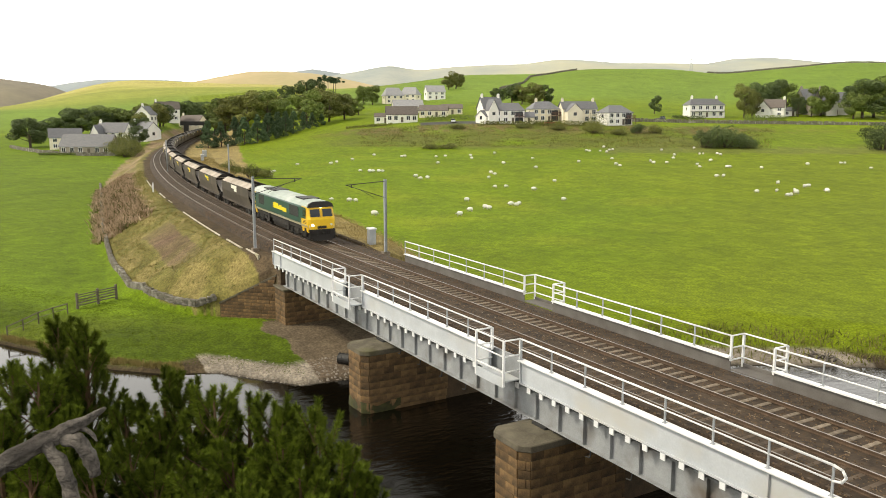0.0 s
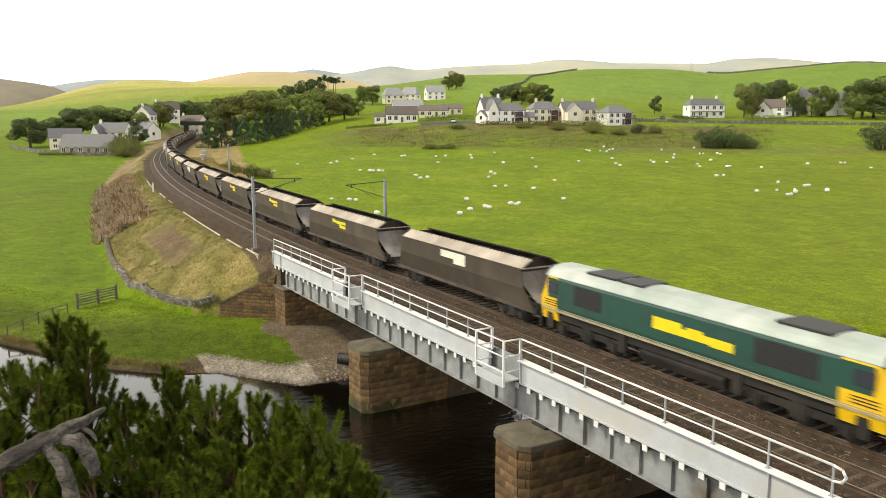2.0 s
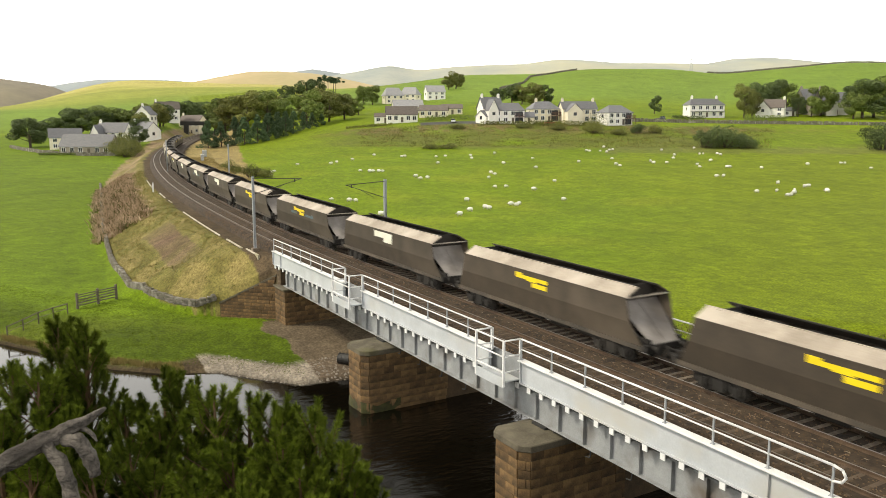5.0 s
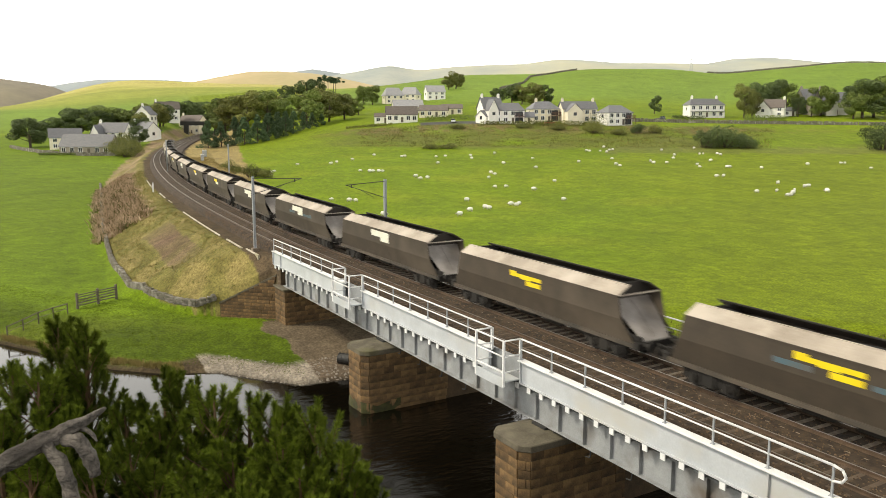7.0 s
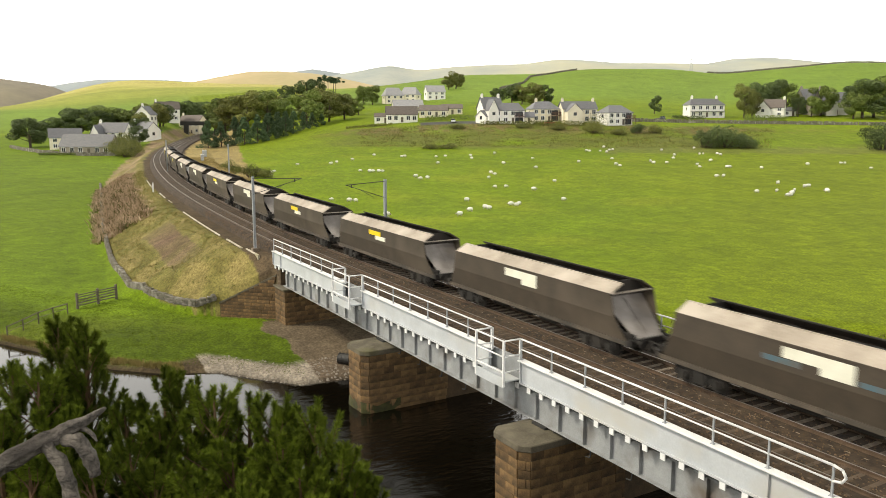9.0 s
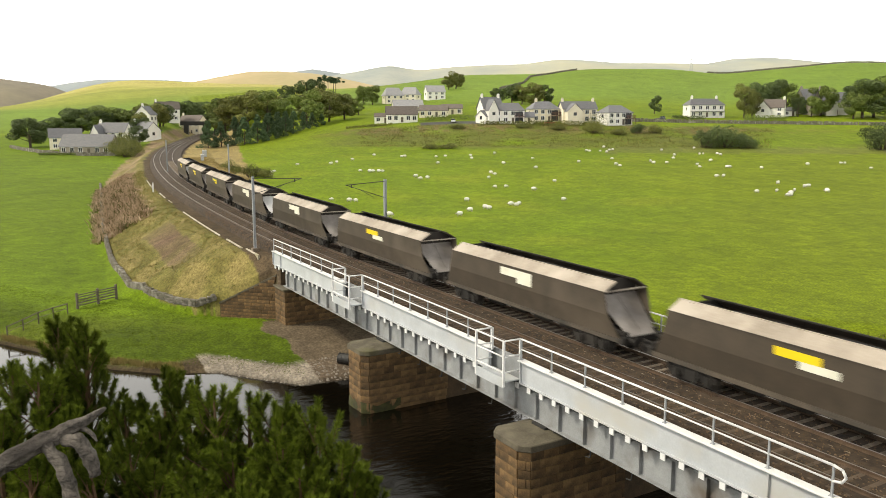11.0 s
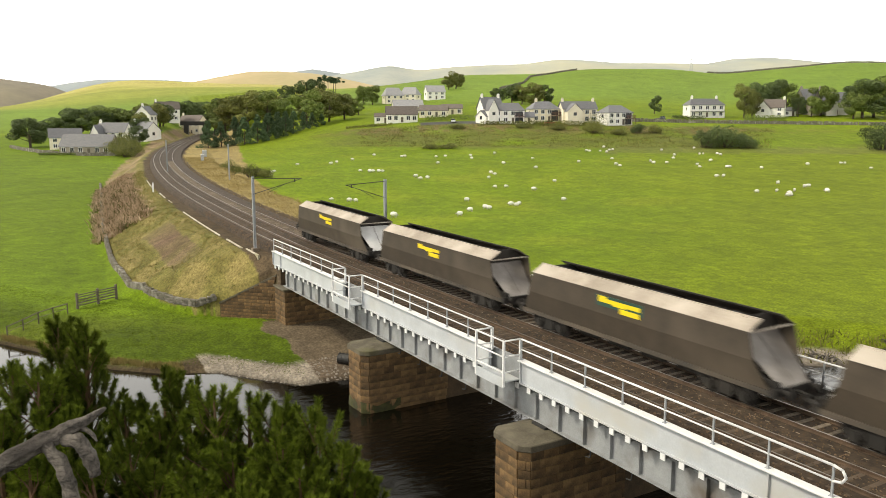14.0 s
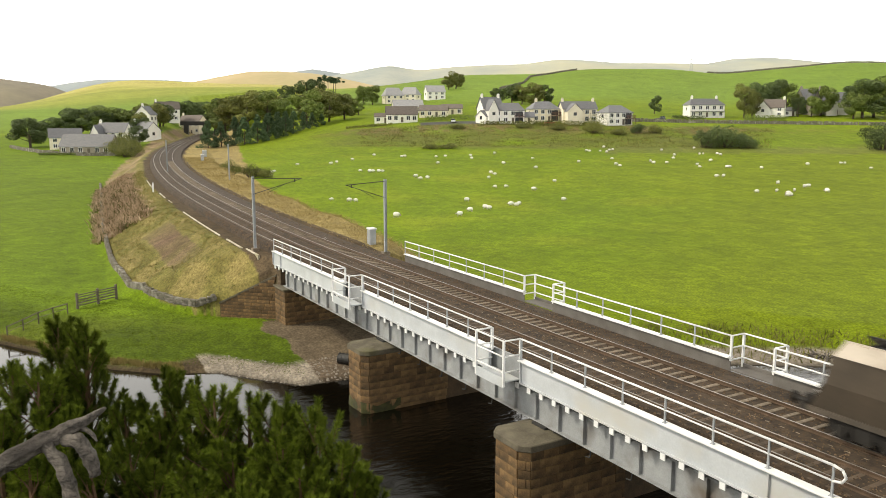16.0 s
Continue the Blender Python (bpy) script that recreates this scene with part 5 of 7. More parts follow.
row(DARKS + OAKS, ((384, 147, 15, 1.1), (388, 154, 16, 1.1), (386, 160, 14, 1.1), (372, 166, 9, 1.2), (376, 172, 14, 1.1), (372, 160, 9, 1.0), (366, 186, 17, 1.3), (370, 193, 18, 1.3), (362, 198, 16, 1.3), (362, 180, 12, 1.2), (360, 206, 16, 1.3)))
row(SHRUBS[:1], ((264, 90, 8.0, 1.0), (263, 84, 6.5, 0.9), (262, 96, 5.0, 1.0), (257, 138, 9.5, 1.0), (255, 145, 9, 1.0), (294, 70, 4.0, 0.8)))
row(SHRUBS[1:], ((294, 54, 5.5, 0.8), (296, 76, 3.5, 1.0), (290, 62, 3, 1.2), (282, -108, 5.5, 1.1), (288, -113, 6, 1.1), (300, -119, 6, 1.0), (318, -123, 7, 0.9), (257, -4, 2.0, 1.6), (258, 2, 2.2, 1.6), (196, -46, 3.6, 0.9), (192, -50, 3.8, 0.8), (194, -42, 2.6, 0.9), (305, 30, 2.5, 1.6), (300, 42, 2.5, 1.6), (303, 5, 2.5, 1.6)))


# ---- foreground pines and dead branch ----
def needle_shoots(rng, base, axis, length, count):
    """Bottle-brush shoots: needles set all round short stems."""
    n = len(base)
    k = np.repeat(np.arange(n), count)
    m = n * count
    ax = axis[k]
    side = np.cross(ax, rng.normal(size=(m, 3)))
    side /= np.linalg.norm(side, axis=1)[:, None]
    f = rng.random((m, 1)) ** 0.65
    lean = 0.35 + 0.95 * f ** 3
    d = ax * lean + side
    d /= np.linalg.norm(d, axis=1)[:, None]
    L = (0.055 + 0.045 * rng.random((m, 1)))
    p = base[k] + ax * f * length[k][:, None]
    w = np.cross(d, rng.normal(size=(m, 3)))
    w = w / np.linalg.norm(w, axis=1)[:, None] * 0.0042
    return np.stack((p - w, p + w, p + d * L), 1).reshape(-1, 3)


def shrub_pine(leaders, seed, label, slim=1.0):
    """A low pine of several leaders given as (u, v, top height, depth of crown)."""
    rng = np.random.default_rng(seed)
    u0, v0 = np.mean([l[0] for l in leaders]) , np.mean([l[1] for l in leaders])
    gx, gy = valley(u0, v0)
    gz = ground_z(gx, gy)
    t = thing("pine_tree", label, "pine tree", "pines below the viewpoint", (gx, gy, gz))
    wood = bmesh.new()
    rod(wood, (0, 0, -0.4), (0, 0, 1.2), 0.13, 8, 0.1)
    bases, axes, lens = [], [], []
    for u, v, top, deep in leaders:
        x, y = valley(u, v)
        x, y, top = x - gx, y - gy, top - gz
        rod(wood, (0, 0, 0.8), (x * 0.8, y * 0.8, top - deep), 0.08, 7, 0.05)
        rod(wood, (x * 0.8, y * 0.8, top - deep), (x, y, top - 0.15), 0.05, 6, 0.012)
        bases.append((x, y, top - 0.3)), axes.append((0, 0, 1)), lens.append(0.3)
        count = int(44 * deep)
        for k in range(count):
            f = (k + rng.random()) / count
            h = deep * f
            r = slim * (0.08 + 0.46 * h ** 0.8) * (0.55 + 0.55 * rng.random())
            a = rng.random() * 6.283
            out = np.array((math.cos(a), math.sin(a), 0.0))
            p = np.array((x, y, top - 0.25 - h)) + out * r
            ax = out * (0.25 + 0.4 * rng.random()) + np.array((0, 0, 1.0)) + rng.normal(size=3) * 0.12
            ax /= np.linalg.norm(ax)
            bases.append(tuple(p)), axes.append(tuple(ax)), lens.append(0.18 + 0.2 * rng.random())
            if k % 2 == 0:
                rod(wood, (x, y, top - 0.4 - h * 1.12), tuple(p), 0.014, 4, 0.006, caps=False)
            rod(wood, tuple(p), tuple(p + ax * lens[-1]), 0.008, 4, 0.004, caps=False)
    part("branch", wood, M_TWIG, t, "brown twiggy branches")
    q = needle_shoots(rng, np.array(bases), np.array(axes), np.array(lens), 430)
    from_arrays("needles", q.tolist(), np.arange(len(q)).reshape(-1, 3).tolist(), M_NEEDLE, t)
    return t


shrub_pine(((10.5, -5.12, 9.05, 1.3), (10.2, -4.62, 9.0, 1.4), (10.0, -4.85, 8.3, 1.2)), 71, "dark green shrubby pine with upright shoots", 0.45)
shrub_pine(((9.5, -5.23, 8.72, 1.8), (9.3, -4.82, 8.70, 1.7), (9.0, -4.4, 8.3, 1.6), (8.8, -5.1, 8.3, 1.5), (9.0, -5.6, 8.5, 1.6), (7.6, -4.1, 8.4, 1.4), (6.2, -3.2, 8.3, 1.2), (6.0, -2.75, 8.2, 1.1), (6.4, -3.7, 8.4, 1.2)), 72, "dark green shrubby pine with upright shoots")
shrub_pine(((10.0, -3.56, 8.50, 1.6), (9.6, -3.12, 8.40, 1.6), (9.5, -3.9, 8.2, 1.5), (8.6, -3.5, 8.1, 1.5), (8.0, -3.0, 8.1, 1.5), (9.0, -3.3, 8.2, 1.5), (7.6, -3.5, 8.35, 1.5)), 73, "fresh green shrubby pine with upright shoots")
shrub_pine(((9.0, -2.65, 8.58, 1.6), (9.3, -2.32, 8.40, 1.6), (9.0, -1.95, 8.40, 1.7), (8.4, -2.3, 8.1, 1.5), (7.8, -2.5, 8.1, 1.5), (7.4, -1.95, 8.15, 1.4)), 74, "fresh green shrubby pine with upright shoots")
shrub_pine(((8.6, -1.42, 8.44, 1.8), (8.3, -1.12, 8.17, 1.6), (8.2, -0.95, 7.85, 1.3), (8.0, -1.5, 8.1, 1.6), (7.5, -1.3, 7.95, 1.3), (8.4, -1.75, 8.25, 1.6)), 75, "fresh green shrubby pine with upright shoots")


def gnarl(bm, pts, radii, seg=14, steps=14):
    """A twisted limb through the points, with ridged bark-bare wood."""
    P = [Vector(p) for p in pts]
    rings = []
    for i in range(len(P) - 1):
        p0, p1, p2, p3 = P[max(i - 1, 0)], P[i], P[i + 1], P[min(i + 2, len(P) - 1)]
        for k in range(steps):
            f = k / steps
            c = 0.5 * ((2 * p1) + (p2 - p0) * f + (2 * p0 - 5 * p1 + 4 * p2 - p3) * f * f + (3 * p1 - p0 - 3 * p2 + p3) * f ** 3)
            rings.append((c, radii[i] * (1 - f) + radii[i + 1] * f))
    rings.append((P[-1], radii[-1]))
    vs = []
    for j, (c, r) in enumerate(rings):
        d = (rings[min(j + 1, len(rings) - 1)][0] - rings[max(j - 1, 0)][0]).normalized()
        a = d.cross(Vector((0.3, 0.2, 1))).normalized()
        b = d.cross(a)
        ring = []
        for k in range(seg):
            w = 2 * math.pi * k / seg
            g = 1 + 0.16 * math.sin(5 * w + j * 0.12) + 0.1 * math.sin(9 * w - j * 0.2) + 0.28 * noise.noise(Vector((math.cos(w) * 1.5, math.sin(w) * 1.5, j * 0.22)))
            ring.append(bm.verts.new(c + (a * math.cos(w) + b * math.sin(w)) * r * g))
        vs.append(ring)
    for p, q in zip(vs, vs[1:]):
        for k in range(seg):
            bm.faces.new((p[k], p[(k + 1) % seg], q[(k + 1) % seg], q[k]))
    bm.faces.new(vs[0][::-1])
    bm.faces.new(vs[-1])


def spot(u, v, z):
    x, y = valley(u, v)
    return (x, y, z)


def dead_branch():
    gx, gy = valley(3.3, -1.7)
    gz = ground_z(gx, gy)
    t = thing("dead_branch", "weathered grey dead pine branch with a broken fork", "dead branch", "", (gx, gy, gz))

    def rel(u, v, z):
        x, y, zz = spot(u, v, z)
        return (x - gx, y - gy, zz - gz)
    bm = bmesh.new()
    gnarl(bm, [rel(3.3, -2.6, 9.9), rel(3.35, -2.12, 10.08), rel(3.4, -1.91, 10.2), rel(3.5, -1.75, 10.27), rel(3.56, -1.65, 10.31), rel(3.62, -1.57, 10.355)], [0.042, 0.040, 0.038, 0.034, 0.024, 0.006])
    part("limb", bm, M_DEAD, t, smooth=True)
    bm = bmesh.new()
    gnarl(bm, [rel(3.45, -1.78, 10.24), rel(3.42, -1.70, 10.16), rel(3.38, -1.65, 10.05), rel(3.36, -1.63, 9.9), rel(3.34, -1.66, 9.4), rel(3.3, -1.7, gz - 0.2)], [0.024, 0.030, 0.030, 0.032, 0.045, 0.07])
    part("stem", bm, M_DEAD, t, smooth=True)
    bm = bmesh.new()
    gnarl(bm, [rel(3.5, -1.72, 10.25), rel(3.48, -1.64, 10.24), rel(3.45, -1.58, 10.17), rel(3.44, -1.56, 10.1)], [0.03, 0.032, 0.03, 0.02])
    part("fork", bm, M_DEAD, t, smooth=True)
    bm = bmesh.new()
    gnarl(bm, [rel(3.55, -1.67, 10.29), rel(3.52, -1.61, 10.275), rel(3.5, -1.57, 10.24)], [0.014, 0.011, 0.004], 8, 8)
    part("snag", bm, M_DEAD, t, smooth=True)


dead_branch()


# ---- grass, scrub and stones by area ----
def blades(name, material, xy, lo, hi, per, spread, seed, label, category, lean=0.35):
    rng = np.random.default_rng(seed)
    xy = np.asarray(xy)
    z = relief(xy[:, 0], xy[:, 1])
    k = np.repeat(np.arange(len(xy)), per)
    m = len(k)
    p = np.stack((xy[k, 0] + rng.normal(size=m) * spread, xy[k, 1] + rng.normal(size=m) * spread, z[k] - 0.05), 1)
    h = (lo + (hi - lo) * rng.random(m))[:, None]
    a = rng.random(m) * 6.283
    w = np.stack((np.cos(a), np.sin(a), np.zeros(m)), 1) * h * 0.12
    tip = p + np.stack((rng.normal(size=m) * lean, rng.normal(size=m) * lean, np.ones(m)), 1) * h
    q = np.stack((p - w, p + w, tip), 1).reshape(-1, 3)
    ob = from_arrays(name, q.tolist(), np.arange(m * 3).reshape(-1, 3).tolist(), material)
    return tagged(ob, label, category, kind="stuff")


rng = np.random.default_rng(9)


# foot of the bank on the meadow side
TOE = ((-140, -0.5), (-111, -4.1), (-70.5, -9.6), (-44.9, -12.6), (-28.8, -14.0), (-19.1, -14.2), (-14.2, -13.4), (-11.4, -12.7), (-8.7, -11.9), (-5.9, -10.7), (-4.5, -9.3))


def bank_points(n, x0, x1, o0, o1, side):
    x = rng.uniform(x0, x1, n)
    o = rng.uniform(o0, o1, n)
    return np.stack((x, line_y(x) - 1.6 + side * o), 1)


left_bank = bank_points(6000, -120, -0.6, 5.0, 14.8, -1)
_foot = np.interp(left_bank[:, 0], [p[0] for p in TOE], [p[1] for p in TOE])
left_bank = left_bank[(left_bank[:, 1] > _foot + 0.3) & ((left_bank[:, 0] + 0.2) * -0.724 + (left_bank[:, 1] + 5.45) * 0.69 > 0.2) & ~((left_bank[:, 0] > -38) & (left_bank[:, 0] < -16) & (np.abs(left_bank[:, 1] - line_y(left_bank[:, 0]) + 1.6 + 8.4) < 1.8))]
blades("dry_grass", M_DRY, left_bank[: len(left_bank) // 2], 0.10, 0.28, 8, 0.3, 81, "dry straw-coloured grass on the railway bank", "grass", 0.8)
blades("rough_grass", M_RANK, left_bank[len(left_bank) // 2:], 0.10, 0.25, 8, 0.3, 82, "coarse green grass on the railway bank", "grass", 0.8)
heath = bank_points(1500, -125, -48, 7.5, 14.5, -1)
blades("willowherb", M_HEATH, heath[:1000], 0.35, 0.95, 14, 0.4, 83, "brown seeding willowherb on the railway bank", "weeds", 0.6)
blades("bank_weeds", M_RANK, heath[1000:], 0.3, 0.8, 12, 0.45, 90, "olive weeds among willowherb on the railway bank", "weeds", 0.6)
right_bank = bank_points(5200, -170, 0.0, 6.0, 13.0, 1)
blades("dry_verge_grass", M_STRAW, right_bank, 0.12, 0.34, 8, 0.5, 84, "tall dry grass beside the track", "grass", 0.8)
gx = rng.uniform(-30, 14, 9000)
gy = rng.uniform(-27, -5, 9000)
near_bank = np.stack((gx, gy), 1)
dist = river_side(gx, gy)
near_bank = near_bank[(dist > 0.4) & (dist < 22) & (relief(gx, gy) < -5.7) & ~((gx > 1) & (gy > -7.5))]
blades("meadow_grass", M_ROUGH, near_bank, 0.06, 0.2, 6, 0.2, 85, "uneven green grass on the river bank", "grass", 0.6)
edge = rng.uniform(-26, -15, 700)
ex = np.interp(edge, (-26, -22.6, -20, -16, -15), (-8.6, -2.9, 2.3, 6.4, 6.9)) - rng.uniform(0.0, 1.0, 700)
blades("bank_edge_grass", M_DRY, np.stack((ex, edge), 1), 0.15, 0.4, 6, 0.15, 86, "brown grass along the cut river edge", "grass")
fx, fy = rng.uniform(14, 60, 2600), rng.uniform(20, 46, 2600)
fd = river_side(fx, fy)
blades("far_bank_weeds", M_RANK, np.stack((fx, fy), 1)[(fd > -0.5) & (fd < 9)], 0.15, 0.55, 9, 0.5, 87, "rank green weeds on the far river bank", "weeds")
bx = rng.uniform(262, 318, 2200)
bv = rng.uniform(-0.1, 0.4, 2200) * bx
bxy = np.stack(valley(bx, bv), 1)
blades("rough_slope_grass", M_DRY, bxy[:500], 0.2, 0.7, 9, 1.2, 88, "brown rough grass on the slope below the houses", "grass")
blades("slope_scrub", M_RANK, bxy[500:], 0.2, 0.7, 9, 1.2, 89, "green scrub on the slope below the houses", "scrub")

# gravel shore
M_PEBBLE = mat("river_pebble", (0.30, 0.265, 0.22), (0.15, 0.13, 0.105), 2.0, 0.85, 0.2)
n = 2600
px, py = rng.uniform(6, 18.5, n), rng.uniform(-13.5, 3, n)
pd = river_side(px, py)
keep = (pd < 3.2) & (pd > -1.6) & (py < 2)
px, py = px[keep], py[keep]
pz = relief(px, py)
verts, faces = [], []
for x, y, z in zip(px, py, pz):
    r = 0.05 + 0.12 * rng.random() ** 2
    a = rng.random() * 6.28
    i = len(verts)
    for w in range(5):
        verts.append((x + math.cos(a + w * 1.257) * r * (0.8 + 0.4 * rng.random()), y + math.sin(a + w * 1.257) * r * (0.8 + 0.4 * rng.random()), z - 0.03))
    verts.append((x, y, z + r * 0.6))
    faces += [(i + w, i + (w + 1) % 5, i + 5) for w in range(5)]
tagged(from_arrays("pebbles", verts, faces, M_PEBBLE), "pale river pebbles on the gravel shore", "pebbles", kind="stuff")


# ---- dry-stone walls, gate, fence ----
M_DRYSTONE = mat("lichened_drystone", (0.25, 0.23, 0.19), (0.11, 0.10, 0.08), 2.5, 0.95, 0.5, c3=(0.36, 0.34, 0.30))
M_OLDWOOD = mat("grey_fence_wood", (0.17, 0.145, 0.115), (0.09, 0.075, 0.06), 3.0, 0.9, 0.3)


def stone_wall(name, pts, height, seed, label, size=0.3):
    """Rough stones heaped along a line, joined into one wall."""
    r = random.Random(seed)
    verts, faces = [], []
    for (xa, ya), (xb, yb) in zip(pts, pts[1:]):
        L = math.hypot(xb - xa, yb - ya)
        cnt = max(2, int(L / size))
        for k in range(cnt):
            f = (k + r.random() * 0.6) / cnt
            x, y = xa + (xb - xa) * f, ya + (yb - ya) * f
            g = ground_z(x, y)
            z = -0.1
            while z < height * r.uniform(0.8, 1.05):
                s = size * r.uniform(0.7, 1.2)
                i = len(verts)
                ca, sa = math.cos(r.random() * 0.8 + math.atan2(yb - ya, xb - xa)), math.sin(r.random() * 0.8 + math.atan2(yb - ya, xb - xa))
                for dz in (0, s * 0.55):
                    for dx, dy in ((-1, -1), (1, -1), (1, 1), (-1, 1)):
                        px, py = dx * s * 0.55 * r.uniform(0.8, 1.1), dy * 0.22 * r.uniform(0.8, 1.1)
                        verts.append((x + px * ca - py * sa, y + px * sa + py * ca, g + z + dz + r.uniform(-0.03, 0.03)))
                faces += [(i, i + 3, i + 2, i + 1), (i + 4, i + 5, i + 6, i + 7)] + [(i + q, i + (q + 1) % 4, i + 4 + (q + 1) % 4, i + 4 + q) for q in range(4)]
                z += s * 0.5
    return tagged(from_arrays(name, verts, faces, M_DRYSTONE), label, "stone wall")


stone_wall("drystone_wall", TOE, 0.45, 3, "low lichened drystone wall at the foot of the bank", 0.24)
stone_wall("field_wall", [valley(334, v) for v in (72, 100, 130, 160, 190, 215)], 1.2, 4, "grey drystone wall along the lane below the houses", 0.7)
stone_wall("farm_wall", [valley(u, v) for u, v in ((345, -182), (330, -170), (308, -150), (292, -128), (288, -114))], 1.1, 5, "grey drystone wall in front of the farm", 0.6)
stone_wall("hill_wall", [valley(u, v) for u, v in ((560, 38), (620, 60), (690, 72), (745, 120))], 1.3, 6, "dark drystone wall up the hillside", 0.7)
stone_wall("ridge_wall", [valley(u, v) for u, v in ((740, 235), (744, 280), (746, 330), (745, 390), (742, 420))], 1.3, 7, "dark drystone wall along the hill crest", 0.7)


def wooden_gate(p0, p1):
    (xa, ya), (xb, yb) = p0, p1
    L = math.hypot(xb - xa, yb - ya)
    t = thing("field_gate", "weathered grey wooden field gate", "gate", "", (xa, ya, ground_z(xa, ya)), math.degrees(math.atan2(yb - ya, xb - xa)))
    for k, x in enumerate((0, L * 0.52, L)):
        bm = bmesh.new()
        box(bm, x - 0.1, x + 0.1, -0.1, 0.1, -0.3, 1.5)
        part("gate_post", bevelled(bm, 0.02), M_OLDWOOD, t)
    for z in (0.25, 0.5, 0.75, 1.0, 1.22):
        bm = bmesh.new()
        box(bm, 0.1, L - 0.1, -0.025, 0.025, z, z + 0.09)
        part("bar", bm, M_OLDWOOD, t)
    bm = bmesh.new()
    rod(bm, (0.15, 0.04, 0.3), (L * 0.5, 0.04, 1.2), 0.035, 5)
    rod(bm, (L * 0.55, 0.04, 0.3), (L - 0.15, 0.04, 1.2), 0.035, 5)
    part("brace", bm, M_OLDWOOD, t)


wooden_gate((-14.2, -19.6), (-16.4, -15.9))


def post_fence(p0, p1, n, label, h=1.0):
    (xa, ya), (xb, yb) = p0, p1
    t = thing("fence", label, "fence", "field fences", (xa, ya, 0))
    tops = []
    for k in range(n):
        x, y = xa + (xb - xa) * k / (n - 1), ya + (yb - ya) * k / (n - 1)
        g = ground_z(x, y)
        tops.append((x - xa, y - ya, g + h))
        bm = bmesh.new()
        box(bm, x - xa - 0.05, x - xa + 0.05, y - ya - 0.05, y - ya + 0.05, g - 0.3, g + h)
        part("post", bm, M_OLDWOOD, t)
    for drop in (0.06, 0.5):
        bm = bmesh.new()
        for a, b in zip(tops, tops[1:]):
            rod(bm, (a[0], a[1], a[2] - drop), (b[0], b[1], b[2] - drop), 0.05 if drop < 0.1 else 0.03, 5)
        part("rail", bm, M_OLDWOOD, t)


post_fence((-8.6, -25.6), (-12.6, -20.6), 5, "grey post and rail fence by the river bank")
post_fence(valley(330, -128), valley(296, -110), 12, "wire fence posts beside the farm", 1.1)


def oil_drum(x, y):
    t = thing("drum", "dark rusty drum lying on the river shore", "drum", "", (x, y, ground_z(x, y)), 40)
    bm = bmesh.new()
    rod(bm, (-0.45, 0, 0.38), (0.45, 0, 0.38), 0.4, 16)
    part("barrel", bm, M_DARKSTEEL, t)
    for xx in (-0.45, -0.15, 0.15, 0.42):
        bm = bmesh.new()
        rod(bm, (xx, 0, 0.38), (xx + 0.04, 0, 0.38), 0.425, 16)
        part("hoop", bm, M_DARKSTEEL, t)


oil_drum(12.1, -4.4)
_w = random.Random(4)
heap = thing("driftwood", "grey driftwood branches stranded on the far bank", "driftwood", "", (29.2, 27.4, ground_z(29.2, 27.4)))
for k in range(14):
    bm = bmesh.new()
    a = _w.uniform(0, 6.28)
    p = Vector((_w.uniform(-1.3, 0.9), _w.uniform(-0.5, 0.5), 0.05))
    gnarl(bm, [p, p + Vector((math.cos(a) * 0.5, math.sin(a) * 0.35, _w.uniform(0.1, 0.3))), p + Vector((math.cos(a) * 1.0, math.sin(a) * 0.6, _w.uniform(0.05, 0.4)))], [0.07, 0.05, 0.015], 6, 5)
    part("branch", bm, M_DEAD, heap)


# ---- houses ----
M_RENDER = mat("white_render", (0.86, 0.85, 0.81), (0.76, 0.74, 0.69), 0.8, 0.9, 0.2)
M_CREAMWALL = mat("cream_render", (0.82, 0.76, 0.62), (0.70, 0.64, 0.51), 0.8, 0.9, 0.2)
M_STONEWALL = mat("grey_stone_wall", (0.40, 0.36, 0.30), (0.24, 0.21, 0.18), 1.2, 0.9, 0.4)
M_SLATE = mat("slate_roof", (0.18, 0.182, 0.195), (0.115, 0.118, 0.13), 1.2, 0.6, 0.3, stretch=(1, 1, 3), random_tint=0.2)
M_TILE = mat("grey_brown_tiles", (0.16, 0.135, 0.12), (0.10, 0.085, 0.075), 1.2, 0.8, 0.3, stretch=(1, 1, 3), random_tint=0.2)
M_PALEROOF = mat("pale_grey_roof", (0.34, 0.34, 0.35), (0.26, 0.26, 0.27), 1.0, 0.7, 0.2)
M_DECKING = mat("red_brown_timber", (0.13, 0.06, 0.04), (0.07, 0.035, 0.025), 2.0, 0.8, 0.2)
M_PANE = mat("window_glass", (0.035, 0.04, 0.045), (0.02, 0.022, 0.025), 1.0, 0.08, 0.0)


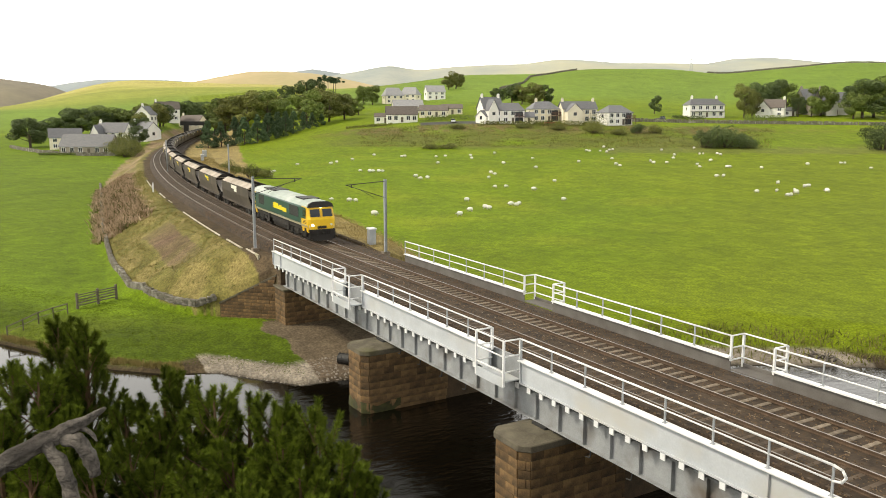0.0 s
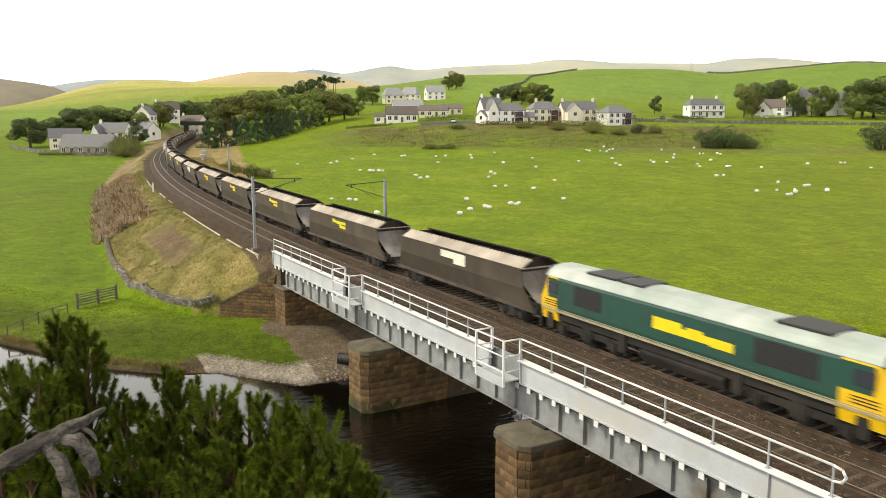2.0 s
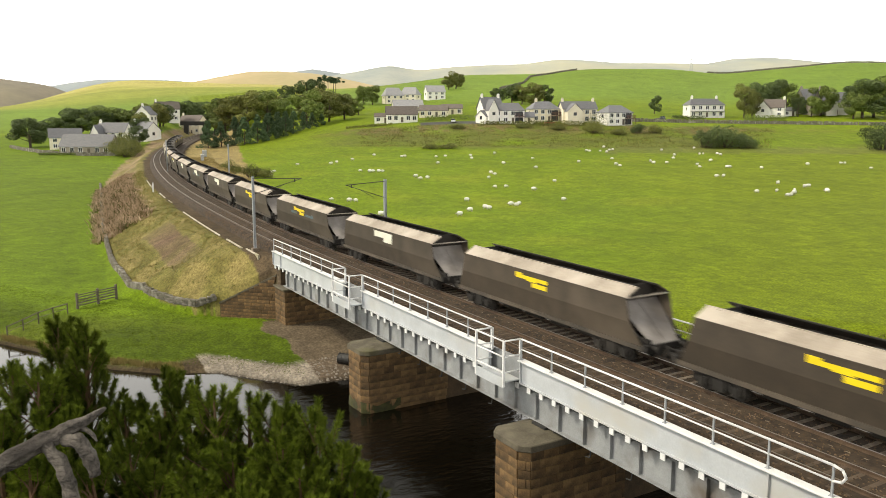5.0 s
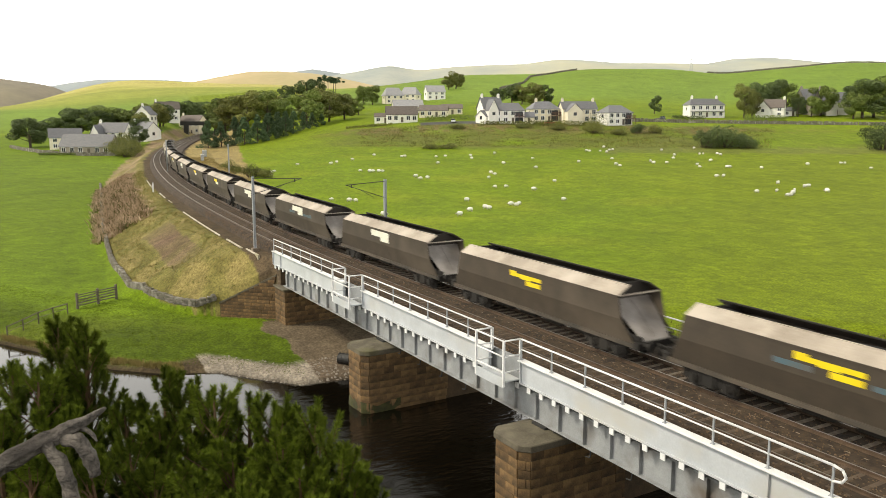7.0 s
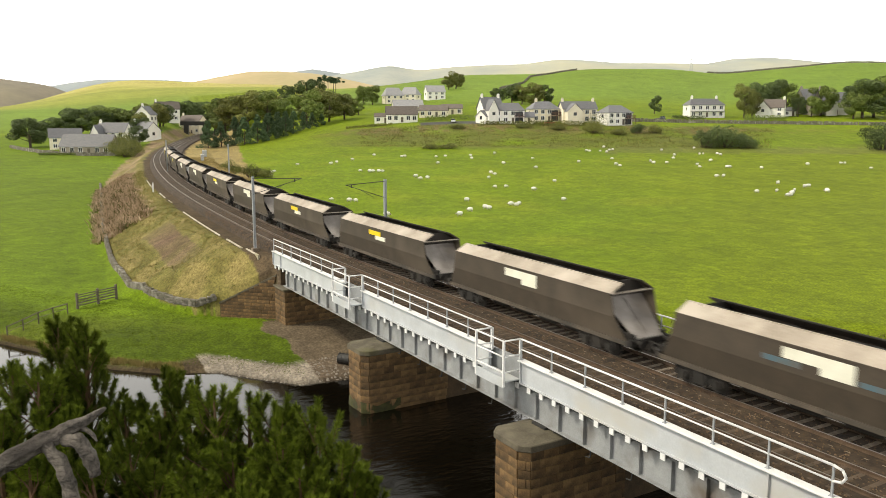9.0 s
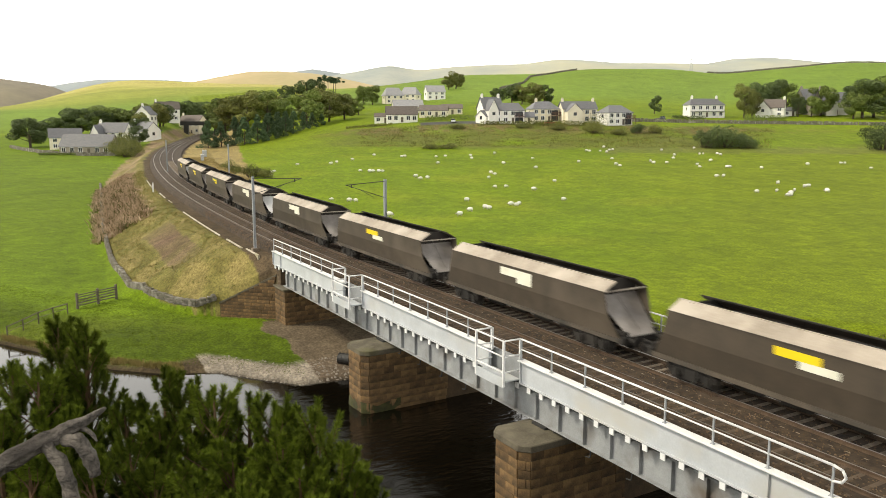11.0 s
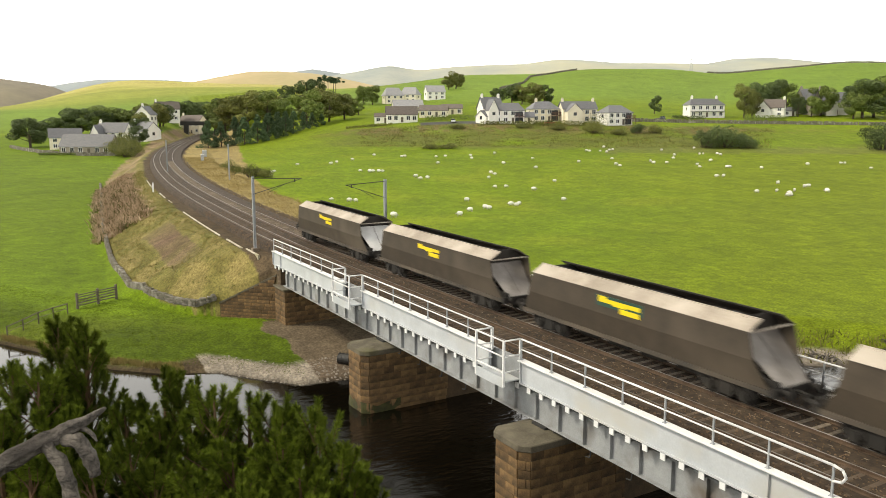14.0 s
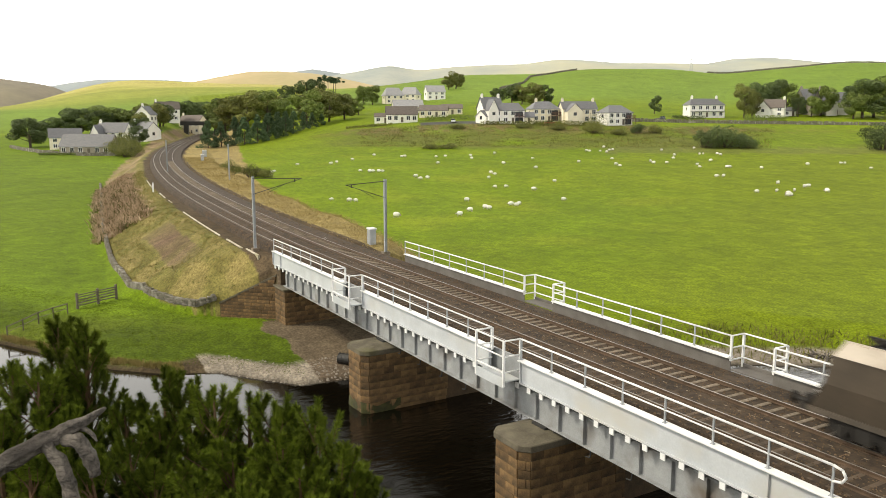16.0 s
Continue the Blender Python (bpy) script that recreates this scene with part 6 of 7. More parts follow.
def house(u, v, w, d, eave, ridge, wall, roof, label, turn=0.0, hip=0.0, storeys=2, bays=3, chimneys=1, wing=0.0, porch=False, balcony=False):
    """Walls, pitched or hipped roof, windows by storey, door and chimneys; its front faces down the valley."""
    x, y = valley(u, v)
    t = thing("house", label, "house", "houses of the village", (x, y, ground_z(x, y) - 0.1), math.degrees(HEAD) - 90 + turn)
    bm = bmesh.new()
    box(bm, -w / 2, w / 2, -d / 2, d / 2, -1.0, eave)
    for s in (-1, 1):
        if not hip:
            q = [bm.verts.new((s * (w / 2 - e), yy, zz)) for e in (0.0, 0.3) for yy, zz in ((-d / 2, eave), (d / 2, eave), (0, ridge))]
            bm.faces.new(q[:3])
            bm.faces.new(q[3:])
            for k in range(3):
                bm.faces.new((q[k], q[(k + 1) % 3], q[3 + (k + 1) % 3], q[3 + k]))
    part("wall", bm, wall, t)
    bm = bmesh.new()
    o, th = 0.35, 0.18
    drop = o * (ridge - eave) / (d / 2)
    hx = w / 2 - hip
    for s in (-1, 1):
        pts = [(-w / 2 - o, s * (d / 2 + o), eave - drop), (w / 2 + o, s * (d / 2 + o), eave - drop), (hx + (o if not hip else 0), 0, ridge), (-hx - (o if not hip else 0), 0, ridge)]
        a = [bm.verts.new(p) for p in pts]
        b = [bm.verts.new((p[0], p[1], p[2] + th)) for p in pts]
        bm.faces.new(a)
        bm.faces.new(b)
        for k in range(4):
            bm.faces.new((a[k], a[(k + 1) % 4], b[(k + 1) % 4], b[k]))
    if hip:
        for s in (-1, 1):
            pts = [(s * (w / 2 + o), -d / 2 - o, eave - drop), (s * (w / 2 + o), d / 2 + o, eave - drop), (s * hx, 0, ridge)]
            a = [bm.verts.new(p) for p in pts]
            b = [bm.verts.new((p[0], p[1], p[2] + th)) for p in pts]
            bm.faces.new(a)
            bm.faces.new(b)
            for k in range(3):
                bm.faces.new((a[k], a[(k + 1) % 3], b[(k + 1) % 3], b[k]))
    rf = part("roof", bm, roof, t)
    for k in range(chimneys):
        cx = (-w / 2 + 0.6 + hip * 0.8) if k == 0 else (w / 2 - 0.6 - hip * 0.8)
        bm = bmesh.new()
        box(bm, cx - 0.45, cx + 0.45, -0.4, 0.4, ridge - 0.9, ridge + 1.2)
        rod(bm, (cx - 0.15, 0, ridge + 1.2), (cx - 0.15, 0, ridge + 1.55), 0.13, 6)
        rod(bm, (cx + 0.2, 0, ridge + 1.2), (cx + 0.2, 0, ridge + 1.55), 0.13, 6)
        part("chimney", bm, wall, rf)
    sh = eave / storeys
    for s in range(storeys):
        for k in range(bays):
            cx = -w / 2 + w * (k + 0.5) / bays
            if s == 0 and k == bays // 2:
                bm = bmesh.new()
                box(bm, cx - 0.5, cx + 0.5, -d / 2 - 0.06, -d / 2 + 0.05, 0.0, 2.1)
                part("door", bm, M_OLDWOOD, t)
                continue
            ww, wh = 0.72, min(0.8, sh * 0.3)
            cz = sh * s + sh * 0.55
            bm = bmesh.new()
            for dx in (-ww, ww, 0.0):
                box(bm, cx + dx - 0.06, cx + dx + 0.06, -d / 2 - 0.07, -d / 2 + 0.05, cz - wh, cz + wh)
            for dz in (-wh, wh):
                box(bm, cx - ww, cx + ww, -d / 2 - 0.072, -d / 2 + 0.05, cz + dz - 0.06, cz + dz + 0.06)
            wf = part("window", bm, M_WHITE, t)
            bm = bmesh.new()
            box(bm, cx - ww, cx + ww, -d / 2 - 0.03, -d / 2 + 0.04, cz - wh, cz + wh)
            part("pane", bm, M_PANE, wf)
    for s in (-1, 1):
        bm = bmesh.new()
        box(bm, s * w / 2 - 0.05, s * w / 2 + 0.05, -0.6, 0.6, eave * 0.55, eave * 0.55 + 1.3)
        part("gable_window", bm, M_PANE, t)
    if wing:
        ww, wd, we, wr = w * wing, d * 0.55, eave * 0.85, ridge * 0.9
        bm = bmesh.new()
        cx = -w / 2 + ww * 0.6
        box(bm, cx - ww / 2, cx + ww / 2, -d / 2 - wd, -d / 2 + 0.1, -1.0, we)
        q = [bm.verts.new((cx + a, yy, zz)) for yy in (-d / 2 - wd, -d / 2 + 0.1) for a, zz in ((-ww / 2, we), (ww / 2, we), (0, wr))]
        bm.faces.new(q[:3])
        bm.faces.new(q[3:])
        for k in range(3):
            bm.faces.new((q[k], q[(k + 1) % 3], q[3 + (k + 1) % 3], q[3 + k]))
        part("front_wing", bm, wall, t)
        bm = bmesh.new()
        for s in (-1, 1):
            pts = [(cx + s * (ww / 2 + 0.3), -d / 2 - wd - 0.25, we - 0.25), (cx + s * (ww / 2 + 0.3), -d / 2 + 1.5, we - 0.25), (cx, -d / 2 + 1.5, wr + 0.05), (cx, -d / 2 - wd - 0.25, wr + 0.05)]
            a, b = [bm.verts.new(p) for p in pts], [bm.verts.new((p[0], p[1], p[2] + 0.15)) for p in pts]
            bm.faces.new(a)
            bm.faces.new(b)
            for k in range(4):
                bm.faces.new((a[k], a[(k + 1) % 4], b[(k + 1) % 4], b[k]))
        part("wing_roof", bm, roof, t)
        bm = bmesh.new()
        box(bm, cx - 0.6, cx + 0.6, -d / 2 - wd - 0.05, -d / 2 - wd + 0.03, we * 0.6, we * 0.6 + 1.2)
        part("wing_window", bm, M_PANE, t)
    if balcony:
        xa, xb, yf = w * 0.16, w / 2 + 0.3, -d / 2 - 1.7
        bm = bmesh.new()
        box(bm, xa, xb, yf, -d / 2 - 0.08, 2.35, 2.55)
        deck = part("balcony", bm, M_DECKING, t, "dark red-brown timber balcony")
        for k in range(9):
            bm = bmesh.new()
            xx = xa + 0.06 + (xb - xa - 0.12) * k / 8
            box(bm, xx - 0.05, xx + 0.05, yf, yf + 0.1, 2.55 if k % 4 else -1.0, 3.5)
            part("baluster", bm, M_DECKING, deck)
        bm = bmesh.new()
        box(bm, xa, xb, yf - 0.02, yf + 0.12, 3.5, 3.62)
        part("hand_rail", bm, M_DECKING, deck)
        bm = bmesh.new()
        box(bm, xa + 0.4, xb - 0.8, -d / 2 - 0.09, -d / 2 - 0.02, 0.1, 2.2)
        box(bm, xa + 0.4, xb - 0.8, -d / 2 - 0.09, -d / 2 - 0.02, 2.6, 4.4)
        part("patio_door", bm, M_PANE, t, "dark glazed patio doors")
    if porch:
        bm = bmesh.new()
        box(bm, -w / 2 + 0.2, w / 2 - 0.2, -d / 2 - 1.5, -d / 2 - 0.1, 2.5, 2.7)
        part("veranda_roof", bm, roof, t)
        for k in range(5):
            bm = bmesh.new()
            xx = -w / 2 + 0.4 + (w - 0.8) * k / 4
            box(bm, xx - 0.1, xx + 0.1, -d / 2 - 1.4, -d / 2 - 1.2, 0, 2.5)
            part("veranda_post", bm, M_WHITE, t)
    return t


house(326, 18.5, 8.0, 8, 5.4, 9.6, M_RENDER, M_SLATE, "white rendered house with steep slate gables", 18, storeys=2, bays=3, chimneys=2, wing=0.5)
house(322, 26.0, 11.5, 8, 4.9, 7.6, M_RENDER, M_SLATE, "white rendered house with slate roof and timber balcony", -6, 2.5, 2, 4, 0, balcony=True)
house(322, 17.0, 6.0, 6, 2.6, 4.8, M_RENDER, M_SLATE, "low white rendered outbuilding", 40, storeys=1, bays=2, chimneys=0)
house(328, 39.5, 11.0, 8, 5.0, 7.7, M_CREAMWALL, M_SLATE, "cream rendered two-storey house with slate roof and balcony", 14, 2.6, 2, 4, 1, balcony=True)
house(321, 33.0, 4.2, 5, 2.5, 4.3, M_CREAMWALL, M_SLATE, "small cream garage with gabled roof", 5, storeys=1, bays=1, chimneys=0)
house(326, 53.0, 13.5, 9, 5.2, 8.0, M_CREAMWALL, M_SLATE, "cream rendered house with front gable", 6, 0, 2, 5, 2, 0.42)
house(320, 66.5, 11.0, 8, 4.7, 7.2, M_RENDER, M_SLATE, "white rendered house with hipped slate roof and balcony", 24, 2.6, 2, 4, 0, balcony=True)
house(368, 116, 15.5, 9, 5.4, 8.0, M_RENDER, M_SLATE, "white villa with veranda and slate roof", 4, 2.0, 2, 5, 2, 0, True)
house(373, 148, 12.0, 8, 4.2, 7.6, M_RENDER, M_TILE, "white cottage with brown tiled roof", -28, 0, 2, 3, 2, 0.5)
house(377, 157, 6.0, 5, 2.4, 3.8, M_RENDER, M_SLATE, "low white outbuilding beside the cottage", 10, storeys=1, bays=2, chimneys=0)
house(388, 172, 11.0, 9, 6.5, 11.5, M_STONEWALL, M_SLATE, "tall grey stone house among trees", 10, 0, 2, 3, 2, 0.4)
house(386, 183, 12.0, 9, 6.0, 10.0, M_RENDER, M_SLATE, "white house with slate gable among trees", -14, 0, 2, 3, 1, 0.4)
house(478, -29, 10.5, 9, 4.6, 8.8, M_CREAMWALL, M_PALEROOF, "cream cottage with pale grey roof on the hill", 20, 1.5, 2, 3, 0)
house(480, -19, 10.0, 9, 4.6, 8.5, M_CREAMWALL, M_PALEROOF, "cream cottage with pale grey roof on the hill", -18, 1.5, 2, 3, 0)
house(494, -5, 11.0, 9, 4.4, 8.0, M_RENDER, M_PALEROOF, "white cottage with pale grey roof on the hill", 14, 0, 2, 3, 0)
house(395, -17, 14, 9, 3.0, 6.2, M_CREAMWALL, M_PALEROOF, "low cream house with grey roof", 10, 0, 1, 4, 0)
house(338, -17, 12.5, 9, 3.2, 6.4, M_RENDER, M_TILE, "long low white building with brown roof", 6, 0, 1, 5, 0, 0)
house(340, -25, 6, 6, 2.5, 3.8, M_RENDER, M_TILE, "low white lean-to building", 0, 0, 1, 2, 0)
house(360, -4, 12, 8, 2.8, 5.0, M_CREAMWALL, M_TILE, "low cream bungalow with brown roof", -4, 0, 1, 4, 0)
house(374, 4, 9, 7, 2.6, 4.4, M_CREAMWALL, M_TILE, "small cream bungalow with brown roof", 4, 0, 1, 3, 0)
# the farm by the railway
house(303, -130.5, 19.0, 8, 2.9, 7.0, M_STONEWALL, M_SLATE, "long low stone farm building with slate roof", -4, 0, 1, 6, 0)
house(333, -153, 12.0, 8, 4.6, 8.0, M_CREAMWALL, M_SLATE, "cream farmhouse with slate roof", 26, 0, 2, 3, 0)
house(348, -139, 13, 8, 5.0, 8.8, M_RENDER, M_SLATE, "white farmhouse with slate roof and dormers", -8, 0, 2, 4, 1, 0.3)
house(352, -128, 12, 8, 4.4, 8.0, M_RENDER, M_SLATE, "white farmhouse with slate roof", -30, 0, 2, 4, 1)
house(400, -144, 6.5, 8, 8.5, 12.5, M_RENDER, M_SLATE, "tall white gabled house", 80, 0, 2, 2, 1)
house(470, -157, 13, 8, 7.0, 11.0, M_RENDER, M_TILE, "white house with brown roof by the railway", 24, 0, 2, 3, 1)
house(478, -145, 14, 8, 7.0, 10.5, M_CREAMWALL, M_TILE, "cream house with brown roof by the railway", -20, 0, 2, 4, 1)


# ---- gardens, lane and far turbines ----
def hedge(u0, v0, u1, v1, height, seed, label, material, deep=1.0):
    """A clipped but uneven hedge between two places."""
    rng = np.random.default_rng(seed)
    xa, ya = valley(u0, v0)
    xb, yb = valley(u1, v1)
    L = math.hypot(xb - xa, yb - ya)
    t = thing("hedge", label, "hedge", "garden hedges", (xa, ya, 0), math.degrees(math.atan2(yb - ya, xb - xa)))
    n = max(3, int(L / 0.9))
    cx = (np.arange(n) + rng.random(n) * 0.5) * L / n
    cz = np.array([ground_z(xa + (xb - xa) * c / L, ya + (yb - ya) * c / L) for c in cx])
    cen = np.stack((cx, rng.normal(size=n) * 0.2 * deep, cz + height * (0.45 + 0.15 * rng.random(n))), 1)
    wood = bmesh.new()
    for c, g in zip(cen, cz):
        rod(wood, (c[0], c[1], g - 0.3), tuple(c), 0.05, 4, 0.02, caps=False)
    part("stem", wood, M_BARK, t)
    q, f = leaf_cards(rng, cen, height * (0.5 + 0.12 * rng.random(n)), n * 110, 0.16, 0.9)
    from_arrays("foliage", q.tolist(), f.tolist(), material, t)


hedge(335, -7, 337, 13, 2.2, 101, "long dark green garden hedge above the yard", M_LEAF)
hedge(316, 15, 314, 32, 1.5, 102, "rough olive hedge at the garden foot", M_LEAF_WARM)
hedge(313, 33, 311, 58, 2.0, 103, "brown-olive hedge at the garden foot", M_LEAF_WARM)
hedge(312, 56, 312, 63, 5.0, 104, "tall dark hedge beside the white house", M_LEAF_DARK, 1.6)
hedge(352, 98, 352, 112, 1.6, 105, "low dark hedge by the villa", M_LEAF_DARK)
hedge(350, 128, 352, 146, 2.2, 106, "green garden hedge by the cottage", M_LEAF)
hedge(300, -148, 292, -122, 0.9, 107, "low green hedge before the farm", M_LEAF)
hedge(322, -38, 326, -20, 1.0, 108, "low scrubby hedge below the white building", M_LEAF_WARM)

M_CARBLUE = mat("dark_blue_car_paint", (0.03, 0.05, 0.09), (0.025, 0.04, 0.07), 1.0, 0.3, 0.0)
M_CARWHITE = mat("white_car_paint", (0.75, 0.76, 0.78), (0.68, 0.69, 0.70), 1.0, 0.3, 0.0)
M_CARRED = mat("red_car_paint", (0.32, 0.03, 0.025), (0.25, 0.025, 0.02), 1.0, 0.3, 0.0)


def parked_car(u, v, turn, paint_mat, label):
    x, y = valley(u, v)
    t = thing("car", label, "car", "parked cars", (x, y, ground_z(x, y)), turn)
    bm = bmesh.new()
    prism(bm, ((-2.1, 0.35), (-2.1, 0.85), (-1.3, 0.95), (1.9, 0.98), (2.1, 0.6), (2.1, 0.35)), -0.85, 0.85)
    bevelled(bm, 0.06)
    part("body", bm, paint_mat, t)
    bm = bmesh.new()
    prism(bm, ((-1.25, 0.95), (-0.55, 1.45), (1.0, 1.45), (1.75, 0.97)), -0.72, 0.72)
    part("cabin", bevelled(bm, 0.05), M_PANE, t, "dark glazed cabin")
    bm = bmesh.new()
    prism(bm, ((-0.55, 1.44), (-0.5, 1.5), (0.95, 1.5), (1.0, 1.44)), -0.7, 0.7)
    part("roof", bm, paint_mat, t)
    for yy in (-1.3, 1.3):
        for xx in (-0.8, 0.8):
            bm = bmesh.new()
            rod(bm, (xx - 0.1, yy, 0.32), (xx + 0.1, yy, 0.32), 0.32, 12)
            part("wheel", bm, M_BLACK, t)


parked_car(346, 92, 30, M_CARBLUE, "dark blue car parked on the lane")
parked_car(316, 41, 160, M_CARRED, "red car parked before the cream house")
parked_car(322, 62, 40, M_CARWHITE, "white car parked beside the house")
parked_car(325, 4, 60, M_CARWHITE, "white car parked on the tarmac yard")
parked_car(312, -143, 75, M_CARWHITE, "white car parked at the farm")

M_TURBINE = mat("white_turbine", (0.85, 0.86, 0.88), (0.80, 0.81, 0.83), 1.0, 0.4, 0.0)
for bearing, spin in ((0.1015, 12), (0.1925, 50)):
    x, y = valley(3700, bearing * 3700)
    t = thing("wind_turbine", "white three-bladed wind turbine on the far ridge", "wind turbine", "wind farm", (x, y, 205), math.degrees(HEAD) - 90)
    bm = bmesh.new()
    rod(bm, (0, 0, -20), (0, 0, 62), 2.0, 8, 1.2)
    part("tower", bm, M_TURBINE, t)
    for k in range(3):
        a = radians(spin + 120 * k)
        bm = bmesh.new()
        rod(bm, (0, -2.5, 62), (34 * math.sin(a), -2.5, 62 + 34 * math.cos(a)), 1.2, 6, 0.3)
        part("blade", bm, M_TURBINE, t)


# ---- road bridge over the line ----
def overbridge():
    t = thing("road_bridge", "dark steel road bridge over the railway", "bridge")
    x, y, h = line_at(-405, -1.6)
    t.matrix_basis = pose(x, y, 0, 0, 0, h)
    bm = bmesh.new()
    box(bm, -2.5, 2.5, -11, 11, 4.9, 5.5)
    part("deck", bm, M_DARKSTEEL, t)
    for xx in (-2.5, 2.4):
        bm = bmesh.new()
        box(bm, xx, xx + 0.2, -11, 11, 5.5, 7.0)
        part("parapet", bm, M_DARKSTEEL, t)
    for s in (-1, 1):
        bm = bmesh.new()
        box(bm, -2.6, 2.6, s * 8 - 1.2, s * 8 + 1.2, -1.5, 4.9)
        part("abutment_block", bm, M_DARKSTEEL, t)


overbridge()


# ---- far hills ----
def far_hill(name, dist, deep, bearings, heights, material, label, seed):
    """A long ridge of moorland far beyond the valley."""
    rng = np.random.default_rng(seed)
    a = np.linspace(bearings[0], bearings[-1], 240)
    top = np.interp(a, bearings, heights)
    top = np.convolve(np.pad(top, 2, "edge"), np.ones(5) / 5, "valid")
    verts, faces = [], []
    rows = 14
    for j in range(rows):
        f = j / (rows - 1)
        for k, (b, h) in enumerate(zip(a, top)):
            u = dist + deep * (f - 1.0)
            x, y = valley(u, b * dist)
            bump = 0.06 * h * noise.noise((x * 0.0022, y * 0.0022, seed))
            verts.append((x, y, -30 + (h + 30) * math.sin(f * math.pi / 2) + bump * f * (1 - f) * 4))
    base = len(verts)
    for k, (b, h) in enumerate(zip(a, top)):
        verts.append((*valley(dist + 500, b * dist), -40))
    n = len(a)
    faces = [(j * n + k, j * n + k + 1, (j + 1) * n + k + 1, (j + 1) * n + k) for j in range(rows) for k in range(n - 1)]
    return tagged(from_arrays(name, verts, faces, material, smooth=True), label, "hill", kind="structure")


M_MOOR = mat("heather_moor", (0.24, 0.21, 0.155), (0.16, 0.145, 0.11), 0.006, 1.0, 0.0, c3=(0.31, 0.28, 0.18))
# distance haze is mixed into the next two base colours
M_FAR = mat("hazed_moor_grass", (0.40, 0.41, 0.36), (0.28, 0.32, 0.31), 0.005, 1.0, 0.0, c3=(0.46, 0.45, 0.33))
M_FARBLUE = mat("hazed_fell", (0.33, 0.37, 0.38), (0.25, 0.29, 0.31), 0.004, 1.0, 0.0, c3=(0.38, 0.37, 0.32))
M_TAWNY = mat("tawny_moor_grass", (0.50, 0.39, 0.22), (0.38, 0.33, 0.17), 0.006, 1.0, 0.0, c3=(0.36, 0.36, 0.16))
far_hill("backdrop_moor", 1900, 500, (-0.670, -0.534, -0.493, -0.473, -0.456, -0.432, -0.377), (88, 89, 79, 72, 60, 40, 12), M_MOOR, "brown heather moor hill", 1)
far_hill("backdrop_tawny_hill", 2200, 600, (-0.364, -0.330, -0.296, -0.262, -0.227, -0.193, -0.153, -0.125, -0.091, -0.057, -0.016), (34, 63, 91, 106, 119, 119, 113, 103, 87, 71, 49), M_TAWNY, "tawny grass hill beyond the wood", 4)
far_hill("backdrop_fell", 3300, 700, (-0.493, -0.466, -0.432, -0.405, -0.370, -0.330, -0.262, -0.193), (89, 111, 131, 140, 141, 138, 122, 100), M_FARBLUE, "distant fell with haze in its colour", 2)
far_hill("backdrop_blue_fell", 4300, 600, (-0.234, -0.193, -0.175, -0.155, -0.123, -0.084), (185, 208, 222, 234, 213, 185), M_FARBLUE, "distant fell with blue-grey haze in its colour", 5)
far_hill("backdrop_ridge", 3900, 900, (-0.153, -0.123, -0.101, -0.078, -0.061, -0.039, -0.024, -0.003, 0.025, 0.067, 0.096, 0.120, 0.136, 0.170, 0.208, 0.283, 0.313, 0.348, 0.384, 0.413, 0.437, 0.474, 0.556), (155, 189, 202, 221, 229, 213, 208, 216, 223, 231, 235, 249, 257, 252, 239, 239, 236, 261, 265, 257, 247, 236, 208), M_FAR, "long distant ridge with pale haze in its colour", 3)

M_PYLON = mat("pylon_steel", (0.5, 0.52, 0.54), (0.42, 0.44, 0.46), 1.0, 0.6, 0.0)


def pylon(u, v, h):
    x, y = valley(u, v)
    t = thing("power_pylon", "thin grey lattice power pylon on the skyline", "pylon", "", (x, y, ground_z(x, y)), 60)
    bm = bmesh.new()
    for sx in (-1, 1):
        for sy in (-1, 1):
            rod(bm, (sx * h * 0.11, sy * h * 0.11, -1), (sx * 0.3, sy * 0.3, h), 0.13, 4)
    for k in range(6):
        z = h * k / 6
        r0, r1 = h * 0.11 * (1 - k / 6) + 0.3 * k / 6, h * 0.11 * (1 - (k + 1) / 6) + 0.3 * (k + 1) / 6
        rod(bm, (-r0, -r0, z), (r1, -r1, z + h / 6), 0.08, 4)
        rod(bm, (r0, -r0, z), (-r1, -r1, z + h / 6), 0.08, 4)
    part("lattice", bm, M_PYLON, t)
    for z in (0.62, 0.78, 0.92):
        bm = bmesh.new()
        rod(bm, (-h * 0.13, 0, h * z), (h * 0.13, 0, h * z), 0.12, 4)
        part("cross_arm", bm, M_PYLON, t)


pylon(742, 221, 11)


# ---- sheep ----
M_WOOL = mat("sheep_wool", (0.82, 0.81, 0.77), (0.70, 0.68, 0.62), 6.0, 0.95, 0.6, random_tint=0.08)
M_SNOUT = mat("sheep_face", (0.45, 0.42, 0.38), (0.28, 0.25, 0.22), 6.0, 0.9, 0.2)


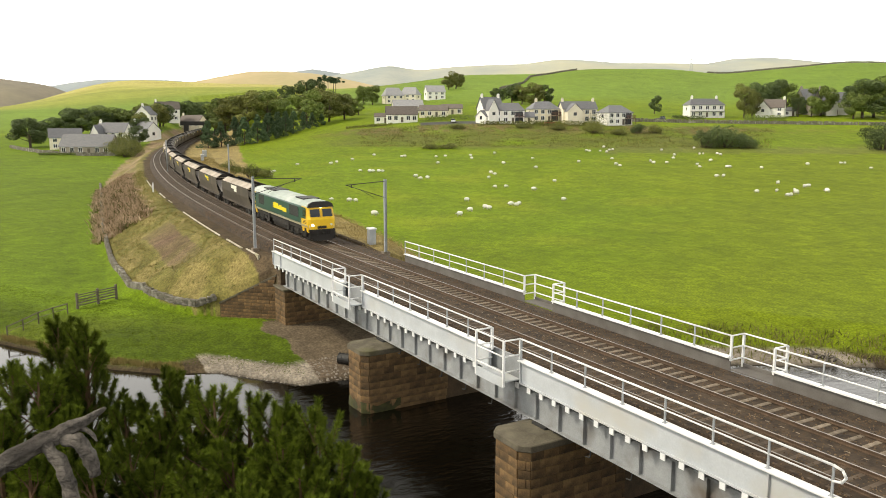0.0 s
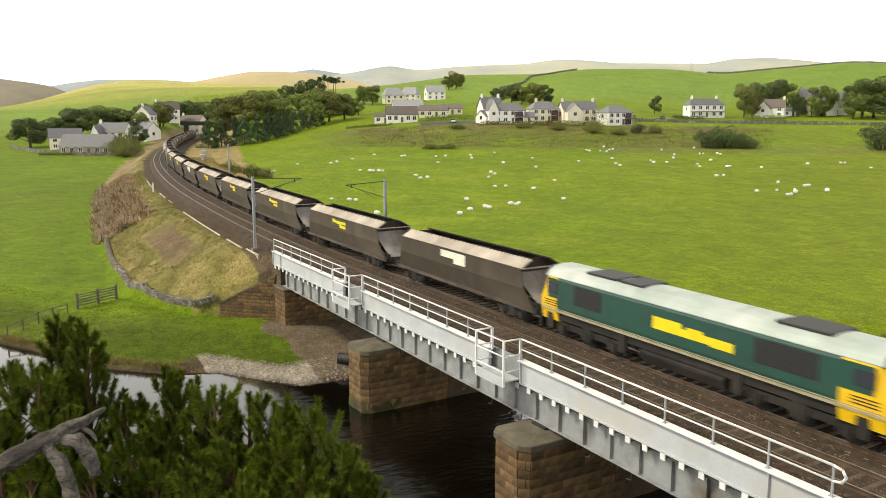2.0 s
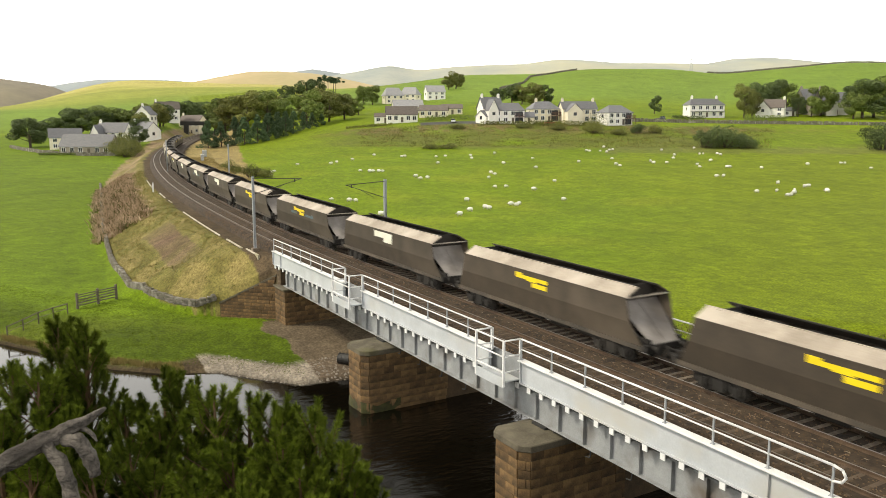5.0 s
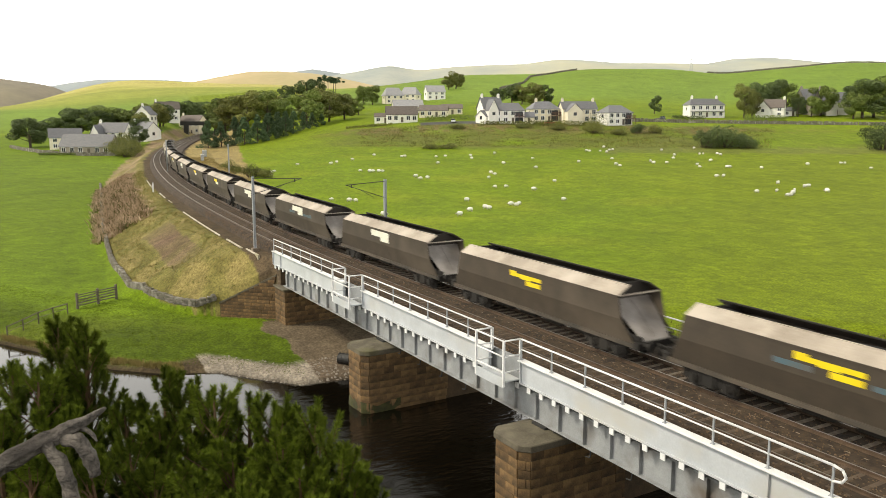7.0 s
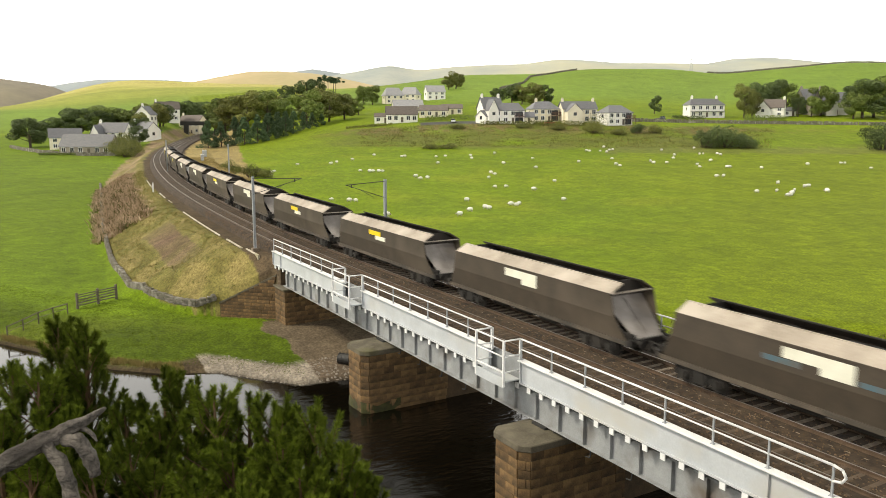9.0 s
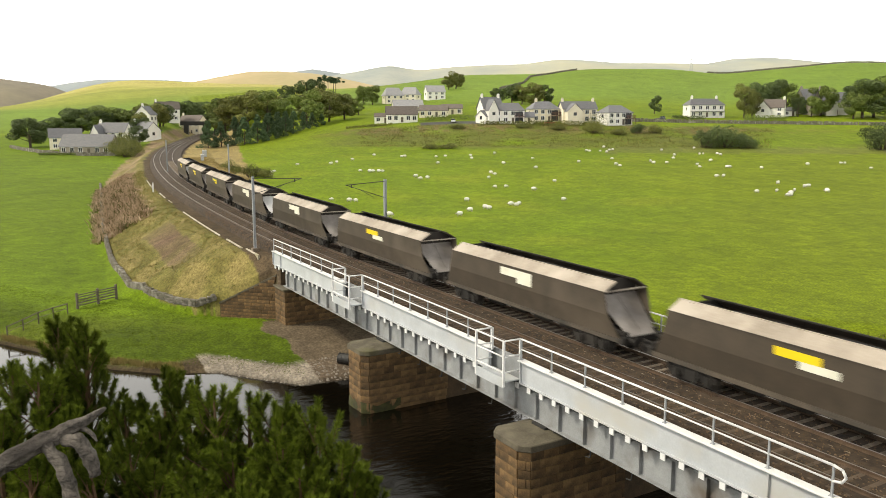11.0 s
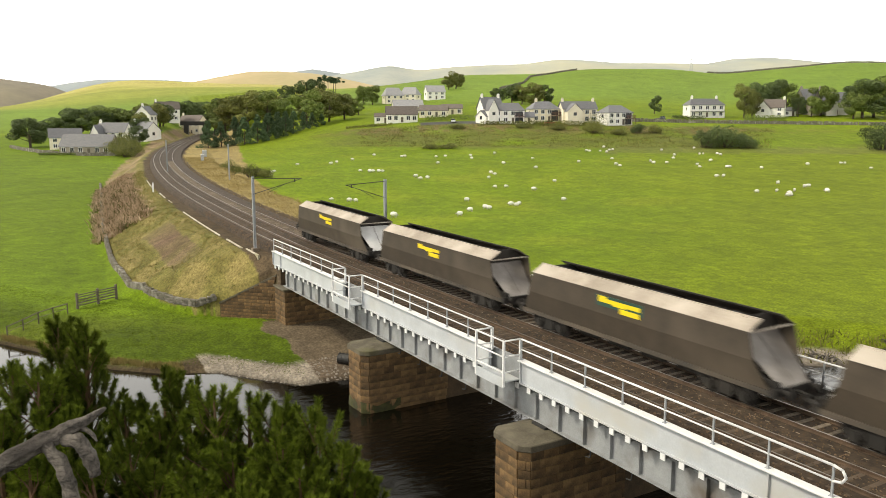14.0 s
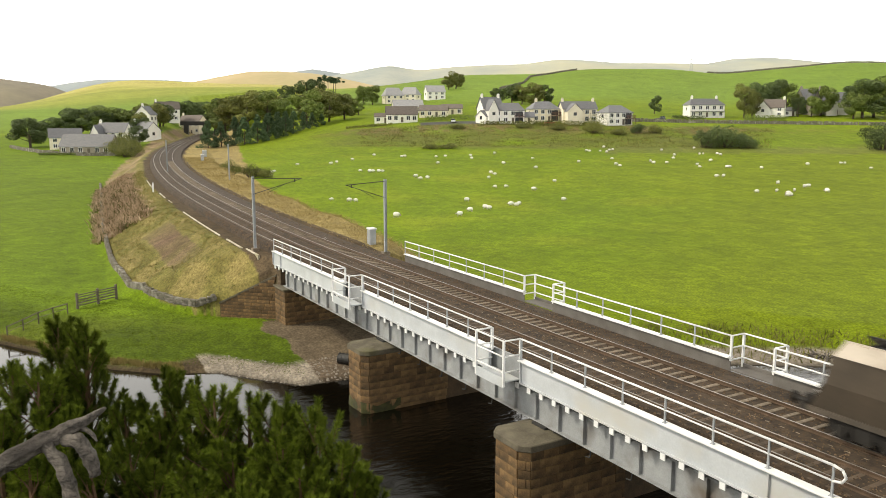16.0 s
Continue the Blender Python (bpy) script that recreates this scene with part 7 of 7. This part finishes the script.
def make_sheep():
    t = thing("sheep", "white woolly sheep grazing on the pasture", "sheep", "flock on the pasture")
    bm = bmesh.new()
    bmesh.ops.create_icosphere(bm, subdivisions=3, radius=1.0, matrix=Matrix.Translation((0, 0, 0.62)) @ Matrix.Diagonal((0.62, 0.34, 0.36, 1)))
    for v in bm.verts:
        v.co += v.normal * 0.05 * noise.noise(v.co * 6)
    part("fleece", bm, M_WOOL, t, smooth=True)
    bm = bmesh.new()
    bmesh.ops.create_icosphere(bm, subdivisions=2, radius=1.0, matrix=Matrix.Translation((0.74, 0, 0.52)) @ Matrix.Rotation(0.9, 4, "Y") @ Matrix.Diagonal((0.2, 0.1, 0.11, 1)))
    rod(bm, (0.62, 0.05, 0.62), (0.62, 0.2, 0.62), 0.04, 5, 0.01)
    rod(bm, (0.62, -0.05, 0.62), (0.62, -0.2, 0.62), 0.04, 5, 0.01)
    part("head", bm, M_SNOUT, t, smooth=True)
    for x in (-0.36, 0.36):
        for y in (-0.16, 0.16):
            bm = bmesh.new()
            rod(bm, (x, y, -0.03), (x, y, 0.4), 0.045, 6, 0.06)
            part("leg", bm, M_SNOUT, t)
    return t


FLOCK_A = ((-130.5, 37.7), (-131.5, 39.0), (-123.9, 35.4), (-140.9, 48.7), (-134.4, 55.5), (-136.4, 58.0), (-139.5, 63.9), (-148.0, 74.5), (-114.3, 54.7), (-112.2, 56.2), (-111.8, 56.9), (-111.1, 58.1), (-110.7, 58.9), (-140.8, 79.7), (-140.5, 80.5), (-98.2, 61.2), (-93.6, 59.9), (-94.6, 62.3), (-135.8, 88.1), (-120.5, 79.9), (-136.1, 91.3), (-74.6, 30.7), (-71.3, 32.8), (-70.6, 33.8), (-127.9, 95.1), (-135.0, 99.2), (-136.9, 108.8), (-112.7, 95.4), (-96.0, 80.4), (-93.2, 79.6), (-88.5, 74.8), (-74.6, 67.2), (-73.9, 69.4), (-61.1, 51.8), (-48.9, 44.9), (-45.4, 40.7), (-51.0, 49.3), (-49.8, 49.3), (-51.9, 55.3), (-50.8, 55.7), (-52.4, 57.4), (-67.2, 71.6), (-76.4, 84.1), (-52.7, 67.7), (-119.6, 109.9), (-99.9, 96.5), (-106.8, 116.0), (-130.1, 138.3), (-128.5, 138.1))
FLOCK_B = ((-126.8, 140.9), (-133.7, 148.3), (-124.1, 141.1), (-127.6, 145.3), (-127.6, 146.7), (-108.2, 129.1), (-96.2, 119.7), (-93.0, 118.2), (-98.1, 133.9), (-94.4, 131.4), (-119.6, 159.5), (-92.6, 134.4), (-100.7, 145.2), (-107.4, 152.4), (-118.2, 172.1), (-85.4, 138.1), (-80.8, 133.9), (-105.5, 160.8), (-105.5, 162.3), (-90.3, 148.6), (-103.8, 166.4), (-100.9, 164.5), (-76.6, 139.2), (-76.3, 139.7), (-64.6, 121.8), (-63.8, 123.2), (-71.1, 145.3), (-42.1, 107.9), (-41.2, 112.7), (-49.2, 123.4), (-35.3, 108.2), (-35.5, 109.5), (-39.9, 116.4), (-42.4, 123.0), (-42.3, 124.1), (-35.2, 120.2), (-36.8, 122.3), (-70.1, 162.0), (-67.2, 171.7), (-66.6, 172.5), (-55.8, 166.9))
ewe = make_sheep()
sr = random.Random(8)


def sheep_pose(x, y, turn):
    return pose(x, y, ground_z(x, y), 0, 0, turn)


for k, (x, y) in enumerate(FLOCK_A + FLOCK_B):
    m = sheep_pose(x, y, sr.choice((60, 240)) + sr.uniform(-40, 40)) @ Matrix.Scale(sr.uniform(0.66, 0.86), 4)
    if k:
        copy_thing(ewe, m)
    else:
        first_pose = m
walker_a = copy_thing(ewe, sheep_pose(-52.3, 28.8, 32))
walker_b = copy_thing(ewe, sheep_pose(-36.8, 112.9, 260))
ewe.matrix_basis = first_pose
walker_a["label"] = walker_b["label"] = "white woolly sheep walking over the pasture"


# ---- what moves ----
def train_pose(run, half):
    """Pose of a vehicle whose bogies follow the line."""
    xa, ya, _ = line_at(run + half)
    xb, yb, _ = line_at(run - half)
    return pose((xa + xb) / 2, (ya + yb) / 2, 0.004, 0, 0, math.degrees(math.atan2(ya - yb, xa - xb)))


def motions():
    times = [k * 0.5 for k in range(33)]

    def lag(t):
        return float(np.interp(t, (0, 3.5, 8, 12, 16), (-0.35, -0.38, -0.32, -0.1, 0.0)))
    walk(loco, [(t, train_pose(-3.05 - LH + SPEED * t + lag(t), 6.1)) for t in times])
    for k, w in enumerate(wagons):
        walk(w, [(t, train_pose(15.0 + (WAGONS - 1 - k) * PITCH + SPEED * (t - 14.5) + lag(t), 5.9)) for t in times])
    walk(walker_a, [(t, sheep_pose(-52.3 + 3.5 * t / 16, 28.8 + 2.2 * t / 16, 32)) for t in (0.0, 4.0, 8.0, 12.0, 16.0)])
    walk(walker_b, [(t, sheep_pose(-36.8 + 0.3 * t / 16, 112.9 - 2.9 * t / 16, 264)) for t in (0.0, 4.0, 8.0, 12.0, 16.0)])


motions()
